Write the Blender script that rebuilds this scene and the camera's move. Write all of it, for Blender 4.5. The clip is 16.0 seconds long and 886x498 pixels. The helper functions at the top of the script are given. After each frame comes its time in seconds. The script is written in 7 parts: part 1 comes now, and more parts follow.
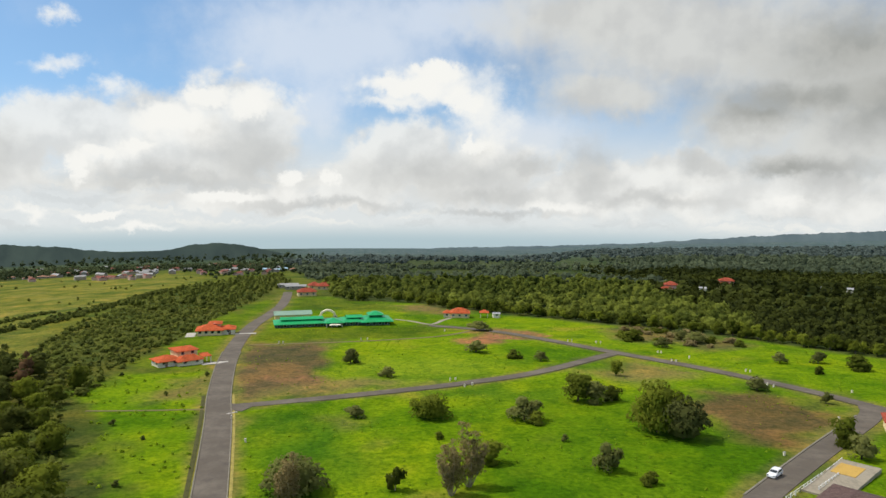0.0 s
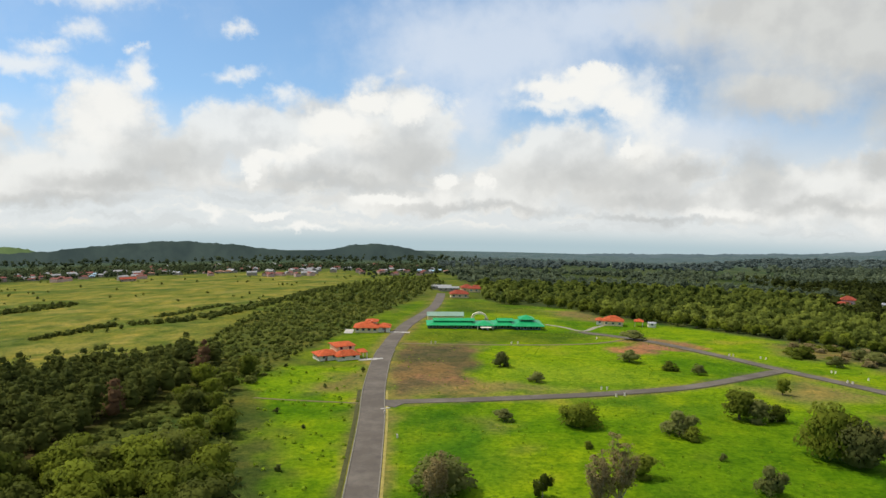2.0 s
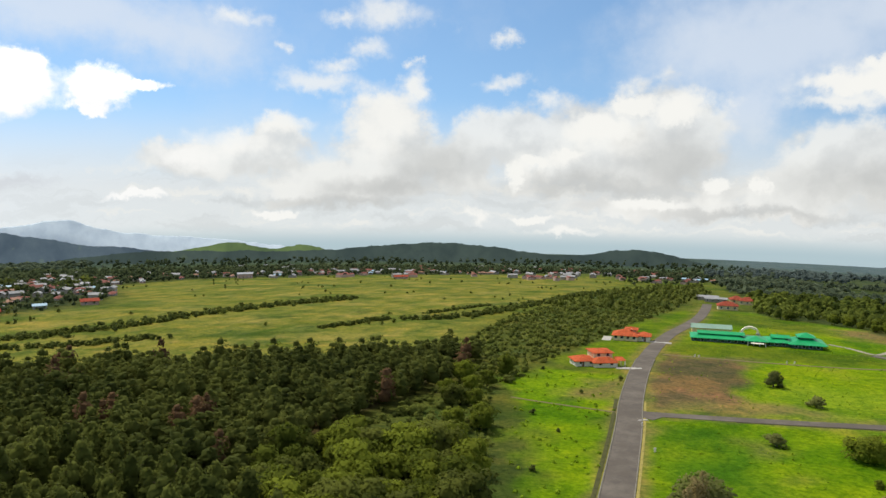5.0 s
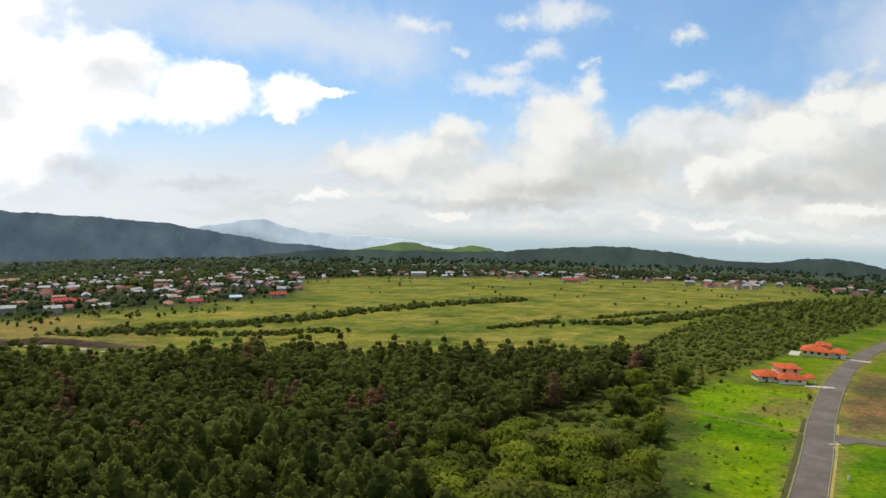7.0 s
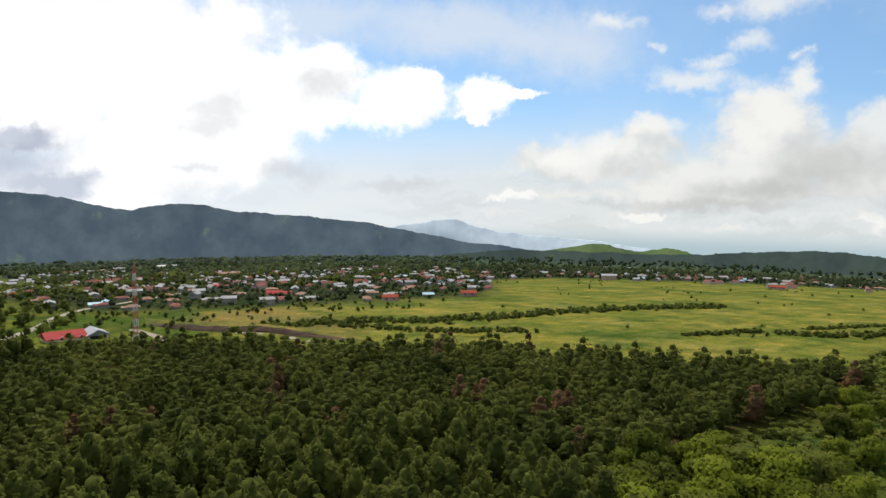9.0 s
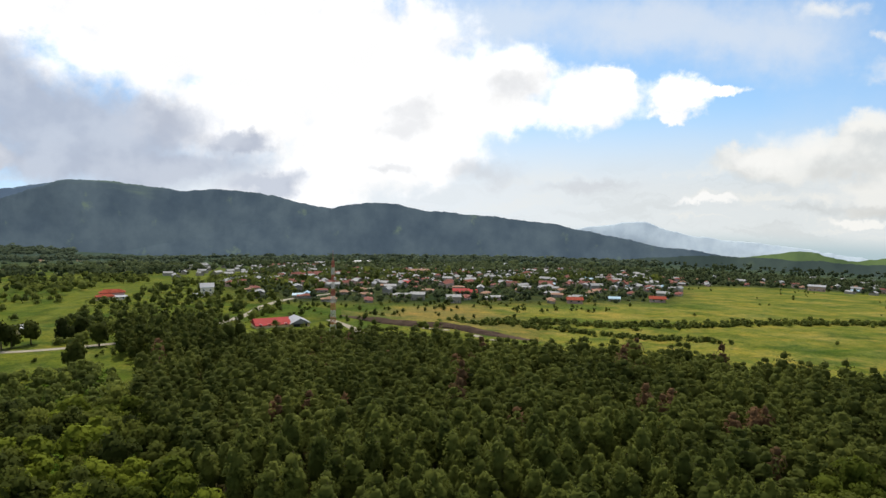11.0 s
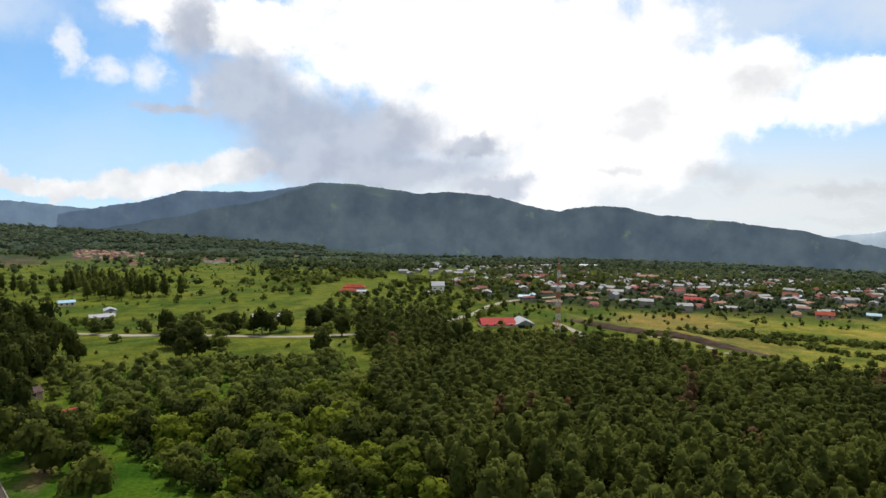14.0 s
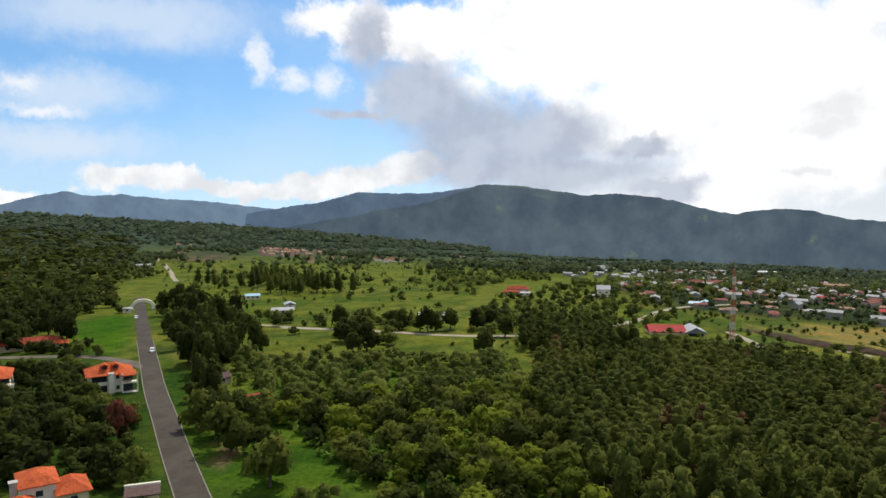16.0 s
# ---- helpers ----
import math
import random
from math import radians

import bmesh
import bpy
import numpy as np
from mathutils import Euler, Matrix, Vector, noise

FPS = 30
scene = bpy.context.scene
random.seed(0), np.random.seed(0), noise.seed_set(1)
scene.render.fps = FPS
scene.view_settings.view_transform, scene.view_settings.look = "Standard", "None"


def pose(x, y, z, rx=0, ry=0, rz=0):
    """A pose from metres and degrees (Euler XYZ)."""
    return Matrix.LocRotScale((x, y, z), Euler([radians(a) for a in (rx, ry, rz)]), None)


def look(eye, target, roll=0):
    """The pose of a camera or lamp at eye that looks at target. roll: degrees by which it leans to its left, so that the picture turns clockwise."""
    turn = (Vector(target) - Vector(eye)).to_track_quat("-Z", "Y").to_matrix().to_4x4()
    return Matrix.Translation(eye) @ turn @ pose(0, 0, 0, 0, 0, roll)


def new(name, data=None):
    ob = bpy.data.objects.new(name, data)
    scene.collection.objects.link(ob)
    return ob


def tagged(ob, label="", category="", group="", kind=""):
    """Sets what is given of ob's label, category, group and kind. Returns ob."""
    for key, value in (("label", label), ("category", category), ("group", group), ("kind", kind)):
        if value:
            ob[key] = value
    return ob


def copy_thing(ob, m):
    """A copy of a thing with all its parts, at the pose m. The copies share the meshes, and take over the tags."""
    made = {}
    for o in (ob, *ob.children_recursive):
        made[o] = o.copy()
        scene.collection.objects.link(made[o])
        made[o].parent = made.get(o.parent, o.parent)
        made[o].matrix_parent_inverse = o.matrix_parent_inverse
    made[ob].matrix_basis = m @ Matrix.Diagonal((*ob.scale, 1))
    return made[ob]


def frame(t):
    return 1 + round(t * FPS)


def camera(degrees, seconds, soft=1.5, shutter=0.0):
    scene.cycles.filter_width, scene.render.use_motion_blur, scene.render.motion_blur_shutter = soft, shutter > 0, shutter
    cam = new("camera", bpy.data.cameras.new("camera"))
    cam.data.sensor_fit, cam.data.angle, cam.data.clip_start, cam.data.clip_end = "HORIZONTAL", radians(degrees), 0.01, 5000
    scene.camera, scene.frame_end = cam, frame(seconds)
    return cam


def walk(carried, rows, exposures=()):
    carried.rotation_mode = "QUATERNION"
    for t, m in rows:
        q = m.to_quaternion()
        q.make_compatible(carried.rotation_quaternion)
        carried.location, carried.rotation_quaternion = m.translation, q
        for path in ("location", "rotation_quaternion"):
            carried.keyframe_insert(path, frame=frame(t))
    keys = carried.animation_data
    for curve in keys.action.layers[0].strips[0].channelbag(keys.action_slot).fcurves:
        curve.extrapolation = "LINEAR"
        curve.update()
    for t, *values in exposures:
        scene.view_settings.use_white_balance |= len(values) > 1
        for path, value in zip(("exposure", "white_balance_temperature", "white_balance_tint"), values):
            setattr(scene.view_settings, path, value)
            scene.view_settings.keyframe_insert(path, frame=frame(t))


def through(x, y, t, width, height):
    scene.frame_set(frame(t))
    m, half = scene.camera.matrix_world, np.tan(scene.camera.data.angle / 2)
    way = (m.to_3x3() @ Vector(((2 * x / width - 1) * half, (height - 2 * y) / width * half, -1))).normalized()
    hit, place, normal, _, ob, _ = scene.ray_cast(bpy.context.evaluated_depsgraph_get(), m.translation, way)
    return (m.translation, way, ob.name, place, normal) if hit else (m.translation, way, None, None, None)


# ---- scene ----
# ======== camera: a drone that hovers 50 m up and turns to its left ========
EYE = 50.0
cam = camera(60.29, 16.0, soft=1.5)
TURN = [  # seconds, yaw, pitch, roll
    (0, -0.00, -5.30, -0.51),
    (0.5, 2.75, -5.20, -0.53),
    (1, 5.46, -5.16, -0.59),
    (1.5, 8.34, -5.16, -0.79),
    (2, 11.50, -5.13, -0.83),
    (2.5, 14.79, -5.14, -0.74),
    (3, 18.04, -5.11, -0.41),
    (3.5, 21.37, -5.11, -0.60),
    (4, 24.54, -5.10, -0.59),
    (6.5, 40.53, -5.01, -0.82),
    (7, 43.70, -5.02, -0.75),
    (7.5, 46.89, -5.01, -0.70),
    (8, 50.41, -5.06, -0.53),
    (8.5, 54.12, -5.09, -0.40),
    (9, 57.88, -5.11, -0.42),
    (11.5, 74.91, -5.16, -0.79),
    (12, 77.75, -5.14, -0.81),
    (12.5, 80.36, -5.15, -0.76),
    (13, 82.99, -5.15, -0.66),
    (13.5, 85.72, -5.14, -0.63),
    (14, 88.78, -5.15, -0.64),
    (14.5, 91.94, -5.13, -0.65),
    (15, 95.09, -5.13, -0.52),
    (15.5, 98.01, -5.14, -0.45),
    (16, 101.11, -5.14, -0.46),
]
walk(cam, [(t, pose(0, 0, EYE, 90 + p, r, y)) for t, y, p, r in TURN],
     exposures=((0, 0.0), (16, 0.0)))

# ======== daylight: sky with broken cloud, one sun behind the mountains' side ========
SUN_AZ, SUN_EL = 78.0, 56.0
world = bpy.data.worlds.new("sky")
scene.world = world
world.use_nodes = True
WT = world.node_tree
WT.nodes.clear()


def wn(kind, **values):
    n = WT.nodes.new(kind)
    for k, v in values.items():
        if k == "op":
            n.operation = v
        else:
            n.inputs[int(k[1:])].default_value = v
    return n


def wl(a, b, i=0, o=0):
    WT.links.new(a.outputs[o], b.inputs[i])
    return b


def wmath(op, a, b=None, c=None):
    n = wn("ShaderNodeMath", op=op)
    for i, v in enumerate((a, b, c)):
        if v is None:
            continue
        if isinstance(v, (int, float)):
            n.inputs[i].default_value = v
        else:
            WT.links.new(v, n.inputs[i])
    return n.outputs[0]


def wsmooth(v, lo, hi, a=0.0, b=1.0):
    n = WT.nodes.new("ShaderNodeMapRange")
    n.interpolation_type = "SMOOTHSTEP"
    WT.links.new(v, n.inputs[0])
    for i, x in zip((1, 2, 3, 4), (lo, hi, a, b)):
        n.inputs[i].default_value = x
    return n.outputs[0]


def wnoise(vec, scale, detail, rough=0.55, out=0):
    n = wn("ShaderNodeTexNoise")
    WT.links.new(vec, n.inputs["Vector"])
    n.inputs["Scale"].default_value = scale
    n.inputs["Detail"].default_value = detail
    n.inputs["Roughness"].default_value = rough
    return n.outputs[out]


def wmix(f, a, b):
    n = WT.nodes.new("ShaderNodeMix")
    n.data_type = "RGBA"
    for i, v in ((0, f), (6, a), (7, b)):
        if isinstance(v, (int, float)):
            n.inputs[i].default_value = v
        elif isinstance(v, tuple):
            n.inputs[i].default_value = (*v, 1)
        else:
            WT.links.new(v, n.inputs[i])
    return n.outputs[2]


w_dir = wn("ShaderNodeTexCoord").outputs["Generated"]
w_sep = wn("ShaderNodeSeparateXYZ")
WT.links.new(w_dir, w_sep.inputs[0])
w_az = wmath("MULTIPLY", wmath("ARCTAN2", wmath("MULTIPLY", w_sep.outputs[0], -1.0), w_sep.outputs[1]), 180 / math.pi)
w_el = wmath("MULTIPLY", wmath("ARCSINE", w_sep.outputs[2]), 180 / math.pi)
w_comb = wn("ShaderNodeCombineXYZ")
WT.links.new(w_az, w_comb.inputs[0])
WT.links.new(w_el, w_comb.inputs[1])
w_flat = w_comb.outputs[0]          # degrees of azimuth and elevation
# ragged edges: push the lookup about with noise at two sizes
w_wob = wn("ShaderNodeVectorMath", op="SUBTRACT", i1=(0.5, 0.5, 0.5))
WT.links.new(wnoise(w_flat, 0.22, 6, 0.6, 1), w_wob.inputs[0])
w_wobs = wn("ShaderNodeVectorMath", op="MULTIPLY", i1=(3.0, 2.2, 0))
wl(w_wob, w_wobs)
w_warp = wn("ShaderNodeVectorMath", op="ADD")
WT.links.new(w_flat, w_warp.inputs[0])
wl(w_wobs, w_warp, 1)
w_wob2 = wn("ShaderNodeVectorMath", op="SUBTRACT", i1=(0.5, 0.5, 0.5))
WT.links.new(wnoise(w_flat, 0.75, 6, 0.62, 1), w_wob2.inputs[0])
w_warp2 = wn("ShaderNodeVectorMath", op="MULTIPLY_ADD", i1=(2.4, 1.7, 0))
wl(w_wob2, w_warp2)
wl(w_warp, w_warp2, 2)
w_pos = w_warp2.outputs[0]

# middle and half size, in degrees of azimuth and elevation, of the clouds that stand over the land
VEIL = [(6.9, 9.9, 9.2, 4), (-1.4, 11.6, 12.1, 2.6), (9.3, 5.1, 2.7, 2.7), (-6.1, 3.2, 5.6, 1.9), (9.7, 9.3, 8.3, 3.9), (51.3, 10.3, 4.4, 2), (56.4, 11.1, 8.4, 2.1), (67, 11.4, 7.3, 2.2), 
        (48.2, 9.8, 4.5, 2.4), (123.4, 10.8, 9.6, 2), (127.4, 5.7, 5.7, 1.6), (128.1, 2.4, 6, 1.2)]
BODY = [(19.2, 2.4, 6.7, 3.3), (15, 3.5, 4.8, 3.8), (26.3, 3.2, 4.5, 2.5), (29.4, 1.1, 2.9, 2.5), (6.9, -0.7, 4.2, 1.9), (2.7, 1.7, 5.2, 2.8), (-2.8, 0.3, 5.7, 2.8), (-16.3, -0.4, 7.4, 2.5), 
        (-25.2, -1.1, 7.8, 1.7), (-9.1, -1.3, 5.5, 1.4), (15.1, -1.7, 8, 1), (34.7, 2, 5, 2.8), (38.4, -0.1, 7.1, 1.8), (28.1, 3.3, 2.8, 2.3), (46, 1.2, 5.7, 0.9), (46.4, 1.4, 7.5, 1.4), 
        (34.7, 3.9, 3.5, 2.6), (18.8, 2.9, 6.1, 3.5), (14.2, 2.9, 3.8, 3.3), (42.8, 2.8, 2.8, 1.4)]
BANK = [(-18.6, 9.7, 12.5, 4.2), (-12, 11.5, 8.9, 2.6), (-12.1, 6.2, 4.9, 1.7), (-26.8, 7.1, 7.4, 4.5), (-27.7, 2.9, 5.2, 2.5), (-25.1, 1.2, 4.3, 1.2), (-21.8, 3.9, 4.5, 2.2)]
BANKDARK = [(-28.4, 8.4, 6.1, 2.4), (-25.6, 5.7, 6.1, 1.2), (-22.5, 4.8, 3.6, 1.1), (-25.1, 0.8, 3.7, 0.8), (-29.5, 5.2, 3.2, 2.4)]
CROWN = [(0.2, 6.7, 6, 1.7), (3.6, 5.6, 3.3, 0.8), (-3.1, 5.3, 2.7, 2.7), (25, 0.6, 1.4, 1.8), (22, 1.9, 1.9, 0.7), (12.6, 5.7, 1.9, 1), (18.4, 3.4, 3.4, 1.6), (-2.6, 1.9, 1, 1.2), 
        (16.2, -1.9, 2.8, 0.7), (11.6, -0.9, 1.1, 1), (28.2, -2.6, 0.8, 0.6), (7.3, -2.3, 2.2, 0.3), (-24.2, -1.3, 1.8, 0.4), (-8.5, -1.9, 3.2, 0.4), (-17.5, -1, 2, 0.4), (21.6, -3.7, 2.4, 0.3), 
        (34.7, 4.8, 3.3, 2.2), (32.8, 6.7, 1.3, 1.5), (36.3, 3.4, 2.6, 2.1), (49.2, 1.6, 2.5, 1), (46, 2.7, 3.3, 1.2), (42.6, 4, 2.1, 0.8), (28.5, -2.3, 0.8, 0.4), (1.1, 7.4, 3.1, 1.1), 
        (12.9, 5.8, 1.6, 1.1)]
RIM = [(25.7, 0.5, 0.6, 1), (24.3, 1.5, 1.2, 0.5), (21.7, 2.1, 1.4, 0.4), (19.5, 3.9, 2.3, 1.2), (17.1, 5.4, 1.7, 0.9), (14.4, 5, 1.9, 1), (11, -0, 1.2, 0.6), (8.6, -0.2, 0.6, 0.6), 
        (16.5, -1.4, 2.7, 0.4), (24.3, -2.8, 2, 0.3), (2.9, 6.8, 2.9, 1), (0.5, 7.8, 2.4, 0.8), (-1.4, 5.7, 1.6, 1.3), (-2, 2.5, 0.5, 0.8), (52.7, -1.2, 1.9, 0.3), (43.1, -2.4, 1.8, 0.3)]
BASE = [(18.9, -0.2, 8.3, 0.9), (14.2, 1.5, 3.5, 2.5), (0.6, 0.2, 6.3, 1.5), (-3.2, -1.2, 5.3, 0.8), (-6.1, 1, 2.2, 0.8), (-10.9, 1, 1.9, 2.2), (-18.5, 1.2, 1.9, 0.7), (-15.2, -1.3, 4.9, 0.6), 
        (10.2, -2.1, 6.2, 0.4), (-4.1, -2.5, 4.7, 0.3), (-27.2, 0.1, 2.5, 1.4), (31.4, 1.2, 3.1, 2.1), (38.4, -1.6, 6, 0.5), (34.7, -0.5, 4.6, 0.8), (20.9, -0.4, 5.3, 0.7)]
GLARE = [(75.3, 6.6, 8.9, 3.1), (66.9, 7.4, 3.7, 2.4), (70.3, 5, 8.7, 1.6), (61.4, 5.9, 3.6, 2.3), (59.9, 7.5, 1.6, 0.9), (55.3, 6.2, 2.4, 1.5), (52.5, 6.5, 1.6, 0.4), (55.6, 4.8, 1.7, 0.6), 
        (77.1, 2, 5.3, 0.9), (87.5, 10.2, 14.6, 5.2), (78.5, 7.7, 9.3, 5), (86.7, 4.7, 7.2, 3.6), (78.5, 2.4, 8, 3.3), (71, 5.8, 7, 2.5), (81.8, -0.6, 5.1, 1.9), (82.5, 9.1, 13.4, 4.7), 
        (75.1, 2.8, 6.8, 3.8), (108, 11.3, 3.7, 1.6), (102.2, 10.6, 5.1, 2.2)]
SMUDGE = [(66.7, 6.7, 2.5, 1.2), (73.9, 5, 1.9, 1.4), (69.1, 0.7, 2.8, 0.9), (75.4, 1, 1.5, 0.5), (61.4, -0.2, 2.9, 0.4), (74.9, 3.9, 2.1, 1), (68.8, 0.5, 2.6, 0.8), (60.6, -0, 2.9, 0.4), 
        (75, 4.9, 1.8, 1), (76, 0.9, 1.7, 0.4)]
STORM = [(106.7, 10.3, 1.9, 2.8), (103.3, 6.6, 4.3, 3.1), (101.8, 5.3, 5.8, 2), (99, 3.4, 5.6, 3.3), (94.8, 2.8, 6, 3), (98.2, 0.9, 6, 1.8), (92.3, 3.5, 5.2, 2.5), (92.3, 0.8, 8.5, 1.7), 
        (86.9, 2.3, 2.7, 1.1), (84.7, -0.4, 3.4, 1.2), (107.2, 4.7, 4.4, 0.4)]
LOWBANK = [(123.2, 0.1, 3.5, 1), (120.7, -0.3, 2.6, 1), (117.5, -0.9, 3.6, 0.7), (114, -0.9, 4.3, 0.8), (110.1, -0.5, 4.4, 1), (106.1, 0.2, 4.1, 1.1), (102.8, 1.2, 2.8, 1.1), (124.5, -0.2, 2, 0.8), 
        (130.2, -1.2, 1.6, 0.5)]
WISP = [(34.9, 11.9, 3, 1), (38.6, 11.7, 1.8, 0.6), (36.9, 9.5, 1.6, 0.7), (40.2, 7.3, 2.4, 0.7), (38.7, 8.4, 1.7, 0.5), (42.5, 9.4, 0.6, 0.4), (27.1, 7.2, 1.3, 0.5), (23.5, 6.2, 1, 0.5), 
        (33.1, 8.6, 0.6, 0.3), (45.6, 11.3, 2.1, 0.7), (26.2, 7.5, 1.4, 0.6), (23.1, 6.2, 0.8, 0.7), (26.4, 10.6, 0.8, 0.5), (114.3, 8.6, 0.8, 1.6), (112.2, 7.4, 1.6, 0.7), (109.8, 7, 1, 1.2), 
        (111.6, 11, 1.8, 0.9), (108.6, 9.8, 1.2, 1.2), (106.7, 6.1, 0.8, 1.1), (130.3, 6.2, 1.4, 0.7), (128.7, 4.4, 2.5, 0.4)]


def blobs(items):
    """Smooth union of soft ellipses: 1 in a middle, 0 on an edge."""
    total = None
    for az, el, rx, ry in items:
        a = wn("ShaderNodeVectorMath", op="MULTIPLY_ADD", i1=(1 / rx, 1 / ry, 0), i2=(-az / rx, -el / ry, 0))
        WT.links.new(w_pos, a.inputs[0])
        c = wn("ShaderNodeVectorMath", op="LENGTH")
        wl(a, c)
        v = c.outputs["Value"]
        total = v if total is None else wmath("SMOOTH_MIN", total, v, 0.35)
    return wmath("SUBTRACT", 1.0, total)


# the clear sky, looked up a little higher so that it runs on below eye level to the low horizon
w_up = wn("ShaderNodeCombineXYZ")
WT.links.new(w_sep.outputs[0], w_up.inputs[0])
WT.links.new(w_sep.outputs[1], w_up.inputs[1])
WT.links.new(wmath("MAXIMUM", wmath("ADD", w_sep.outputs[2], 0.16), 0.03), w_up.inputs[2])
nishita = wn("ShaderNodeTexSky")
nishita.sky_type = "NISHITA"
nishita.sun_disc = False
nishita.sun_elevation = radians(SUN_EL)
nishita.sun_rotation = radians(-SUN_AZ)
nishita.dust_density = 0.3
WT.links.new(w_up.outputs[0], nishita.inputs[0])
n_scale = wn("ShaderNodeVectorMath", op="MULTIPLY", i1=(0.118, 0.138, 0.142))
WT.links.new(nishita.outputs[0], n_scale.inputs[0])
n_deep = wn("ShaderNodeVectorMath", op="MULTIPLY", i1=(0.84, 0.97, 1.06))
wl(n_scale, n_deep)
clear = wmix(wsmooth(w_az, 55.0, 95.0), n_scale.outputs[0], n_deep.outputs[0])

billow = wnoise(w_flat, 0.24, 7, 0.52)
w_shift = wn("ShaderNodeVectorMath", op="ADD", i1=(0.5, 1.3, 0))
WT.links.new(w_flat, w_shift.inputs[0])
relief = wmath("SUBTRACT", billow, wnoise(w_shift.outputs[0], 0.24, 5, 0.45))
lit = wsmooth(relief, -0.14, 0.10)
fine = wnoise(w_flat, 0.8, 6, 0.55)
ragged = wmath("ADD", wmath("MULTIPLY", wmath("SUBTRACT", billow, 0.5), 1.3), wmath("MULTIPLY", wmath("SUBTRACT", fine, 0.5), 0.7))
sunward = wsmooth(w_az, 38.0, 66.0)


def cover(items, rough, lo, hi, alpha):
    """How much a group of clouds hides what lies behind it."""
    return wmath("MULTIPLY", wsmooth(wmath("ADD", blobs(items), wmath("MULTIPLY", ragged, rough)), lo, hi), alpha)


# thin high veil and the milky air low over the land
veil = wmath("MULTIPLY", wsmooth(wnoise(w_pos, 0.075, 6, 0.58), 0.42, 0.74), 0.22)
veil_c = wmix(wsmooth(w_az, 50.0, 90.0), (0.74, 0.80, 0.88), (0.72, 0.82, 0.95))
sky_c = wmix(veil, clear, veil_c)
sky_c = wmix(cover(VEIL, 0.6, -0.5, 0.8, 0.75), sky_c, veil_c)
haze = wsmooth(w_el, 6.5, -1.0)
sky_c = wmix(wmath("MULTIPLY", haze, wsmooth(w_az, 88.0, 104.0, 0.92, 0.35)), sky_c, wmix(wsmooth(w_az, 45.0, 80.0), (0.76, 0.775, 0.765), (0.84, 0.87, 0.90)))
# long flat cloud bases near the horizon
w_str = wn("ShaderNodeVectorMath", op="MULTIPLY", i1=(0.13, 0.75, 1))
WT.links.new(w_pos, w_str.inputs[0])
streak = wnoise(w_str.outputs[0], 1.0, 7, 0.6)
low = wmath("MULTIPLY", wsmooth(w_el, 2.5, -1.0), wsmooth(w_el, -4.4, -3.2))
low = wmath("MULTIPLY", low, wsmooth(w_az, 70.0, 50.0, 0.25, 1.0))
sky_c = wmix(wmath("MULTIPLY", low, wmath("MULTIPLY", wsmooth(streak, 0.52, 0.64), 0.8)), sky_c, (0.86, 0.86, 0.82))
sky_c = wmix(wmath("MULTIPLY", low, wmath("MULTIPLY", wsmooth(streak, 0.50, 0.38), 0.25)), sky_c, (0.50, 0.525, 0.53))
sky_c = wmix(wmath("MULTIPLY", wsmooth(w_el, -3.1, -4.8), 0.92), sky_c, (0.42, 0.55, 0.60))

# broken cloud goes on overhead and all round
w_round = wn("ShaderNodeVectorMath", op="MULTIPLY", i1=(1.0, 1.0, 1.6))
WT.links.new(w_dir, w_round.inputs[0])
over = wmath("MULTIPLY", wsmooth(w_el, 14.0, 34.0), wsmooth(wnoise(w_round.outputs[0], 2.4, 6, 0.55), 0.30, 0.52))
sky_c = wmix(wmath("MULTIPLY", over, 0.6), sky_c, (0.90, 0.87, 0.82))

# cumulus: cream bodies, shaded bases, bright crowns; then the glare towards the sun
bright = wmix(sunward, (0.93, 0.925, 0.885), (1.0, 1.0, 1.0))
body = wmix(lit, (0.71, 0.715, 0.695), (0.88, 0.88, 0.845))
sky_c = wmix(cover(BANK, 0.4, -0.5, 0.6, 0.95), sky_c, wmix(lit, (0.60, 0.605, 0.585), (0.68, 0.685, 0.655)))
sky_c = wmix(cover(BANKDARK, 0.3, -0.8, 1.1, 0.9), sky_c, wmix(lit, (0.33, 0.34, 0.32), (0.43, 0.435, 0.41)))
sky_c = wmix(cover(BODY, 0.85, -0.14, 0.34, 0.85), sky_c, body)
sky_c = wmix(cover(CROWN, 1.0, -0.3, 0.8, 0.9), sky_c, bright)
sky_c = wmix(cover(BASE, 0.9, -0.6, 0.9, 0.6), sky_c, (0.49, 0.50, 0.49))
sky_c = wmix(cover(RIM, 0.8, -0.2, 0.42, 0.95), sky_c, bright)
sky_c = wmix(cover(WISP, 2.0, -0.5, 1.0, 0.75), sky_c, bright)
glow = cover(GLARE, 0.75, -0.22, 0.34, 1.0)
sky_c = wmix(glow, sky_c, wmix(lit, (1.0, 1.0, 1.0), (1.2, 1.2, 1.2)))
sky_c = wmix(cover(SMUDGE, 0.8, -0.5, 0.9, 0.55), sky_c, (0.60, 0.62, 0.66))
sky_c = wmix(cover(LOWBANK, 0.9, -0.12, 0.34, 0.96), sky_c, wmix(lit, (0.78, 0.80, 0.83), (1.0, 1.0, 1.0)))
sky_c = wmix(cover(STORM, 0.38, -0.25, 0.6, 0.93), sky_c, wmix(lit, (0.46, 0.51, 0.62), (0.56, 0.61, 0.71)))

background = wn("ShaderNodeBackground", i1=1.0)
WT.links.new(sky_c, background.inputs[0])
wout = wn("ShaderNodeOutputWorld")
wl(background, wout)

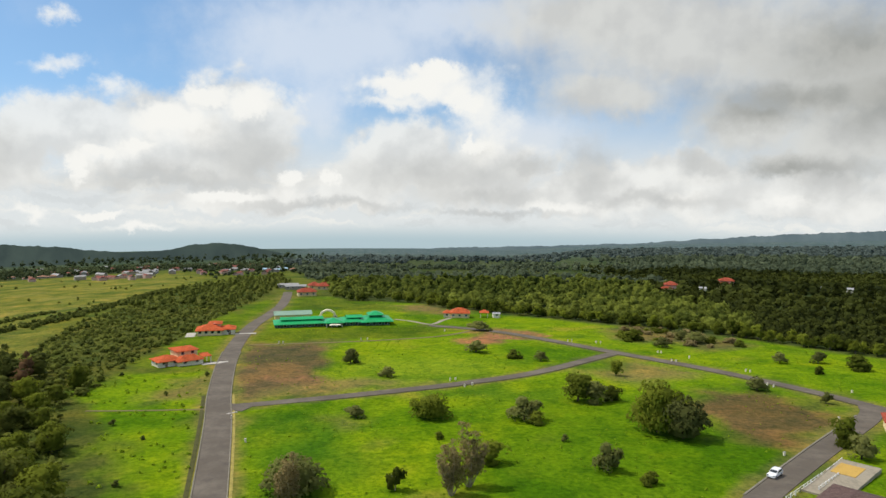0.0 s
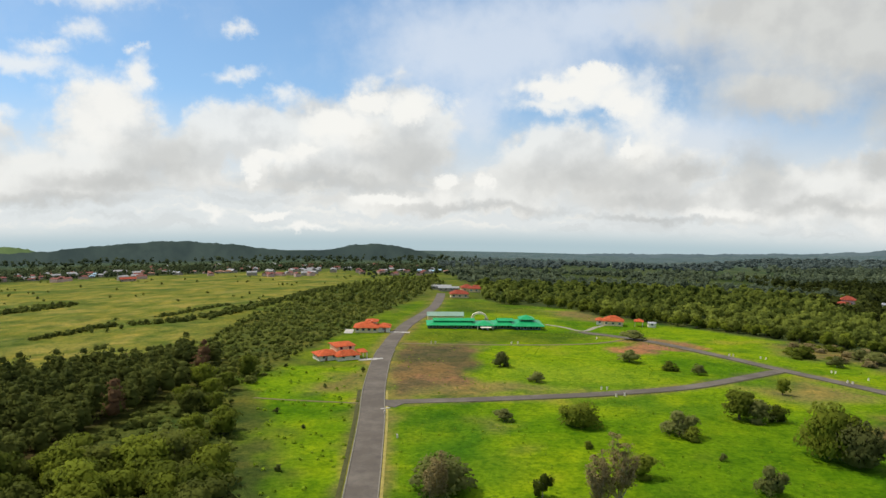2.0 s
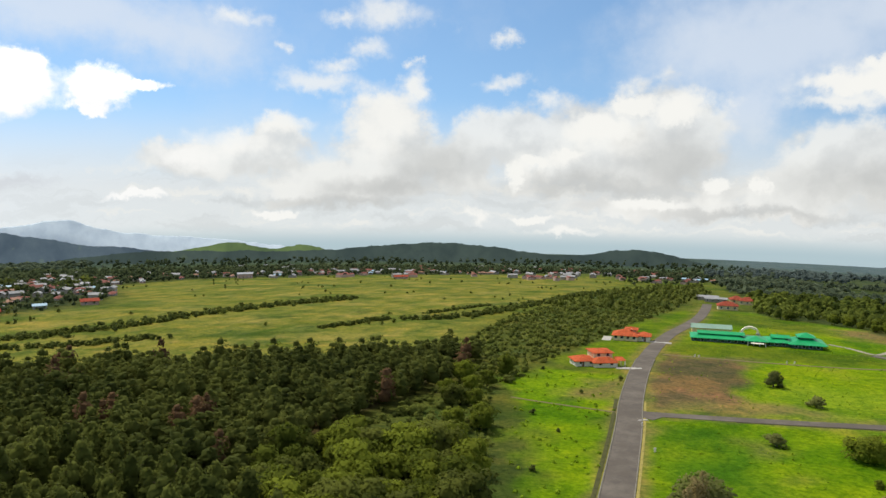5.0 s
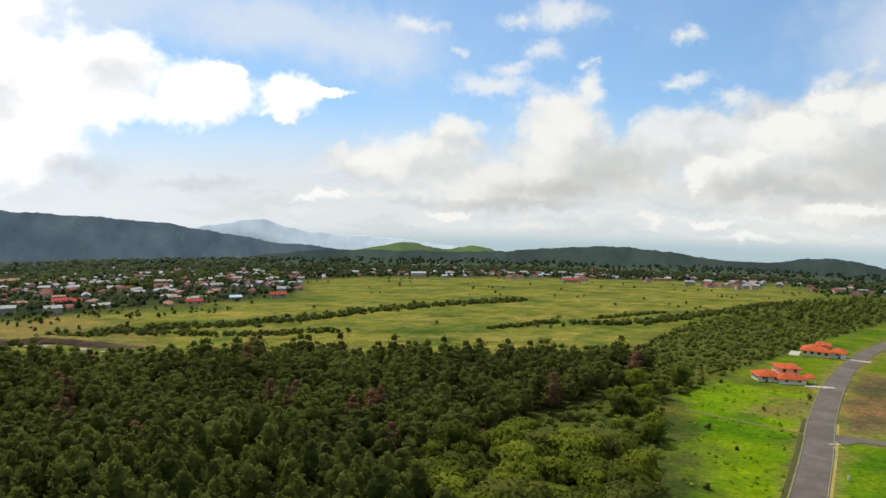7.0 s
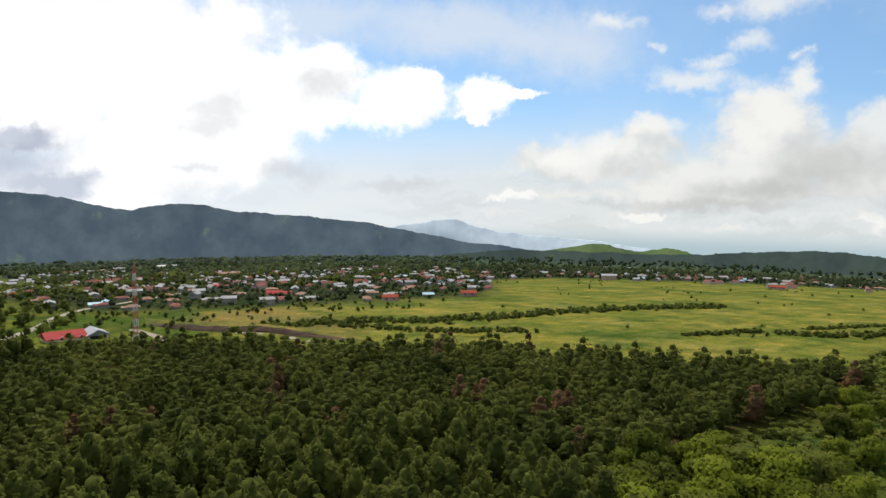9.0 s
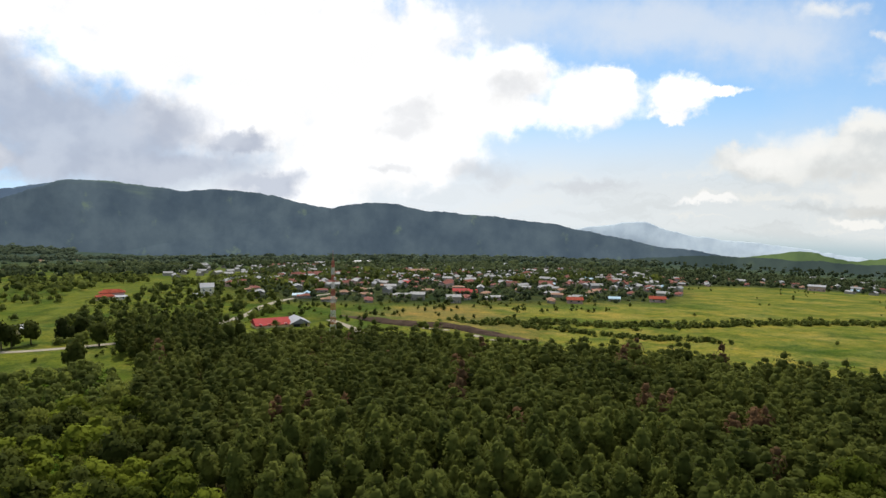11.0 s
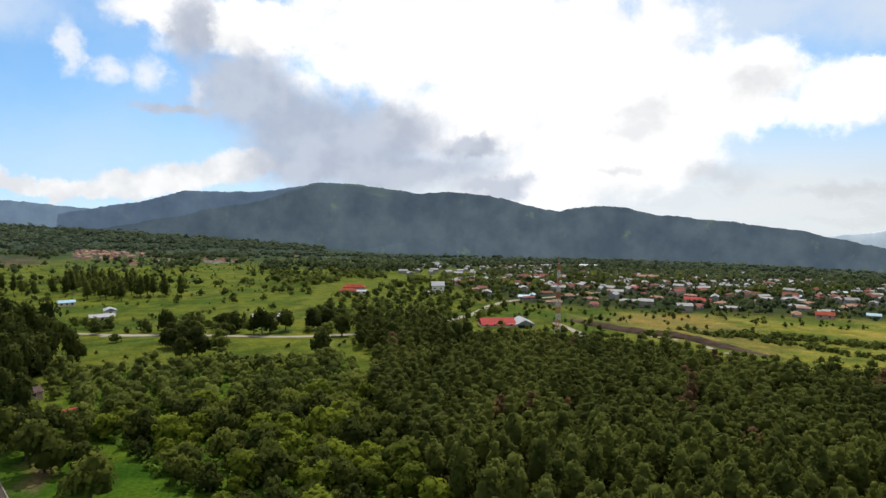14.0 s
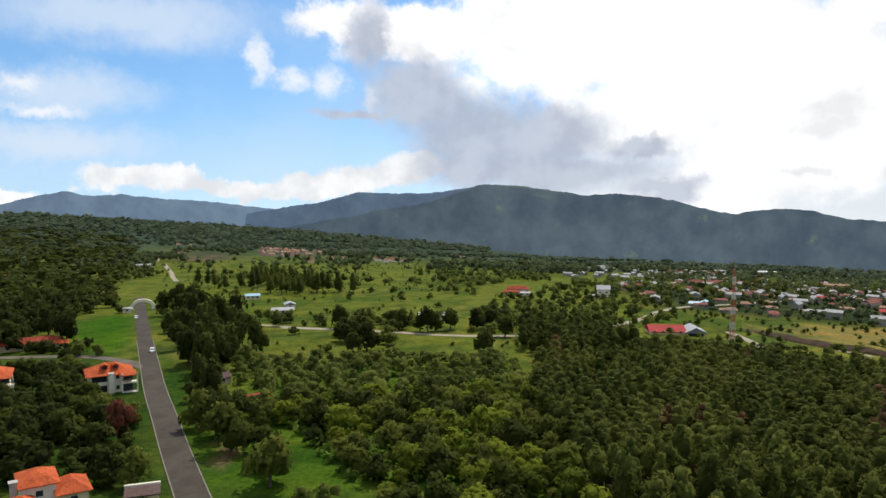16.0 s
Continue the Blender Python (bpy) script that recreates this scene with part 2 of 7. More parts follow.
sun = new("sun", bpy.data.lights.new("sun", "SUN"))
sun.data.energy, sun.data.angle, sun.data.color = 3.3, radians(0.6), (1.0, 0.94, 0.84)
sun.matrix_world = look((-math.sin(radians(SUN_AZ)) * math.cos(radians(SUN_EL)) * 900,
                         math.cos(radians(SUN_AZ)) * math.cos(radians(SUN_EL)) * 900, math.sin(radians(SUN_EL)) * 900), (0, 0, 0))

# ======== materials ========
def mat(name):
    m = bpy.data.materials.new(name)
    m.use_nodes = True
    return m, m.node_tree, m.node_tree.nodes["Principled BSDF"]


def link(nt, a, b):
    nt.links.new(a, b)


def mixc(nt, f, a, b, mode="MIX"):
    n = nt.nodes.new("ShaderNodeMix")
    n.data_type, n.blend_type = "RGBA", mode
    for i, v in ((0, f), (6, a), (7, b)):
        if isinstance(v, (int, float)):
            n.inputs[i].default_value = v
        elif isinstance(v, tuple):
            n.inputs[i].default_value = (*v, 1)
        else:
            nt.links.new(v, n.inputs[i])
    return n.outputs[2]


def noise_of(nt, scale, detail=4, rough=0.6, space="Object", stretch=None):
    tc = nt.nodes.new("ShaderNodeTexCoord")
    n = nt.nodes.new("ShaderNodeTexNoise")
    n.inputs["Scale"].default_value, n.inputs["Detail"].default_value, n.inputs["Roughness"].default_value = scale, detail, rough
    src = tc.outputs[space]
    if stretch:
        mp = nt.nodes.new("ShaderNodeMapping")
        mp.inputs["Scale"].default_value = stretch
        nt.links.new(src, mp.inputs[0])
        src = mp.outputs[0]
    nt.links.new(src, n.inputs["Vector"])
    return n.outputs[0]


def ramp(nt, v, lo, hi):
    n = nt.nodes.new("ShaderNodeMapRange")
    n.interpolation_type = "SMOOTHSTEP"
    nt.links.new(v, n.inputs[0])
    n.inputs[1].default_value, n.inputs[2].default_value = lo, hi
    return n.outputs[0]


def bump(nt, bsdf, height, strength, dist):
    b = nt.nodes.new("ShaderNodeBump")
    b.inputs["Strength"].default_value, b.inputs["Distance"].default_value = strength, dist
    nt.links.new(height, b.inputs["Height"])
    nt.links.new(b.outputs[0], bsdf.inputs["Normal"])


def plain(name, col, rough=0.7, vary=0.25, scale=0.6, fine=6.0, metal=0.0, bumpy=0.15):
    """Painted, plastered, tiled or metal surface with stains and fine grain."""
    m, nt, b = mat(name)
    dark = tuple(c * (1 - vary) for c in col)
    c = mixc(nt, ramp(nt, noise_of(nt, scale, 5), 0.35, 0.7), col, dark)
    c = mixc(nt, ramp(nt, noise_of(nt, fine, 3), 0.3, 0.75), c, tuple(min(1, v * 1.12) for v in col))
    link(nt, c, b.inputs["Base Color"])
    b.inputs["Roughness"].default_value, b.inputs["Metallic"].default_value = rough, metal
    b.inputs["Specular IOR Level"].default_value = 0.2 if rough > 0.3 else 0.5
    if bumpy:
        bump(nt, b, noise_of(nt, fine * 2, 3), bumpy, 0.05)
    return m


def foliage(name, dark, light, attr=True, through=0.25):
    """Leaves: tone differs from tree to tree and from leaf to leaf."""
    m, nt, b = mat(name)
    geo = nt.nodes.new("ShaderNodeNewGeometry")
    if attr:
        a = nt.nodes.new("ShaderNodeAttribute")
        a.attribute_name = "tint"
        tone = a.outputs["Fac"]
    else:
        a = nt.nodes.new("ShaderNodeObjectInfo")
        tone = a.outputs["Random"]
    mid = nt.nodes.new("ShaderNodeMath")
    mid.operation = "MULTIPLY_ADD"
    mid.inputs[1].default_value, mid.inputs[2].default_value = 0.2, 0.0
    link(nt, geo.outputs["Random Per Island"], mid.inputs[0])
    add = nt.nodes.new("ShaderNodeMath")
    add.operation = "MULTIPLY_ADD"
    add.inputs[1].default_value = 0.8
    link(nt, tone, add.inputs[0])
    link(nt, mid.outputs[0], add.inputs[2])
    c = mixc(nt, add.outputs[0], dark, light)
    link(nt, c, b.inputs["Base Color"])
    b.inputs["Roughness"].default_value = 0.9
    b.inputs["Specular IOR Level"].default_value = 0.06
    tr = nt.nodes.new("ShaderNodeBsdfTranslucent")
    link(nt, c, tr.inputs[0])
    mx = nt.nodes.new("ShaderNodeMixShader")
    mx.inputs[0].default_value = through
    link(nt, b.outputs[0], mx.inputs[1])
    link(nt, tr.outputs[0], mx.inputs[2])
    link(nt, mx.outputs[0], nt.nodes["Material Output"].inputs[0])
    return m


def ground_material():
    m, nt, b = mat("ground_cover")
    a = nt.nodes.new("ShaderNodeAttribute")
    a.attribute_name = "cover"
    c = a.outputs["Color"]
    # tufts, drier streaks and wide patches
    c = mixc(nt, ramp(nt, noise_of(nt, 0.9, 6, 0.7), 0.35, 0.7), c, mixc(nt, 1.0, c, (0.5, 0.6, 0.55), "MULTIPLY"))
    c = mixc(nt, ramp(nt, noise_of(nt, 0.13, 6, 0.7), 0.47, 0.64), c, mixc(nt, 1.0, c, (0.66, 0.76, 0.85), "MULTIPLY"))
    c = mixc(nt, ramp(nt, noise_of(nt, 0.085, 6, 0.72), 0.52, 0.68), c, mixc(nt, 1.0, c, (1.30, 1.10, 1.3), "MULTIPLY"))
    c = mixc(nt, ramp(nt, noise_of(nt, 0.3, 6, 0.72), 0.5, 0.66), c, mixc(nt, 1.0, c, (1.3, 1.22, 1.2), "MULTIPLY"))
    c = mixc(nt, ramp(nt, noise_of(nt, 0.42, 5, 0.7, stretch=(1.3, 0.8, 1)), 0.56, 0.68), c, mixc(nt, 1.0, c, (0.62, 0.74, 0.8), "MULTIPLY"))
    c = mixc(nt, ramp(nt, noise_of(nt, 0.05, 5, 0.6), 0.45, 0.68), c, mixc(nt, 1.0, c, (1.3, 1.12, 1.0), "MULTIPLY"))
    c = mixc(nt, ramp(nt, noise_of(nt, 0.022, 4, 0.6), 0.47, 0.62), c, mixc(nt, 1.0, c, (0.55, 0.72, 0.7), "MULTIPLY"))
    link(nt, c, b.inputs["Base Color"])
    b.inputs["Roughness"].default_value = 0.95
    b.inputs["Specular IOR Level"].default_value = 0.02
    bump(nt, b, noise_of(nt, 1.6, 6, 0.7), 0.6, 0.5)
    return m


def road_material(name, k):
    m, nt, b = mat(name)
    c = mixc(nt, ramp(nt, noise_of(nt, 0.12, 6, 0.65), 0.35, 0.7), (0.108 * k, 0.092 * k, 0.074 * k), (0.158 * k, 0.136 * k, 0.11 * k))
    c = mixc(nt, ramp(nt, noise_of(nt, 0.5, 6, 0.75, stretch=(1, 1, 1)), 0.45, 0.8), c, (0.085 * k, 0.075 * k, 0.066 * k))
    link(nt, c, b.inputs["Base Color"])
    b.inputs["Roughness"].default_value = 0.95
    b.inputs["Specular IOR Level"].default_value = 0.1
    bump(nt, b, noise_of(nt, 30, 2), 0.3, 0.01)
    return m


def hill_material(name, wood, dark, clearing, summit=None, patches=0.5):
    """Wooded slopes: soft wide tone changes, small clearings, and open grass near the top."""
    m, nt, b = mat(name)
    tc = nt.nodes.new("ShaderNodeTexCoord")
    lower = nt.nodes.new("ShaderNodeVectorMath")
    lower.operation = "SUBTRACT"
    lower.inputs[1].default_value = (0, 0, EYE)
    link(nt, tc.outputs["Object"], lower.inputs[0])
    unit = nt.nodes.new("ShaderNodeVectorMath")      # patch size grows with the size of the slope
    unit.operation = "NORMALIZE"
    link(nt, lower.outputs[0], unit.inputs[0])

    def patch(scale, detail, rough):
        n = nt.nodes.new("ShaderNodeTexNoise")
        n.inputs["Scale"].default_value, n.inputs["Detail"].default_value, n.inputs["Roughness"].default_value = scale, detail, rough
        link(nt, unit.outputs[0], n.inputs["Vector"])
        return n.outputs[0]
    c = mixc(nt, ramp(nt, patch(21, 4, 0.55), 0.34, 0.66), wood, dark)
    c = mixc(nt, ramp(nt, patch(70, 5, 0.65), 0.35, 0.7), c, mixc(nt, 1.0, c, (0.84, 0.86, 0.89), "MULTIPLY"))
    spots = nt.nodes.new("ShaderNodeMath")
    spots.operation = "MULTIPLY"
    spots.inputs[1].default_value = patches
    link(nt, ramp(nt, patch(38, 6, 0.68), 0.60, 0.74), spots.inputs[0])
    c = mixc(nt, spots.outputs[0], c, clearing)
    if summit:
        tc = nt.nodes.new("ShaderNodeTexCoord")
        sp = nt.nodes.new("ShaderNodeSeparateXYZ")
        link(nt, tc.outputs["Object"], sp.inputs[0])
        up = nt.nodes.new("ShaderNodeMath")
        up.operation = "MULTIPLY_ADD"
        up.inputs[1].default_value = 240.0
        link(nt, noise_of(nt, 0.003, 6, 0.6), up.inputs[0])
        link(nt, sp.outputs[2], up.inputs[2])
        c = mixc(nt, ramp(nt, up.outputs[0], 95.0, 200.0), c, summit)
    link(nt, c, b.inputs["Base Color"])
    b.inputs["Roughness"].default_value = 1.0
    b.inputs["Specular IOR Level"].default_value = 0.0
    return m


M_GROUND = ground_material()
M_ROAD = road_material("asphalt", 1.12)
M_DARKROAD = road_material("darker_asphalt", 0.6)
M_KERB = plain("kerb_concrete", (0.22, 0.20, 0.15), 0.85, 0.4)
# blue and pale tints below put the air's haze into the slopes' colour
M_MOUNT = hill_material("hazy_mountain_forest", (0.080, 0.109, 0.128), (0.056, 0.080, 0.102), (0.115, 0.155, 0.115), (0.125, 0.170, 0.120), 0.75)
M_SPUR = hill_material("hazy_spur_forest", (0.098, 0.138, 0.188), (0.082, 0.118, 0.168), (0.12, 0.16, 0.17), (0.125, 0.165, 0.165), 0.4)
M_HILL = hill_material("hill_forest", (0.050, 0.070, 0.060), (0.036, 0.052, 0.048), (0.080, 0.105, 0.060))
M_HILLG = hill_material("hill_pasture", (0.105, 0.150, 0.058), (0.070, 0.105, 0.048), (0.13, 0.165, 0.07))
M_PLAINHILL = hill_material("hazy_plain_forest", (0.110, 0.145, 0.152), (0.092, 0.125, 0.134), (0.15, 0.19, 0.18))
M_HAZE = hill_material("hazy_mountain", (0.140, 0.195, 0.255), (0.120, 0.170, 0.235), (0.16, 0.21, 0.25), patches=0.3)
M_FAR = hill_material("hazy_far_range", (0.52, 0.60, 0.65), (0.515, 0.595, 0.645), (0.52, 0.60, 0.65), patches=0.0)
M_PINE = foliage("pine_needles", (0.056, 0.071, 0.015), (0.152, 0.168, 0.034), through=0.45)
M_PINE1 = foliage("pine_needles_single", (0.057, 0.073, 0.015), (0.155, 0.174, 0.034), attr=False, through=0.45)
M_RUST = foliage("dead_needles", (0.095, 0.060, 0.028), (0.185, 0.105, 0.050), through=0.35)
M_LEAF = foliage("broad_leaves", (0.072, 0.092, 0.022), (0.225, 0.255, 0.048), through=0.5)
M_LEAF1 = foliage("broad_leaves_single", (0.054, 0.072, 0.010), (0.235, 0.275, 0.028), attr=False, through=0.45)
M_DARKLEAF = foliage("dark_leaves_single", (0.058, 0.072, 0.014), (0.190, 0.210, 0.036), attr=False, through=0.45)
M_WOODS = foliage("forest_leaves", (0.056, 0.074, 0.020), (0.225, 0.255, 0.050), through=0.5)
# M_FARWOODS and M_HAZEWOODS hold distance haze in paler, bluer leaf colours
M_FARWOODS = foliage("hazy_distant_leaves", (0.078, 0.104, 0.062), (0.175, 0.212, 0.118), through=0.4)
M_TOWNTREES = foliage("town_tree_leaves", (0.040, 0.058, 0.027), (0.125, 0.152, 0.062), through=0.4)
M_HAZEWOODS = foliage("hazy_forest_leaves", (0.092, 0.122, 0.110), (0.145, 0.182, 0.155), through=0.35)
# two darker leaf copies with cloud shade put into their colour
M_SHADEWOODS = foliage("deep_shade_leaves", (0.022, 0.030, 0.007), (0.085, 0.10, 0.018), through=0.3)
M_SHADELEAF = foliage("shade_dark_leaves_single", (0.022, 0.030, 0.007), (0.085, 0.10, 0.018), attr=False, through=0.3)
# brighter leaf copy that holds the sunlit look of the near forest
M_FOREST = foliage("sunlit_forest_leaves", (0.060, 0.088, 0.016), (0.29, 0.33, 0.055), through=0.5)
M_UNDER = foliage("undergrowth_leaves", (0.075, 0.125, 0.018), (0.20, 0.29, 0.045), through=0.45)
M_BUSH = foliage("field_bush_leaves", (0.098, 0.112, 0.032), (0.265, 0.280, 0.078), attr=False, through=0.5)
M_WEED = foliage("weed_leaves", (0.14, 0.22, 0.010), (0.28, 0.40, 0.02), through=0.35)
M_GREYLEAF = foliage("sparse_grey_leaves", (0.20, 0.155, 0.060), (0.36, 0.29, 0.125), attr=False, through=0.3)
M_REDLEAF = foliage("red_blossom", (0.12, 0.045, 0.026), (0.25, 0.08, 0.05), attr=False, through=0.3)
M_BARK = plain("bark", (0.12, 0.09, 0.065), 0.95, 0.5, 1.0, 8)
M_PALEBARK = plain("pale_bark", (0.36, 0.30, 0.19), 0.9, 0.4, 1.0, 8)


def tile_material(name, col, pitch=0.32):
    """Clay tiles: rows of rounded ridges with uneven firing and soot."""
    m, nt, b = mat(name)
    c = mixc(nt, ramp(nt, noise_of(nt, 0.5, 6), 0.35, 0.72), col, tuple(v * 0.6 for v in col))
    c = mixc(nt, ramp(nt, noise_of(nt, 3.0, 4), 0.45, 0.75), c, (min(1, col[0] * 1.25), col[1] * 1.5, col[2] * 1.5))
    link(nt, c, b.inputs["Base Color"])
    b.inputs["Roughness"].default_value = 0.9
    b.inputs["Specular IOR Level"].default_value = 0.1
    tc = nt.nodes.new("ShaderNodeTexCoord")
    w = nt.nodes.new("ShaderNodeTexWave")
    w.inputs["Scale"].default_value = 1 / pitch
    w.inputs["Distortion"].default_value = 0.4
    link(nt, tc.outputs["Object"], w.inputs["Vector"])
    bump(nt, b, w.outputs["Fac"], 0.7, 0.06)
    return m


M_TILE = tile_material("orange_clay_tile", (0.62, 0.125, 0.045))
M_TILER = tile_material("red_clay_tile", (0.38, 0.08, 0.045))
M_TILEB = tile_material("brown_tile", (0.15, 0.095, 0.085))
M_ZINC = plain("zinc_sheet", (0.40, 0.40, 0.41), 0.45, 0.3, 0.4, 3, metal=0.0)
M_REDTIN = plain("red_sheet", (0.40, 0.055, 0.05), 0.85, 0.3, 0.4, 3)
M_BLUETIN = plain("blue_sheet", (0.35, 0.52, 0.62), 0.5, 0.3, 0.4, 3)
M_RUSTTIN = plain("rusty_sheet", (0.32, 0.17, 0.10), 0.7, 0.5, 0.5, 3)
M_WALL = plain("cream_render", (0.86, 0.68, 0.38), 0.85, 0.22)
M_WHITE = plain("white_render", (0.87, 0.79, 0.62), 0.85, 0.2)
M_PINK = plain("pink_render", (0.58, 0.40, 0.33), 0.85, 0.25)
M_TOWNWALL = plain("weathered_town_render", (0.37, 0.33, 0.27), 0.85, 0.3)
M_TOWNROOF = plain("dull_red_sheet", (0.225, 0.078, 0.056), 0.85, 0.5, 0.4, 3)
M_TOWNZINC = plain("dull_zinc_sheet", (0.33, 0.325, 0.315), 0.65, 0.45, 0.4, 3)
M_GREENROOF = plain("green_metal_roof", (0.012, 0.34, 0.11), 0.4, 0.3, 0.3, 2)
M_PALEGREEN = plain("faded_green_roof", (0.24, 0.36, 0.27), 0.6, 0.3, 0.3, 2)
# wall colour kept dark to hold the shade under the low eaves
M_SHADEWALL = plain("shaded_green_wall", (0.10, 0.17, 0.12), 0.8, 0.3)
M_FRAME = plain("white_frame", (0.78, 0.77, 0.74), 0.6, 0.1)
M_CONC = plain("concrete", (0.46, 0.43, 0.38), 0.9, 0.3, 0.5, 4)
M_GRAVEL = plain("gravel_lane", (0.32, 0.28, 0.21), 0.95, 0.35, 0.25, 2)
M_PATH = plain("trodden_earth", (0.17, 0.14, 0.06), 0.95, 0.35, 0.5, 2)
M_DITCH = plain("weedy_ditch", (0.075, 0.075, 0.022), 0.95, 0.5, 0.5, 3, bumpy=0.6)
M_DRYEDGE = plain("dry_grass_edge", (0.34, 0.28, 0.075), 0.95, 0.45, 0.6, 3, bumpy=0.5)
M_EARTH = plain("bare_bank", (0.095, 0.060, 0.040), 0.95, 0.5, 0.12, 1.5, bumpy=0.6)
M_OCHRE = plain("yellow_sand", (0.50, 0.32, 0.08), 0.95, 0.2, 0.5, 4)
M_WOOD = plain("weathered_wood", (0.24, 0.15, 0.10), 0.85, 0.4, 1.0, 8)
M_REDSTEEL = plain("red_steel", (0.46, 0.15, 0.10), 0.6, 0.3, 0.5, 4)
M_WHITESTEEL = plain("white_steel", (0.62, 0.58, 0.52), 0.6, 0.3, 0.5, 4)
M_CARPAINT = plain("white_car_paint", (0.80, 0.81, 0.82), 0.25, 0.04, bumpy=0)
# near-black for tyres and for panels that stand in for shade
M_TYRE_AND_SHADE = plain("tyre_and_shade_black", (0.03, 0.03, 0.03), 0.9, 0.2)
M_RED_LAMP = plain("red_lamp_glass", (0.5, 0.03, 0.02), 0.3, 0.1, bumpy=0)


def glass_material():
    m, nt, b = mat("dark_glass")
    b.inputs["Base Color"].default_value = (0.03, 0.04, 0.05, 1)
    b.inputs["Roughness"].default_value, b.inputs["IOR"].default_value = 0.08, 1.5
    return m


M_GLASS = glass_material()

# ======== the lie of the land ========
def land(x, y):
    """Height of the ground: a gentle shoulder that falls away, and climbs again far to both sides."""
    x, y = np.asarray(x, float), np.asarray(y, float)
    d = np.hypot(x, y)
    z = -0.086 * 110 * np.log1p(np.exp(np.minimum((d - 220) / 110, 60)))
    az = np.degrees(np.arctan2(-x, y))
    lift = np.where(az > 92, 0.085 * (az - 92), np.where(az < -4, 0.072 * (-4 - az), 0))
    far = 110 * np.log1p(np.exp(np.minimum((d - 620) / 110, 60)))
    return z + far * np.tan(np.radians(np.minimum(lift, 3.2)))


def inside(poly, x, y):
    """Signed distance in metres to a polygon's edge, positive inside."""
    n = len(poly)
    best = np.full(x.shape, 1e9)
    odd = np.zeros(x.shape, bool)
    for i in range(n):
        (ax, ay), (bx, by) = poly[i], poly[(i + 1) % n]
        ex, ey = bx - ax, by - ay
        u = np.clip(((x - ax) * ex + (y - ay) * ey) / (ex * ex + ey * ey), 0, 1)
        best = np.minimum(best, np.hypot(x - ax - u * ex, y - ay - u * ey))
        if ay != by:
            odd ^= ((ay > y) != (by > y)) & (x < ex * (y - ay) / (by - ay) + ax)
    return np.where(odd, best, -best)


def ripple(x, y, size, seed=0):
    """Cheap smooth noise of about that size, -1 to 1."""
    r = np.random.RandomState(seed + 11)
    out = np.zeros(np.shape(x))
    for k in range(7):
        a, p, w = r.uniform(0, 6.283), r.uniform(0, 6.283), r.uniform(0.6, 1.9) / size * 6.283
        out += np.sin(w * (x * math.cos(a) + y * math.sin(a)) + p)
    return out / 4.0


LAWN = (0.180, 0.276, 0.005)
MEADOW = (0.218, 0.208, 0.034)
PASTURE = (0.134, 0.156, 0.020)
FLOOR = (0.058, 0.048, 0.018)
SOIL = (0.195, 0.130, 0.054)
CLAY = (0.36, 0.17, 0.08)
DRY = (0.24, 0.20, 0.055)
PINEWOOD = [(-118, 224), (-151, 182), (-177, 158), (-207, 132), (-225, 98), (-245, 80), (-264, 54), (-270, 30), (-268, 4), (-246, -10),
            (-205, -17), (-165, -7), (-125, 2), (-40, 30), (-40, 60), (-91, 85), (-102, 126), (-106, 188)]
SCRUB = [(-120, 226), (-140, 256), (-160, 330), (-191, 573), (-161, 747), (-124, 620), (-106, 450), (-101, 330), (-97, 262), (-95, 212),
         (-88, 183), (-64, 145), (-48, 108), (-30, 60), (-60, 50), (-91, 85), (-102, 126), (-106, 188)]
COPSE = [(-227, -72), (-240, -24), (-165, -9), (-125, 0), (-60, 18), (-45, -5), (-118, -33), (-136, -51), (-155, -73), (-172, -80), (-218, -104)]
WOODS = [(-82, 540), (-66, 450), (-50, 425), (-30, 424), (-12, 408), (-2, 388), (24, 366), (65, 332), (95, 311), (118, 294), (149, 260), (240, 190), (700, 120), (3500, 900), (2600, 3900), (-700, 4400), (-260, 1200)]
LOTS = [(-92, 440), (-68, 452), (-48, 422), (-16, 412), (-2, 388), (25, 364), (65, 330), (118, 291), (149, 257), (240, 190), (220, 60), (60, 20), (-20, 60), (-34, 122), (-50, 172),
        (-62, 220), (-70, 300)]
VERGE = [(-99, 192), (-98, 214), (-69, 222), (-56, 174), (-40, 116), (-30, 80), (-45, 80), (-54, 113), (-67, 140), (-84, 178)]
BACKLAWN = [(-101, 300), (-101, 430), (-90, 430), (-80, 310), (-69, 229), (-90, 226)]
MEADOWS = [(-120, 222), (-205, 132), (-250, 70), (-489, 120), (-572, 405), (-575, 487), (-498, 622), (-336, 888), (-242, 752), (-200, 600), (-165, 330)]
DRYSTRIP = [(71, 315), (85, 328), (100, 321), (109, 294), (116, 277), (96, 263), (84, 276), (68, 285)]
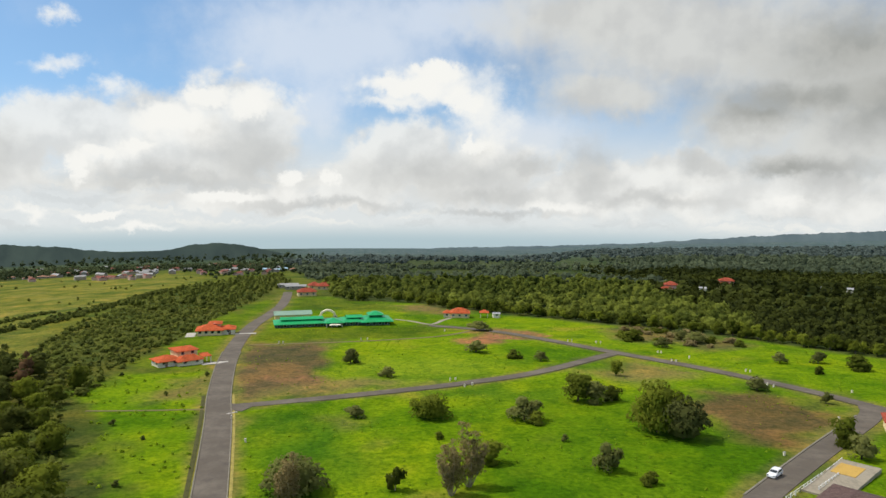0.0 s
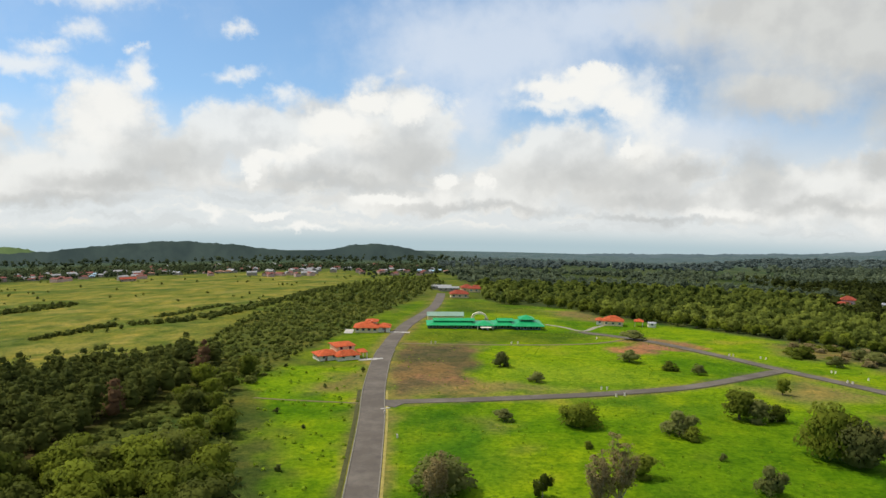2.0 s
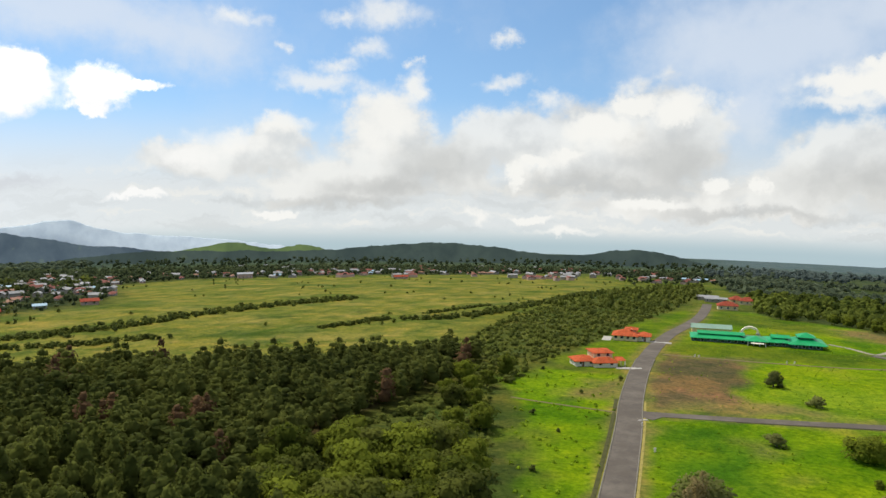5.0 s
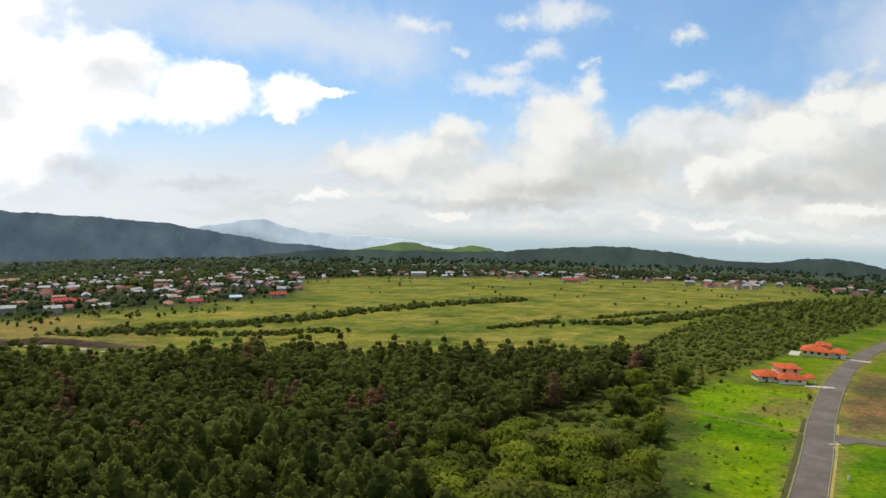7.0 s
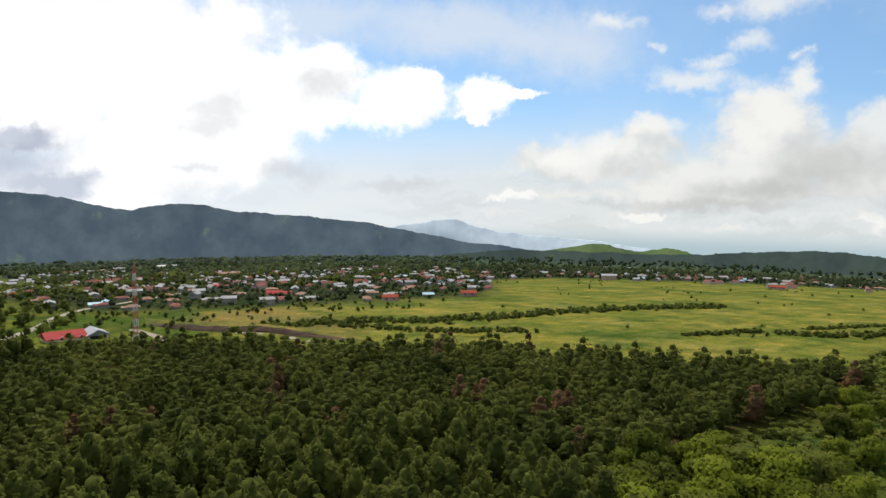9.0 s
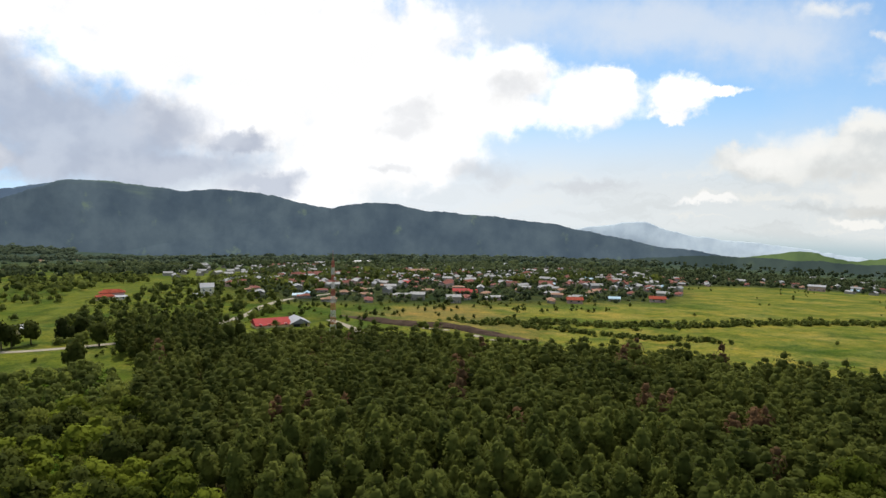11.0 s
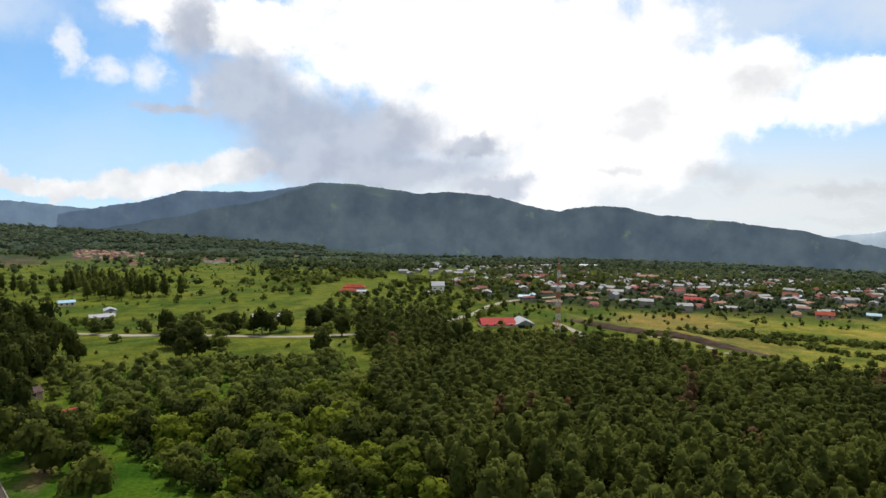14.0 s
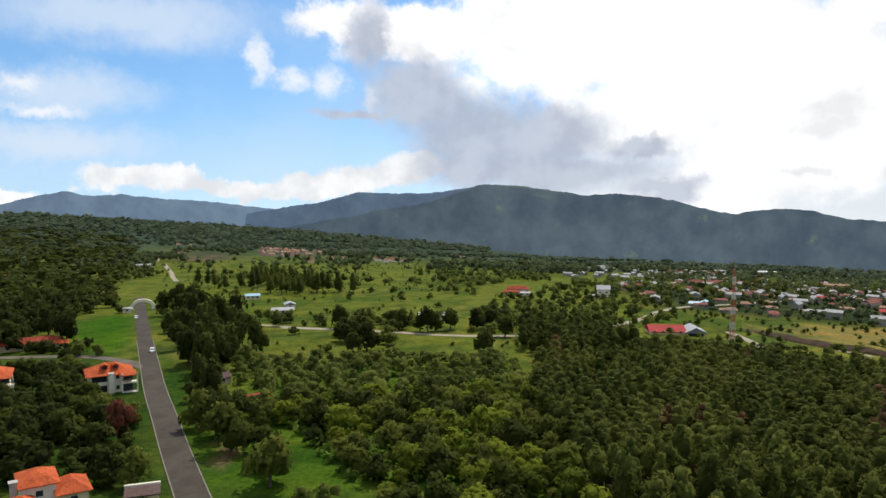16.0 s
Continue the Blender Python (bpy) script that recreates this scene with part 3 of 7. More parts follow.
SOILS_AND_SHADE = [([(-70.6, 254.9), (-66.9, 265.9), (-38.7, 272.3), (-37.9, 244.0), (-34.5, 221.0), (-23.3, 200.0), (-37.4, 187.1), (-46.7, 186.2), (-58.5, 208.3)], SOIL, 3.0),
         ([(7, 274), (12, 299), (24, 310), (38, 302), (37, 289), (18, 267)], CLAY, 2.0),
         ([(-25, 241), (19, 237), (20, 212), (-17, 198), (-31, 224)], (0.215, 0.300, 0.012), 9.0),
         (DRYSTRIP, (0.175, 0.150, 0.045), 5.0),
         ([(-25, 405), (0, 396), (14, 366), (8, 352), (-12, 362), (-24, 380)], (0.21, 0.165, 0.055), 7.0),
         ([(-86, 440), (-62, 440), (-30, 408), (-22, 372), (-72, 372), (-84, 396)], (0.125, 0.165, 0.014), 8.0),
         ([(70, 200), (84, 204), (97, 186), (95, 171), (72, 150), (60, 160), (58, 178)], (0.19, 0.12, 0.045), 4.0),
         ([(40, 222), (62, 236), (74, 226), (58, 205)], DRY, 5.0),
         ([(-46, 186), (-20, 196), (-6, 206), (-28, 210)], DRY, 3.5),
         ([(-30, 173), (-22, 173), (-19, 159), (-28.5, 159)], (0.22, 0.22, 0.04), 4.0),
         ([(-48.5, 176), (-40.5, 174), (-38.5, 163), (-43.5, 161)], (0.24, 0.235, 0.035), 3.0),
         ([(-78, 207), (-69, 210), (-61.5, 185), (-69, 184)], (0.22, 0.175, 0.05), 4.0),
         # shadow lying on the lawn, painted in as a darker green patch
         ([(-38, 174), (-33, 181), (-22, 150), (-20, 138), (-33, 146), (-39, 157)], (0.070, 0.165, 0.006), 5.0)]
TOWN = [(-616, 21), (-430, 40), (-405, 102), (-392, 140), (-392, 215), (-400, 275), (-470, 340), (-572, 405), (-600, 510), (-520, 650), (-400, 800), (-345, 960), (-250, 900), (-200, 820), (-165, 900),
        (-250, 1180), (-420, 1280), (-700, 1100), (-1000, 650), (-1180, 400), (-1050, 110)]
GLADE = [(-162, -79), (-158, -68), (-142, -53), (-130, -47), (-126, -37), (-118, -34), (-114, -50), (-115, -58), (-128, -73), (-150, -89), (-154, -88), (-146, -78)]
LANE = [(-294, -125), (-292, -84), (-288, -52), (-298, -20), (-318, 0), (-342, 11), (-370, 24), (-415, 36.5), (-452, 53.5), (-477, 75), (-509, 100), (-550, 130)]
TRACKPTS = [(-779, -472), (-715, -430), (-658, -392), (-605, -359), (-560, -329)]
SIDEROAD = [(-206, -131), (-215, -146), (-220, -165), (-214, -195)]
NORTHLAWN = [(-230, -178), (-250, -190), (-296, -222), (-330, -226), (-318, -211), (-250, -166), (-226, -158)]
SOUTHLAWN = [(-230, -142), (-209, -120), (-160, -76), (-136, -52), (-116, -34), (-90, -60), (-160, -100)]


DRYBANK = [(-352, 74), (-318, 86), (-300, 103), (-268, 118), (-300, 150), (-350, 140), (-385, 150), (-395, 110)]
YARDS = [(-62, -27), (-93, -51), (-118, -69), (-136, -83), (-157, -98), (-181, -115), (-206, -134), (-240, -178), (-225, -205), (-150, -165), (-100, -125), (-80, -90), (-50, -62)]


def smooth_line(pts, step=3.0):
    """Points along a smooth curve through the given ones."""
    p = np.array(pts, float)
    q = np.concatenate([[2 * p[0] - p[1]], p, [2 * p[-1] - p[-2]]])
    out = []
    for i in range(1, len(q) - 2):
        n = max(2, int(np.hypot(*(q[i + 1] - q[i])) / step))
        for u in np.arange(n) / n:
            out.append(0.5 * (2 * q[i] + (q[i + 1] - q[i - 1]) * u + (2 * q[i - 1] - 5 * q[i] + 4 * q[i + 1] - q[i + 2]) * u * u
                              + (3 * q[i] - q[i - 1] - 3 * q[i + 1] + q[i + 2]) * u ** 3))
    out.append(p[-1])
    return np.array(out)


MAIN = [(-14, 20), (-26, 72), (-37.5, 118.6), (-45, 147.9), (-50.1, 167.2), (-56.7, 190.7), (-65, 225.2), (-70.2, 251), (-75.4, 284), (-79.2, 318), (-81.2, 356), (-84.5, 396), (-92, 446), (-101, 496)]
SIDE = [(-53, 178.5), (-31, 187), (-9, 197), (7.3, 205.7), (29, 221), (57.5, 252.5)]
CROSS = [(-5.1, 315.7), (20, 300.9), (41.4, 277.3), (58.5, 255.6), (80, 231.1), (97.2, 207.4), (109, 187), (118, 165)]
CORNER = [(108, 188), (101.5, 176.5), (76.3, 149.2), (54, 124.3), (34, 100)]
NORTH = [(-60.8, -24.8), (-90.8, -47.9), (-115.9, -66.5), (-134.0, -79.8), (-155.1, -94.9), (-178.9, -112), (-209, -132.5), (-253.5, -162.5), (-317.5, -204.7), (-356, -230), (-420, -272)]


DITCH = [(-55, 177), (-61.4, 176.6), (-67.2, 176.2), (-76.1, 175.9), (-84, 176)]


def shade_mix(col, weight, new_col):
    return col * (1 - weight[:, None]) + np.array(new_col) * weight[:, None]


def make_ground():
    az = np.radians(np.concatenate([np.arange(-42, 142, 0.5), np.arange(142, 318, 4.0)]))
    d = np.concatenate([[0.01, 12, 24, 36, 48], np.geomspace(58, 4950, 290)])
    A, D = np.meshgrid(az, d)
    x, y = (-np.sin(A) * D).ravel(), (np.cos(A) * D).ravel()
    z = land(x, y)
    na, nd = len(az), len(d)
    i = np.arange((nd - 1) * na).reshape(nd - 1, na)
    j = np.roll(i, -1, axis=1)
    quads = np.stack([i, i + na, j + na, j], -1).reshape(-1, 4)[:, ::-1]
    me = bpy.data.meshes.new("ground")
    me.vertices.add(len(x))
    me.vertices.foreach_set("co", np.stack([x, y, z], 1).ravel())
    me.loops.add(quads.size)
    me.loops.foreach_set("vertex_index", quads.ravel().astype(np.int32))
    me.polygons.add(len(quads))
    me.polygons.foreach_set("loop_start", np.arange(0, quads.size, 4, dtype=np.int32))
    me.update(calc_edges=True)
    me.polygons.foreach_set("use_smooth", np.ones(len(quads), bool))
    wx, wy = x + 5 * ripple(x, y, 40, 1) + 2 * ripple(x, y, 11, 2), y + 5 * ripple(x, y, 40, 3) + 2 * ripple(x, y, 11, 4)
    col = np.tile(np.array(PASTURE), (len(x), 1))
    col = shade_mix(col, np.clip(ripple(x, y, 80, 51) + 0.7 * ripple(x, y, 22, 52) - 0.4, 0, 1) * 0.7, (0.19, 0.175, 0.035))
    col = shade_mix(col, np.clip(ripple(x, y, 60, 53) + 0.8 * ripple(x, y, 17, 54) - 0.3, 0, 1) * 0.75, (0.062, 0.082, 0.012))
    col = shade_mix(col, np.clip(ripple(x, y, 33, 55) + 0.8 * ripple(x, y, 10, 56) - 0.35, 0, 1) * 0.7, (0.175, 0.185, 0.040))
    col = shade_mix(col, np.clip(ripple(x, y, 26, 57) + 0.9 * ripple(x, y, 8, 58) - 0.35, 0, 1) * 0.7, (0.060, 0.085, 0.014))

    def lay(poly, c, soft, px=x, py=y):
        nonlocal col
        col = shade_mix(col, np.clip(inside(poly, px, py) / soft + 0.5, 0, 1), c)
    lay(MEADOWS, MEADOW, 25, wx, wy)
    bands = np.clip(ripple(x * 6 + y, y * 0.7, 70, 12) * 0.8, 0, 1) * np.clip(inside(MEADOWS, wx, wy) / 20, 0, 1)
    col = shade_mix(col, bands, (0.105, 0.150, 0.018))
    bands = np.clip(ripple(x * 5 + y, y * 0.8, 90, 13) - 0.5, 0, 1) * np.clip(inside(MEADOWS, wx, wy) / 20, 0, 1)
    col = shade_mix(col, bands * 0.6, (0.34, 0.27, 0.06))
    mead = np.clip(inside(MEADOWS, wx, wy) / 20, 0, 1)
    col = shade_mix(col, mead * np.clip(ripple(x * 5 + y, y * 0.8, 34, 18) - 0.2, 0, 1) * 0.8, (0.088, 0.118, 0.020))
    col = shade_mix(col, mead * np.clip(ripple(x * 4 + y, y * 0.7, 40, 19) - 0.5, 0, 1) * 0.8, (0.30, 0.25, 0.07))
    col = shade_mix(col, mead * np.clip(ripple(x, y, 55, 14) + 0.8 * ripple(x, y, 16, 15) - 0.15, 0, 1) * 0.9, (0.33, 0.265, 0.06))
    col = shade_mix(col, mead * np.clip(ripple(x, y, 48, 16) + 0.8 * ripple(x, y, 14, 17) - 0.2, 0, 1) * 0.9, (0.10, 0.13, 0.015))
    lay([(-872, -519), (-1083, -599), (-1060, -530), (-904, -458), (-829, -469)], (0.15, 0.10, 0.055), 30, wx, wy)
    lay(TOWN, (0.052, 0.064, 0.020), 40, wx, wy)
    lay(LOTS, LAWN, 6)
    lay(VERGE, LAWN, 5, wx, wy)
    lay(BACKLAWN, (0.135, 0.20, 0.008), 6, wx, wy)
    lay(DRYBANK, (0.235, 0.185, 0.05), 20, wx, wy)
    worn = np.clip(ripple(x, y, 60, 41) + 0.8 * ripple(x, y, 19, 42) - 0.65, 0, 1) * np.clip(inside(LOTS, x, y) / 6, 0, 1)
    col = shade_mix(col, worn * 0.8, (0.265, 0.255, 0.03))
    deep = np.clip(ripple(x, y, 75, 43) + 0.5 * ripple(x, y, 24, 44) - 0.35, 0, 1) * np.clip(inside(LOTS, x, y) / 6, 0, 1)
    col = shade_mix(col, deep * 0.85, (0.080, 0.17, 0.008))
    # cloud shade over the near lots, painted as a deeper green
    lay([(8, 118), (60, 112), (80, 150), (52, 188), (18, 182)], (0.105, 0.20, 0.004), 30, wx, wy)
    lay([(-66, 268), (-35, 274), (5, 292), (-5, 312), (-68, 304)], (0.135, 0.18, 0.010), 8, wx, wy)
    for poly, c, soft in SOILS_AND_SHADE:
        lay(poly, c, soft * 2, wx, wy)
    lay(NORTHLAWN, (0.078, 0.15, 0.008), 6)
    lay(SOUTHLAWN, (0.055, 0.095, 0.012), 8)
    # the yards' green is darkened to carry the cloud shade lying there
    lay(YARDS, (0.060, 0.092, 0.014), 4)
    for poly in ([(-139, -76), (-134, -67), (-126, -61), (-125, -67)], [(-156, -74), (-152, -64), (-145, -65), (-147, -71)]):
        lay(poly, (0.20, 0.14, 0.07), 4, wx, wy)
    lay(GLADE, (0.062, 0.118, 0.010), 4, wx, wy)
    lay([(-139.5, -76), (-140, -70), (-127, -63.5), (-127, -68.5)], (0.20, 0.135, 0.065), 4, wx, wy)
    for pts, half in ((MAIN, 3.4), (SIDE, 2.1), (CROSS, 2.7), (CORNER, 3.4)):
        c = smooth_line(pts, 4.0)
        near = np.full(len(x), 99.0)
        sel = np.hypot(x, y) < 480
        near[sel] = np.min(np.hypot(x[sel][:, None] - c[None, :, 0], y[sel][:, None] - c[None, :, 1]), axis=1) - half
        worn = np.clip(1.25 - near / 2.2 + 0.5 * ripple(x, y, 14, 8), 0, 1) * 0.75
        col = shade_mix(col, worn, DRY)
    for poly, c in ((COPSE, (0.085, 0.14, 0.014)), (SCRUB, (0.105, 0.115, 0.022)), (PINEWOOD, FLOOR), (WOODS, (0.070, 0.088, 0.026))):
        lay(poly, c, 8, wx, wy)
    # distance haze mixed into the cover colour, bluer farther out
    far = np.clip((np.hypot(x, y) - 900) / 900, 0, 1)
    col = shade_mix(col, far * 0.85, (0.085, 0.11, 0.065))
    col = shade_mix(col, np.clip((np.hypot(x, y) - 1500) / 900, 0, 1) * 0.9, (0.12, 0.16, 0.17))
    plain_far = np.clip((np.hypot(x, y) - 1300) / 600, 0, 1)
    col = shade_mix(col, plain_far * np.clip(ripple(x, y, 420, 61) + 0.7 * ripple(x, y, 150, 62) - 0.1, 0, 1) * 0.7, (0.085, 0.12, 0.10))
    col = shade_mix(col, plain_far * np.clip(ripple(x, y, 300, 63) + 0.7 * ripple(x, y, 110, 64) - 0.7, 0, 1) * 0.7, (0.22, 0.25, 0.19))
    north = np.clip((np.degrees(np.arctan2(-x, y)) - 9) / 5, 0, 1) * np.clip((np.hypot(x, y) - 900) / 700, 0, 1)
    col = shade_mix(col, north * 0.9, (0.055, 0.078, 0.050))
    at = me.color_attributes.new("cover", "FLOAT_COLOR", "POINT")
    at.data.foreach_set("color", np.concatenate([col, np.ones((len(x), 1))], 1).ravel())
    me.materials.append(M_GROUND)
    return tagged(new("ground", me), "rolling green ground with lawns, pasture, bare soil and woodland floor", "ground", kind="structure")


make_ground()


def ribbon(name, pts, half, lift, material, label, category, kerb=0.0, drop=0.6, side=0.0):
    """A strip that follows the ground: top face with skirts that reach into it."""
    c = smooth_line(pts)
    t = np.gradient(c, axis=0)
    t /= np.linalg.norm(t, axis=1)[:, None]
    n = np.stack([-t[:, 1], t[:, 0]], 1)
    hw = np.full(len(c), half)
    prof = [(-1, -drop), (-1, 0), (-0.33, 0.04), (0.33, 0.04), (1, 0), (1, -drop)]
    verts = []
    for k in range(len(c)):
        for u, dz in prof:
            q = c[k] + n[k] * (side + u * hw[k])
            verts.append((q[0], q[1], float(land(*q)) + lift + dz))
    m = len(prof)
    faces = [(k * m + j, k * m + j + 1, (k + 1) * m + j + 1, (k + 1) * m + j) for k in range(len(c) - 1) for j in range(m - 1)]
    faces += [tuple(range(m))[::-1], tuple(range((len(c) - 1) * m, len(c) * m))]
    me = bpy.data.meshes.new(name)
    me.from_pydata(verts, [], faces)
    me.materials.append(material)
    return tagged(new(name, me), label, category, kind="structure")


ribbon("road", MAIN, 2.8, 0.10, M_ROAD, "grey worn asphalt road between green lots", "road")
ribbon("road", SIDE, 2.0, 0.08, M_ROAD, "narrow grey asphalt side road across the lots", "road")
ribbon("road", CROSS, 2.3, 0.09, M_ROAD, "grey asphalt road along the far lots", "road")
ribbon("track", [(-68, 264), (-50, 267.5), (-33, 271.5), (-12, 279), (2, 288), (12, 301)], 0.9, 0.05, M_PATH, "narrow worn track between two lots", "track")
ribbon("road", CORNER, 2.55, 0.11, M_ROAD, "wide grey asphalt road beside a brown lot", "road")
ribbon("track", DITCH, 0.5, 0.04, M_PATH, "narrow worn path across a grassy lot", "track")
ribbon("road", [(-56, 184), (-52.5, 180), (-46, 177.5)], 2.6, 0.085, M_ROAD, "widened asphalt mouth of the side road", "road")
ribbon("road", NORTH, 2.65, 0.10, M_DARKROAD, "dark asphalt road to an arched gate", "road")

for pts, half, off, leaf, lab in ((MAIN[1:6], 0.45, 3.8, M_DITCH, "dark weedy ditch along the road"), (MAIN[1:6], 0.3, -3.45, M_DRYEDGE, "strip of dry yellow grass along the kerb"),
                                  (SIDE[1:], 0.4, -2.5, M_DITCH, "dark weedy ditch along the side road"), (CROSS[1:], 0.4, -2.9, M_DITCH, "dark weedy ditch along the far road")):
    ribbon("road_edge", pts, half, 0.03, leaf, lab, "verge", side=off)
ribbon("drain_slab", [(-49.6, 172.6), (-48.8, 173.6), (-47.8, 174.4)], 0.28, 0.14, M_CONC, "small white concrete drain slab at the junction", "slab")


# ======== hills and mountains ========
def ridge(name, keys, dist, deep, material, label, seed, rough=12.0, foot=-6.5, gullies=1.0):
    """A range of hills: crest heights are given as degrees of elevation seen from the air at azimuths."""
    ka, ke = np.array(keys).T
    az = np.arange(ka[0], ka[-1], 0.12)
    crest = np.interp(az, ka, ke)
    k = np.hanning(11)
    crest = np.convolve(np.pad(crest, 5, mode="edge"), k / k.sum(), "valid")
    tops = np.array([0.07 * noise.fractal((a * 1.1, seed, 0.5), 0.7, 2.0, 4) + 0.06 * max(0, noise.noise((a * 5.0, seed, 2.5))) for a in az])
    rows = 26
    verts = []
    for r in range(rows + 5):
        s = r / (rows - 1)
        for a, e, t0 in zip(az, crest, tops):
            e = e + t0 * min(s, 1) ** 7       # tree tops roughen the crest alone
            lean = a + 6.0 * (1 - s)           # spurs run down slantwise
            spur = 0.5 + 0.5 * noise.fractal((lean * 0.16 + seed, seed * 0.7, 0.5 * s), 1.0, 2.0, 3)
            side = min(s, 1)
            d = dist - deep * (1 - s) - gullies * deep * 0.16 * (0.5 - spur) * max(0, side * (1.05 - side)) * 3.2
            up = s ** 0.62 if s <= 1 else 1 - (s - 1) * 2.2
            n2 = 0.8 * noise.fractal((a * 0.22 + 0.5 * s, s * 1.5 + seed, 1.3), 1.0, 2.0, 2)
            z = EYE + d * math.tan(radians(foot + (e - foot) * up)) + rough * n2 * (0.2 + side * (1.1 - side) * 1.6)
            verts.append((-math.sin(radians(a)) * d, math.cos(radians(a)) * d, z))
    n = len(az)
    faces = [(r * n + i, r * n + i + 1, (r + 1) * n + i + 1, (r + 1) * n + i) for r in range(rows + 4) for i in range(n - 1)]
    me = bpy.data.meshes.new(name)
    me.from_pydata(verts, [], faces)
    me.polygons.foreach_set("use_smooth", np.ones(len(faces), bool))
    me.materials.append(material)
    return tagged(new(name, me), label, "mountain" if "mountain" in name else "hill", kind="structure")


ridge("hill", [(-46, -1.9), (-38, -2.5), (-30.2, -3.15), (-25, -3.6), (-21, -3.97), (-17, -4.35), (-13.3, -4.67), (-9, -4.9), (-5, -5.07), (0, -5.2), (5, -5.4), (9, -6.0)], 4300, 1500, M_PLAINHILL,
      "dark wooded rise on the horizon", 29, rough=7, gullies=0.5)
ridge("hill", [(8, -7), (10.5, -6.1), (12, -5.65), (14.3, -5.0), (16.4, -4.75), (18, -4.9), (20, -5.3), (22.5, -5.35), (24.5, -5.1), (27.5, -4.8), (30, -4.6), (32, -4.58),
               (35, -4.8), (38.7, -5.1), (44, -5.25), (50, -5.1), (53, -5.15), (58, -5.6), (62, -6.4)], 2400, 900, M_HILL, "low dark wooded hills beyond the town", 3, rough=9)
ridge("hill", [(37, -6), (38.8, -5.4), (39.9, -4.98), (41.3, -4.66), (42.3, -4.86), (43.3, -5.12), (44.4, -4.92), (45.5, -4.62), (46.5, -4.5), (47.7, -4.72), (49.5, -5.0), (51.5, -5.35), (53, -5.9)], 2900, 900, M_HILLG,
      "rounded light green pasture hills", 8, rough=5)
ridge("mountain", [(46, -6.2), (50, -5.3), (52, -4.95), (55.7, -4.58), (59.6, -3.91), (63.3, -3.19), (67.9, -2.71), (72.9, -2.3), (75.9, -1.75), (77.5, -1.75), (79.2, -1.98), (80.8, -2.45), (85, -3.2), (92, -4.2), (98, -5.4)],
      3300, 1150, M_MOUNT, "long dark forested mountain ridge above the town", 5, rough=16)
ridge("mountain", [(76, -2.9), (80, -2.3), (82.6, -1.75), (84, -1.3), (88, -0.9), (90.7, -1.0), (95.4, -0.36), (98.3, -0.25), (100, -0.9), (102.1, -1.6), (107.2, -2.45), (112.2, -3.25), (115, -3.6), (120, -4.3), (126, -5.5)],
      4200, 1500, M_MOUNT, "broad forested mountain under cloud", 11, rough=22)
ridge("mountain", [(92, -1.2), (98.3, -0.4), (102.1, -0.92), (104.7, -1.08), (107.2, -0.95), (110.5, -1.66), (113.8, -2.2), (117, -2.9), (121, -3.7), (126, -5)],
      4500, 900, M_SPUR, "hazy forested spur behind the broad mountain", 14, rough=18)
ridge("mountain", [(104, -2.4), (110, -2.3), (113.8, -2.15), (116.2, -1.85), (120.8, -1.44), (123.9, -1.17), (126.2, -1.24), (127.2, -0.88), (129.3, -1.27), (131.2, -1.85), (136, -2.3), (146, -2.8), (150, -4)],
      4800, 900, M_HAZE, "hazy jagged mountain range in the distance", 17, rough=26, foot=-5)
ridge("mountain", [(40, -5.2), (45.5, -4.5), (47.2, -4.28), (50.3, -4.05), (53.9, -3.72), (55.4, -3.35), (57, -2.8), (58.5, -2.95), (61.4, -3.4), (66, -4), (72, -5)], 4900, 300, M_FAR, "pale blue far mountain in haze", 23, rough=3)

# ======== plants ========
def leaf_cloud(rng, centres, radii, count, size, up=0.35, squash=1.0, thin=1.0, even=2.0):
    """Small ragged leaf clumps (four-cornered, folded) over a set of lobes. Returns vertices and quads."""
    w = np.array(radii) ** even
    pick = rng.choice(len(centres), count, p=w / w.sum())
    u = rng.normal(size=(count, 3))
    u /= np.linalg.norm(u, axis=1)[:, None]
    u[:, 2] = np.where(u[:, 2] < -0.35, -u[:, 2], u[:, 2])
    r = np.array(radii)[pick][:, None] * rng.uniform(0.72, 1.06, (count, 1))
    c = np.array(centres)[pick] + u * r * np.array([1, 1, squash])
    n = u + rng.normal(size=(count, 3)) * 0.55 + np.array([0, 0, up])
    n /= np.linalg.norm(n, axis=1)[:, None]
    a = np.cross(n, rng.normal(size=(count, 3)))
    a /= np.linalg.norm(a, axis=1)[:, None]
    b = np.cross(n, a)
    s = size * rng.uniform(0.6, 1.4, (count, 1))
    t = s * thin * rng.uniform(0.5, 1.0, (count, 1))
    v = np.stack([c - a * s - b * t * 0.4, c + a * s * 0.3 - b * t, c + a * s + b * t * 0.35 + n * t * 0.25, c - a * s * 0.25 + b * t], 1)
    mid = np.mean(np.array(centres), axis=0) * np.array([1, 1, 0.8])
    out = c - mid
    out /= np.linalg.norm(out, axis=1)[:, None] + 1e-6
    soft = 0.5 * u + 0.75 * out + 0.10 * n + np.array([0, 0, 0.15])
    soft /= np.linalg.norm(soft, axis=1)[:, None]
    return v.reshape(-1, 3), np.arange(count * 4).reshape(-1, 4), np.repeat(soft, 4, axis=0)


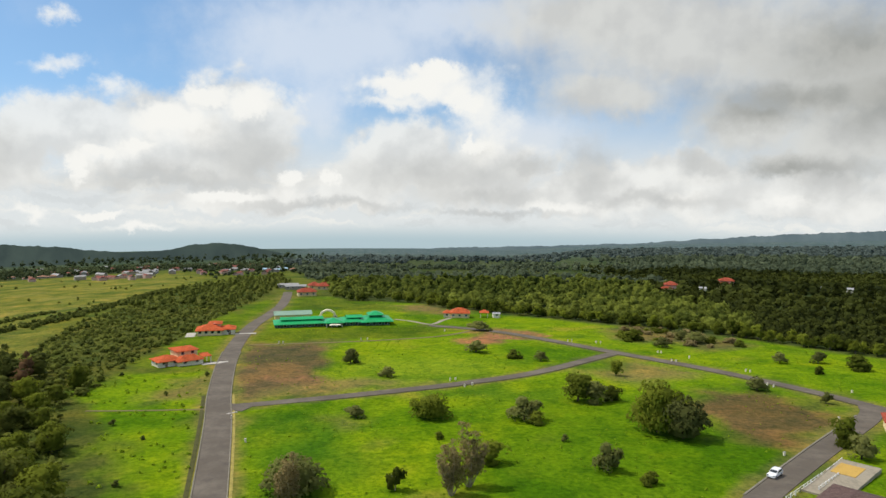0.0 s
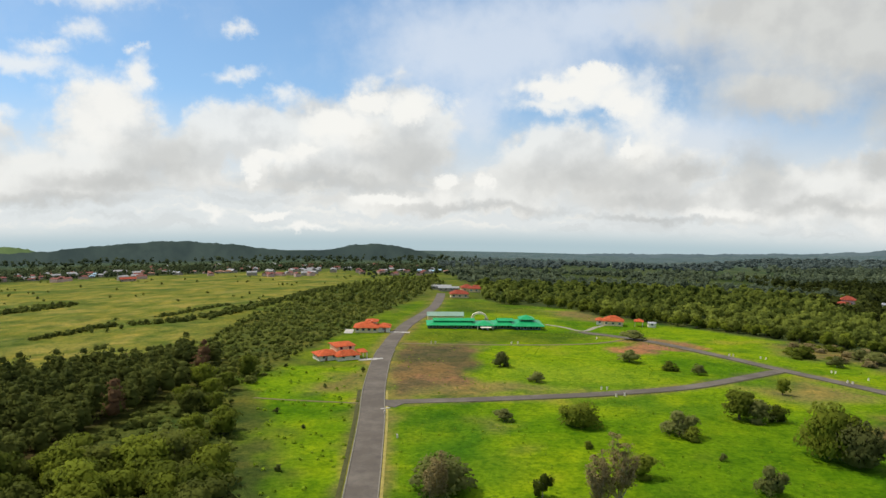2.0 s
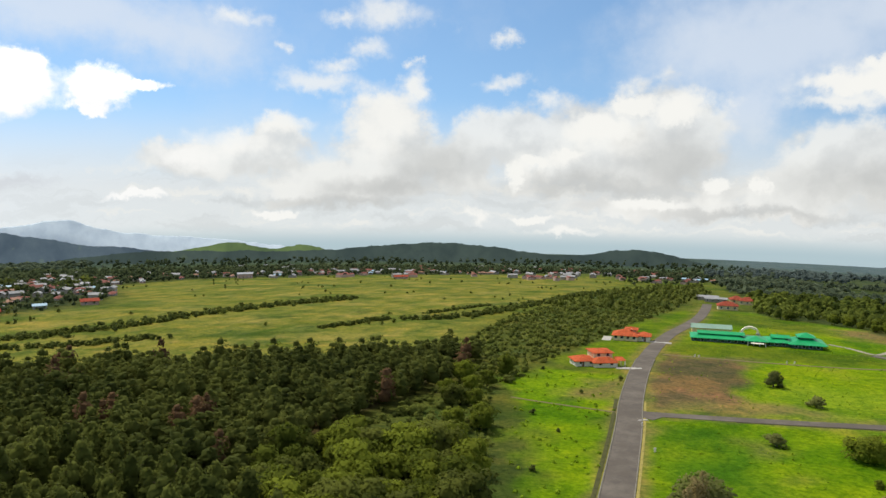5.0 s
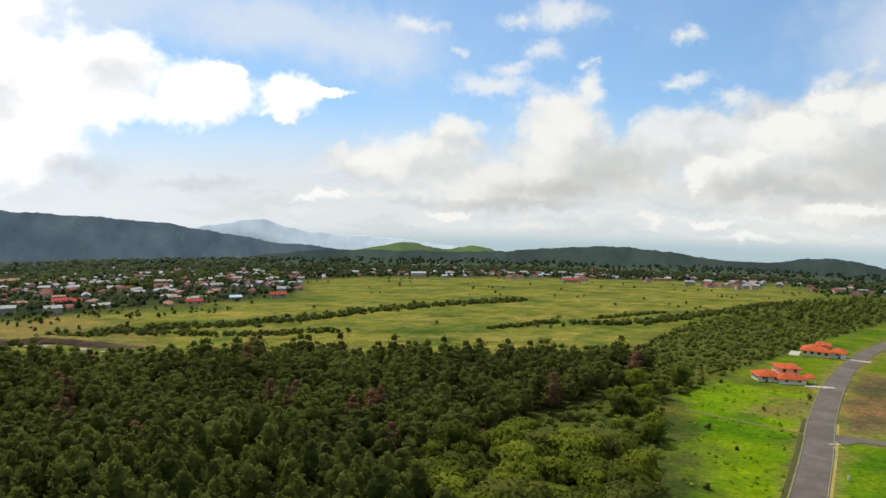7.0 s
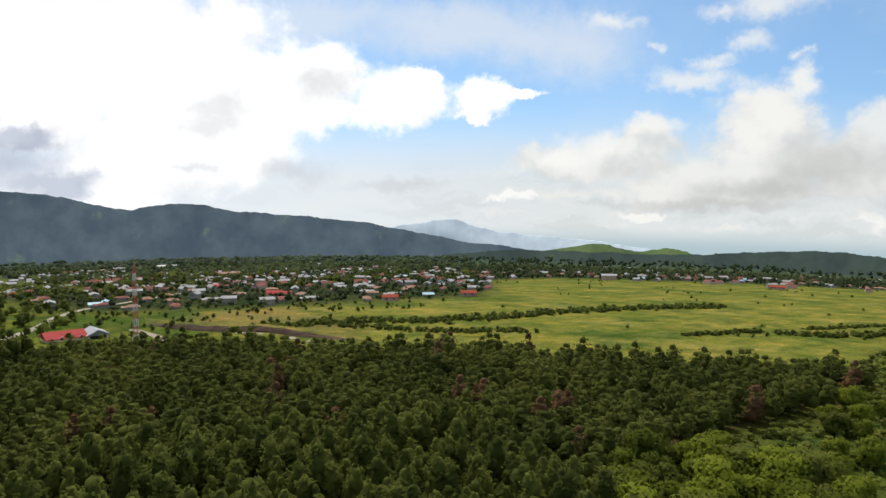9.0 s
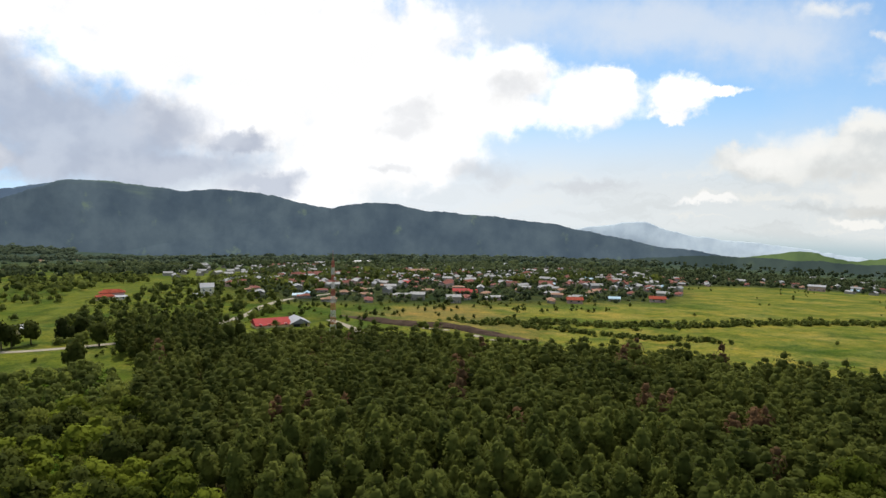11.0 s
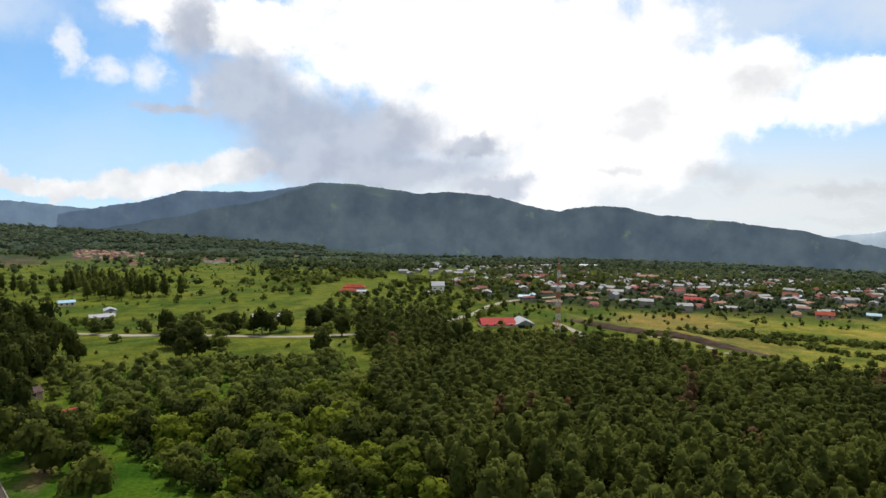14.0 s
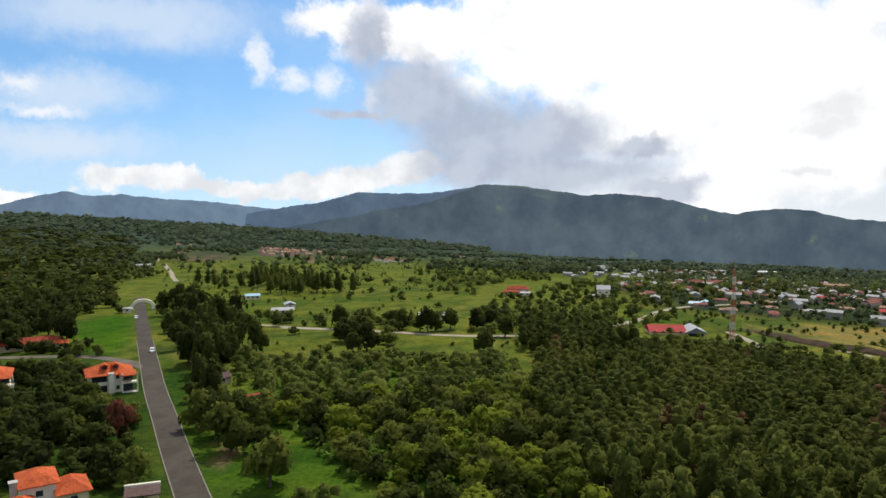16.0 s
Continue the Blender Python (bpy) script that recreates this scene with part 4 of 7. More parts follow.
def core_blobs(centres, radii, squash=1.0, k=0.78, rng=None):
    """Closed inner bodies, a little lumpy, that give a crown its mass."""
    vs, fs, ns = [], [], []
    mid = np.mean(np.array(centres), axis=0) * np.array([1, 1, 0.75])
    for c, r in zip(centres, radii):
        base = sum(len(v) for v in vs)
        ring = []
        for lat in (-0.55, 0.15, 0.85):
            for lon in range(6):
                q = lon * math.pi / 3 + lat
                w = r * k * (rng.uniform(0.84, 1.12) if rng else 1.0)
                ring.append((c[0] + w * math.cos(lat) * math.cos(q), c[1] + w * math.cos(lat) * math.sin(q), c[2] + w * squash * math.sin(lat)))
        ring = np.array(ring)
        vs.append(ring)
        own, out = (ring - np.array(c)) / (r * k), ring - mid
        out /= np.linalg.norm(out, axis=1)[:, None] + 1e-6
        n = 0.75 * own + 0.5 * out
        ns.append(n / np.linalg.norm(n, axis=1)[:, None])
        for a in (0, 6):
            fs += [(base + a + i, base + a + (i + 1) % 6, base + a + 6 + (i + 1) % 6, base + a + 6 + i) for i in range(6)]
        fs += [(base + 12, base + 13, base + 14, base + 15), (base + 12, base + 15, base + 16, base + 17)]
    return np.concatenate(vs), np.array(fs), np.concatenate(ns)


def crown(kind, seed, leaves, size, lobes=4):
    """A leafy crown: lumpy lobes that hold the mass, with ragged leaf clumps all over them."""
    rng = np.random.RandomState(seed)
    if kind == "pine":          # unit: metres, about 9 m tall, base at 0
        h = 9.0
        cs, rs = [], []
        for i in range(9):
            z = 2.4 + (h - 3.1) * i / 8
            rad = 1.95 * (1 - (i / 9.2) ** 2.4) + 0.3
            for k in range(3 if i < 7 else 2):
                a = rng.uniform(0, 6.283)
                o = rad * rng.uniform(0.35, 0.75) if i < 8 else 0
                cs.append((o * math.cos(a), o * math.sin(a), z + rng.uniform(-0.3, 0.3)))
                rs.append(rad * (rng.uniform(0.45, 0.7) if i < 7 else 0.42))
        v, q, n = leaf_cloud(rng, cs, rs, leaves, size, 0.5, 0.9, 0.5, 1.2)
        zs = np.linspace(2.9, 7.6, lobes)
        cc = [(rng.uniform(-0.35, 0.35), rng.uniform(-0.35, 0.35), z) for z in zs]
        cr = [1.7 * (1 - ((z - 2.4) / 6.8) ** 2.4) + 0.25 for z in zs]
        cv, cq, cn = core_blobs(cc, cr, 1.05, 0.80, rng)
    elif kind == "dome":        # a full round crown down to the ground, about 5 m tall and 6 m wide
        cs, rs = [(0, 0, 1.8)], [2.3]
        for i in range(34):
            a, e = i * 2.4, math.asin(rng.uniform(0.02, 0.98))
            o = 2.35 * rng.uniform(0.82, 1.05)
            cs.append((o * math.cos(e) * math.cos(a), o * math.cos(e) * math.sin(a), 0.9 + 1.25 * o * math.sin(e)))
            rs.append(rng.uniform(0.5, 0.95))
        v, q, n = leaf_cloud(rng, cs, rs, leaves, size, 0.45, 0.85)
        cv, cq, cn = core_blobs(cs[:1], [2.3], 1.0, 0.85)
    else:                        # broad: about 5 m tall and 6 m wide
        cs, rs = [], []
        for i in range(rng.randint(8, 12)):
            a, o = i * 2.4 + rng.uniform(-0.5, 0.5), rng.uniform(0.7, 2.1)
            cs.append((o * math.cos(a), o * math.sin(a), rng.uniform(0.9, 3.7) - 0.3 * o * rng.uniform(0, 1)))
            rs.append(rng.uniform(0.85, 1.5))
        cs.insert(0, (0, 0, 2.1))
        rs.insert(0, 1.9)
        cs.insert(1, (rng.uniform(-0.5, 0.5), rng.uniform(-0.5, 0.5), 3.6))
        rs.insert(1, 1.35)
        v, q, n = leaf_cloud(rng, cs, rs, leaves, size, 0.45, 0.8)
        cv, cq, cn = core_blobs(cs[:lobes], rs[:lobes], 0.85, 0.78, rng)
    return np.concatenate([v, cv]), np.concatenate([q, cq + len(v)]), np.concatenate([n, cn])


def mesh_from(name, v, q, materials, normals=None, tint=None):
    me = bpy.data.meshes.new(name)
    me.vertices.add(len(v))
    me.vertices.foreach_set("co", np.ascontiguousarray(v, dtype=np.float32).ravel())
    me.loops.add(q.size)
    me.loops.foreach_set("vertex_index", np.ascontiguousarray(q, dtype=np.int32).ravel())
    me.polygons.add(len(q))
    me.polygons.foreach_set("loop_start", np.arange(0, q.size, q.shape[1], dtype=np.int32))
    for m in materials:
        me.materials.append(m)
    me.update(calc_edges=True)
    if normals is not None:
        at = me.attributes.new("custom_normal", "FLOAT_VECTOR", "POINT")
        at.data.foreach_set("vector", np.ascontiguousarray(normals, dtype=np.float32).ravel())
    if tint is not None:
        at = me.attributes.new("tint", "FLOAT", "POINT")
        at.data.foreach_set("value", np.ascontiguousarray(tint, dtype=np.float32))
    return me


def spread(poly, gap, seed, keep=None, jitter=0.42):
    """Places about that far apart inside a polygon."""
    rng = np.random.RandomState(seed)
    p = np.array(poly)
    gx, gy = np.meshgrid(np.arange(p[:, 0].min(), p[:, 0].max(), gap), np.arange(p[:, 1].min(), p[:, 1].max(), gap))
    x = (gx + rng.uniform(-jitter, jitter, gx.shape) * gap).ravel()
    y = (gy + rng.uniform(-jitter, jitter, gy.shape) * gap).ravel()
    ok = inside(poly, x, y) > 0
    if keep is not None:
        ok &= keep(x, y)
    return x[ok], y[ok]


def thicket(name, x, y, variants, scale, seed, material, label, category, sink=0.0, tone=None, tall=1.0):
    """Many plants that nobody could count, joined into one mesh."""
    rng = np.random.RandomState(seed)
    vs, qs, ts, ns, base = [], [], [], [], 0
    z = land(x, y)
    pick = rng.randint(0, len(variants), len(x))
    ang = rng.uniform(0, 6.283, len(x))
    sc = np.broadcast_to(scale, x.shape) * rng.uniform(0.75, 1.25, len(x))
    hs = rng.uniform(0.8, 1.2, len(x)) * tall
    tn = rng.uniform(0, 1, len(x)) if tone is None else np.clip(tone + rng.uniform(-0.32, 0.32, len(x)), 0, 1)
    for k, (v, q, nv) in enumerate(variants):
        sel = np.flatnonzero(pick == k)
        if not len(sel):
            continue
        c, s = np.cos(ang[sel]), np.sin(ang[sel])
        X = (v[None, :, 0] * c[:, None] - v[None, :, 1] * s[:, None]) * sc[sel, None] + x[sel, None]
        Y = (v[None, :, 0] * s[:, None] + v[None, :, 1] * c[:, None]) * sc[sel, None] + y[sel, None]
        Z = v[None, :, 2] * (sc * hs)[sel, None] + (z - sink)[sel, None]
        vs.append(np.stack([X, Y, Z], -1).reshape(-1, 3))
        ns.append(np.stack([nv[None, :, 0] * c[:, None] - nv[None, :, 1] * s[:, None], nv[None, :, 0] * s[:, None] + nv[None, :, 1] * c[:, None],
                            np.broadcast_to(nv[None, :, 2], X.shape)], -1).reshape(-1, 3))
        qs.append((q[None] + (np.arange(len(sel)) * len(v))[:, None, None] + base).reshape(-1, 4))
        ts.append(np.repeat(tn[sel], len(v)))
        base += len(sel) * len(v)
    me = mesh_from(name, np.concatenate(vs), np.concatenate(qs), [material], np.concatenate(ns), np.concatenate(ts))
    return tagged(new(name, me), label, category, kind="stuff")


def far_spread(az0, az1, d0, d1, ratio, seed):
    """Places whose spacing grows with distance, over a sector."""
    rng = np.random.RandomState(seed)
    xs, ys = [], []
    d = d0
    while d < d1:
        n = int(radians(az1 - az0) / ratio)
        a = np.radians(az0 + (np.arange(n) + rng.uniform(-0.45, 0.45, n)) * (az1 - az0) / n)
        r = d * (1 + rng.uniform(-0.5, 0.5, n) * ratio)
        xs.append(-np.sin(a) * r)
        ys.append(np.cos(a) * r)
        d *= 1 + ratio
    return np.concatenate(xs), np.concatenate(ys)



def tube(vs, fs, a, b, ra, rb, sides=5):
    """One tapered limb between two points."""
    a, b = np.array(a, float), np.array(b, float)
    d = (b - a) / (np.linalg.norm(b - a) + 1e-9)
    u = np.cross(d, (0.3, 0.9, 0.2))
    u /= np.linalg.norm(u)
    w = np.cross(d, u)
    base = len(vs)
    for c, r in ((a, ra), (b, rb)):
        for i in range(sides):
            q = 2 * math.pi * i / sides
            vs.append(tuple(c + (u * math.cos(q) + w * math.sin(q)) * r))
    fs.extend((base + i, base + (i + 1) % sides, base + sides + (i + 1) % sides, base + sides + i) for i in range(sides))


def trunk_mesh(kind, seed, height):
    rng = random.Random(seed)
    vs, fs = [], []
    if kind == "pine":
        tube(vs, fs, (0, 0, -0.4), (0.05, 0.03, height * 0.5), 0.17, 0.11)
        tube(vs, fs, (0.05, 0.03, height * 0.5), (0, 0, height * 0.96), 0.11, 0.03)
        for i in range(8):
            z, a = height * (0.3 + 0.07 * i), rng.uniform(0, 6.28)
            tube(vs, fs, (0, 0, z), (1.3 * math.cos(a), 1.3 * math.sin(a), z + 0.35), 0.05, 0.02, 4)
    else:
        tube(vs, fs, (0, 0, -0.4), (0.1, 0, height * 0.4), 0.2, 0.15, 6)
        for i in range(5):
            a = i * 1.26 + rng.uniform(-0.4, 0.4)
            tube(vs, fs, (0.1, 0, height * 0.34), (1.2 * math.cos(a), 1.2 * math.sin(a), height * 0.7), 0.11, 0.04, 4)
    me = bpy.data.meshes.new("trunk")
    me.from_pydata(vs, [], fs)
    me.materials.append(M_BARK)
    return me


def tree_proto(name, kind, seed, leaves, size, material, label, category, group="", bark=None):
    """A tree of its own: an empty at its foot, a trunk with limbs and a leafy crown."""
    root = new(name)
    v, q, n = crown(kind, seed, leaves, size, 6)
    c = new("crown", mesh_from("crown", v, q, [material], n))
    t = new("trunk", trunk_mesh(kind, seed, 9.0 if kind == "pine" else 4.6))
    if bark:
        t.data.materials[0] = bark
    c.parent = t.parent = root
    return tagged(root, label, category, group)


used = set()


def plant(proto, x, y, sx, sz=None, turn=None, rng=random.Random(5), sink=0.05):
    """Sets a tree at its place; the first time the model itself is moved there."""
    m = Matrix.LocRotScale((x, y, float(land(x, y)) - sink), Euler((0, 0, rng.uniform(0, 6.28) if turn is None else turn)), (sx, sx, sz or sx))
    if proto not in used:
        used.add(proto)
        proto.matrix_basis = m
        return proto
    ob = copy_thing(proto, m)
    ob.matrix_basis = m
    return ob


def bare_tree(seed, height, material):
    """A nearly leafless tree: many stems from the foot, thin twigs all the way up and a haze of small leaves."""
    rng = random.Random(seed)
    vs, fs, tips = [], [], []
    for k in range(9):
        a, lean = k * 2.4 + rng.uniform(-0.3, 0.3), rng.uniform(0.05, 0.62)
        p, d = Vector((0.15 * math.cos(a), 0.15 * math.sin(a), -0.3)), Vector((lean * math.cos(a), lean * math.sin(a), 1)).normalized()
        size, n = height * rng.uniform(0.75, 1.0) * (1.1 - 0.8 * lean), 7
        for i in range(n):
            q = p + d * size / n
            r = 0.13 * (1 - i / n) + 0.02
            tube(vs, fs, p, q, r, r * 0.85, 4)
            if i:
                for j in range(4):
                    b = rng.uniform(0, 6.28)
                    w = Vector((math.cos(b), math.sin(b), rng.uniform(0.5, 1.3))).normalized() * height * rng.uniform(0.06, 0.14) * (1.25 - i / n)
                    tube(vs, fs, q, q + w, 0.03, 0.012, 3)
                    tips.append(tuple(q + w))
                    tips.append(tuple(q + w * 0.6))
            p = q
            d = (d + Vector((rng.uniform(-0.14, 0.14) - 0.04 * math.cos(a), rng.uniform(-0.14, 0.14) - 0.04 * math.sin(a), 0.05))).normalized()
    root = new("bare_tree")
    me = bpy.data.meshes.new("trunk")
    me.from_pydata(vs, [], fs)
    me.materials.append(M_PALEBARK)
    a = new("trunk", me)
    v, q, n = leaf_cloud(np.random.RandomState(seed), tips, [0.6] * len(tips), 6000, 0.12)
    b = new("crown", mesh_from("crown", v, q, [material], n))
    a.parent = b.parent = root
    return tagged(root, "tall half-bare tree with pale stems and grey twigs", "tree")


PINES_MID = [crown("pine", 100 + i, 125, 0.46, 3) for i in range(6)]
BROAD_MID = [crown("broad", 200 + i, 85, 0.44, 4) for i in range(7)]
BROAD_LO = [crown("broad", 300 + i, 28, 0.66, 2) for i in range(6)]
BROAD_FAR = [crown("broad", 350 + i, 12, 0.95, 1) for i in range(6)]

# ---- the pine plantation ----
px, py = spread(PINEWOOD, 4.0, 1, lambda x, y: np.hypot(x, y) > 82)
near = np.hypot(px + 30, py - 20) < 109
near &= np.cumsum(near) <= 300
PINE_GROUP = "pines of the plantation"
pines = [tree_proto("pine_tree", "pine", 400 + i, 500, 0.31, M_PINE1, "young pine with brushy dark green needles", "pine", PINE_GROUP) for i in range(6)]
pick = random.Random(8)
for x, y in zip(px[near], py[near]):
    s = pick.uniform(0.72, 1.22)
    plant(pick.choice(pines), float(x), float(y), s * pick.uniform(0.95, 1.15), s * pick.uniform(1.05, 1.3))
px, py = px[~near], py[~near]
dead = ripple(px, py, 30, 21) + ripple(px, py, 9, 22) * 0.7 > 1.1
thicket("pine_wood", px[~dead], py[~dead], PINES_MID, 1.12, 2, M_PINE, "dense green pine plantation", "pines", tone=0.5 + 0.4 * ripple(px, py, 45, 5)[~dead], tall=0.75)
thicket("dead_pines", px[dead], py[dead], PINES_MID, 0.95, 3, M_RUST, "scattered rust-brown dead pines", "pines")

# ---- scrub and copse beside the plantation ----
CLUMP = [(-68.4, 129.4), (-72.5, 127.0), (-77.8, 148.5), (-76.3, 145.1), (-81.4, 142.2), (-87.4, 163.3), (-92.8, 161.1), (-95.4, 176.0), (-94.0, 182.2), (-102.6, 185.2), (-98.5, 168.3), (-96.6, 199.2)]
def off_lawn(x, y, edge):
    """True for places west of the open lawn beside the road."""
    return (np.degrees(np.arctan2(-x, y)) > edge) | (np.hypot(x, y) > 212)


bx, by = spread(SCRUB, 4.6, 3, lambda x, y: off_lawn(x, y, 28.2) & (np.hypot(x, y) > 82) & (np.hypot(x, y) < 430) & (ripple(x, y, 26, 31) + 0.7 * ripple(x, y, 9, 32) > np.where(np.hypot(x, y) < 165, -1.1, -0.55)))
near = np.hypot(bx, by) < 150
near &= np.cumsum(near) <= 160
shrubs = [tree_proto("shrub_tree", "broad", 500 + i, 800, 0.20, M_DARKLEAF if i % 3 == 1 else M_LEAF1, "spreading green broadleaf tree in the scrub", "tree", "trees of the scrub") for i in range(6)]
for x, y in zip(bx[near], by[near]):
    s = pick.uniform(0.8, 1.9)
    plant(pick.choice(shrubs), float(x), float(y), s, s * pick.uniform(0.8, 1.05))
bx, by = bx[~near], by[~near]
thicket("scrub", bx, by, BROAD_MID, np.clip(0.62 + 0.42 * ripple(bx, by, 14, 6), 0.26, 1.35) * np.clip(1.25 - np.hypot(bx, by) * 0.0014, 0.75, 1.0), 4, M_LEAF, "tangled green broadleaf scrub", "shrubs", 0.4, tall=0.58, tone=0.58 + 0.3 * ripple(bx, by, 22, 7))
ux, uy = spread(SCRUB, 4.2, 136, lambda x, y: off_lawn(x, y, 27.0) & (np.hypot(x, y) > 100) & (np.hypot(x, y) < 450))
thicket("undergrowth", ux, uy, BROAD_FAR, np.clip(0.36 + 0.2 * ripple(ux, uy, 12, 138), 0.18, 0.7), 139, M_LEAF, "low tangled undergrowth of the scrub", "shrubs", 0.3, tone=0.58 + 0.3 * ripple(ux, uy, 30, 137))
for x, y in CLUMP:
    s = pick.uniform(0.85, 1.45)
    plant(pick.choice(shrubs), x, y, s, s * pick.uniform(0.85, 1.05))
bx, by = spread(SCRUB, 8.0, 5, lambda x, y: np.hypot(x, y) >= 430)
thicket("scrub", bx, by, BROAD_LO, 0.85, 6, M_LEAF, "distant green broadleaf scrub", "shrubs", 0.5, tone=0.6)
bx, by = spread(COPSE, 4.8, 7, lambda x, y: (np.hypot(x, y) > 82) & (ripple(x, y, 24, 33) + 0.6 * ripple(x, y, 9, 35) > -0.62) & (inside(GLADE, x, y) < 0))
near = np.hypot(bx, by) < 185
near &= np.cumsum(near) <= 260
coppice = [tree_proto("copse_tree", "broad", 520 + i, 420, 0.29, (M_LEAF1, M_DARKLEAF, M_LEAF1, M_DARKLEAF, M_SHADELEAF)[i], "dark green broadleaf tree in the copse", "tree", "trees of the copse") for i in range(5)]
for x, y in zip(bx[near], by[near]):
    s = pick.uniform(0.6, 1.6)
    plant(pick.choice(coppice), float(x), float(y), s, s * pick.uniform(0.85, 1.1))
ux, uy = spread(COPSE, 3.3, 36, lambda x, y: (np.hypot(x, y) > 82) & (inside(GLADE, x, y) < 1) & (ripple(x, y, 15, 37) > -0.9))
thicket("undergrowth", ux, uy, BROAD_FAR, np.clip(0.38 + 0.18 * ripple(ux, uy, 10, 38), 0.2, 0.7), 39, M_UNDER, "fresh green undergrowth between the copse trees", "shrubs", 0.3)
thicket("copse", bx[~near], by[~near], BROAD_MID, 0.95, 8, M_WOODS, "thick broadleaf copse", "trees", 0.4, tone=0.5 + 0.4 * ripple(bx, by, 13, 34)[~near])

# ---- the forest beyond the lots ----
fx, fy = far_spread(-42, 12, 262, 640, 0.0158, 9)
fine_x, fine_y = far_spread(-42, 12, 640, 2300, 0.0105, 10)
fx, fy = np.concatenate([fx, fine_x]), np.concatenate([fy, fine_y])
edge = inside(WOODS, fx, fy)
ok = edge > 0
for hx, hy in ((155.9, 516), (220.7, 587), (281, 560), (178, 516), (300, 556)):   # yards cleared in front of the forest houses
    hd = math.hypot(hx, hy)
    ahead, aside = (fx * hx + fy * hy) / hd - hd, (fx * hy - fy * hx) / hd
    ok &= ~((np.abs(aside) < 7) & (ahead > -24) & (ahead < 7))
fx, fy, edge = fx[ok], fy[ok], edge[ok]
rim = (edge < 9) & (np.hypot(fx, fy) < 430)
woods = [tree_proto("forest_tree", "broad", 600 + i, 260, 0.33, M_LEAF1, "rounded green tree at the edge of the forest", "tree", "trees at the forest edge") for i in range(5)]
for x, y in zip(fx[rim], fy[rim]):
    s = pick.uniform(0.75, 1.3)
    plant(pick.choice(woods), float(x), float(y), s, s * pick.uniform(0.85, 1.15))
fx, fy = fx[~rim], fy[~rim]
fd = np.hypot(fx, fy)
mid = fd < 420
faz = np.degrees(np.arctan2(-fx, fy))
# forest under cloud shade, which the darker leaf colour alone shows
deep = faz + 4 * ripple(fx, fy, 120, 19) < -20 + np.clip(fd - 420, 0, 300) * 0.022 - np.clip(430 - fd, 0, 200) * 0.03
for sel, leaf, tn, lab in ((mid & ~deep, M_FOREST, 0.58, "green broadleaf forest with a sunlit tone in the leaf colour"), (mid & deep, M_SHADEWOODS, 0.4, "green forest darkened in leaf colour for cloud shade")):
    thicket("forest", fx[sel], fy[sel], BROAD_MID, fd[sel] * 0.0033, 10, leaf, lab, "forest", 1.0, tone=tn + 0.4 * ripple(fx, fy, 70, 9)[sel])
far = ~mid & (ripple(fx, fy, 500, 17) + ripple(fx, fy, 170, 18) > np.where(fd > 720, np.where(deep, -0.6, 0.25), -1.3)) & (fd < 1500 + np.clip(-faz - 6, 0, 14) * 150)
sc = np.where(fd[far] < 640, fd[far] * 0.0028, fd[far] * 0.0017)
# leaf colour turns paler and bluer by distance in place of haze
for lo, hi, dk, leaf in ((0, 600, 0, M_FOREST), (600, 1050, 0, M_FARWOODS), (1050, 9000, 0, M_HAZEWOODS), (0, 900, 1, M_SHADEWOODS), (900, 1400, 1, M_FARWOODS), (1400, 9000, 1, M_HAZEWOODS)):
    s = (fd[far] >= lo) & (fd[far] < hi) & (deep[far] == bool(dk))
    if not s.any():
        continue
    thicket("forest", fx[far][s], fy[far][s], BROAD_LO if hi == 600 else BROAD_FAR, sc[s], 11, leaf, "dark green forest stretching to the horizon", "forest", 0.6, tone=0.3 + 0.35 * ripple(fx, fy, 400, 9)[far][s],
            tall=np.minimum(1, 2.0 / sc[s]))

# ---- hedges and bushes of the meadows ----
def along(pts, gap, width, seed):
    c = smooth_line(pts, gap)
    rng = np.random.RandomState(seed)
    c = np.concatenate([c, c, c, c])
    return c[:, 0] + rng.normal(0, width, len(c)), c[:, 1] + rng.normal(0, width, len(c))


for i, (pts, wide, sc) in enumerate((([(-303, 92), (-308, 122), (-301, 150), (-291, 171), (-285, 214), (-293, 272), (-288, 371)], 5.0, 0.85),
                                     ([(-206, 247), (-203, 266), (-200, 286)], 2.2, 0.7), ([(-199, 320), (-196, 377)], 2.0, 0.6),
                                     ([(-315, 127), (-262, 158), (-242, 193)], 3.5, 0.7), ([(-190, 290), (-175, 330), (-180, 420), (-190, 520)], 3.5, 0.8))):
    hx, hy = along(pts, 2.8, wide * 0.8, 40 + i)
    thicket("hedge", hx, hy, BROAD_LO, sc * 0.85, 50 + i, M_LEAF, "dark green hedgerow across the meadow", "hedge", 0.5, tone=0.34, tall=0.72)
mx, my = spread(MEADOWS, 13, 60, lambda x, y: ripple(x, y, 90, 61) + 0.6 * ripple(x, y, 25, 62) > 0.75)
thicket("meadow_bushes", mx, my, BROAD_LO, 0.45, 63, M_WOODS, "small dark bushes dotted over the meadow", "bushes", 0.3)

# ---- groves, pastures and the wooded rise to the north ----
DARKWOOD = [(-236, -214), (-262, -226), (-369, -252), (-479, -335), (-723, -470), (-1455, -960), (-1900, -1500), (-1500, -2200), (-700, -1200), (-250, -420)]
dx, dy = far_spread(112, 146, 300, 2600, 0.020, 66)
ok = inside(DARKWOOD, dx, dy) > 0
dx, dy = dx[ok], dy[ok]
dd = np.hypot(dx, dy)
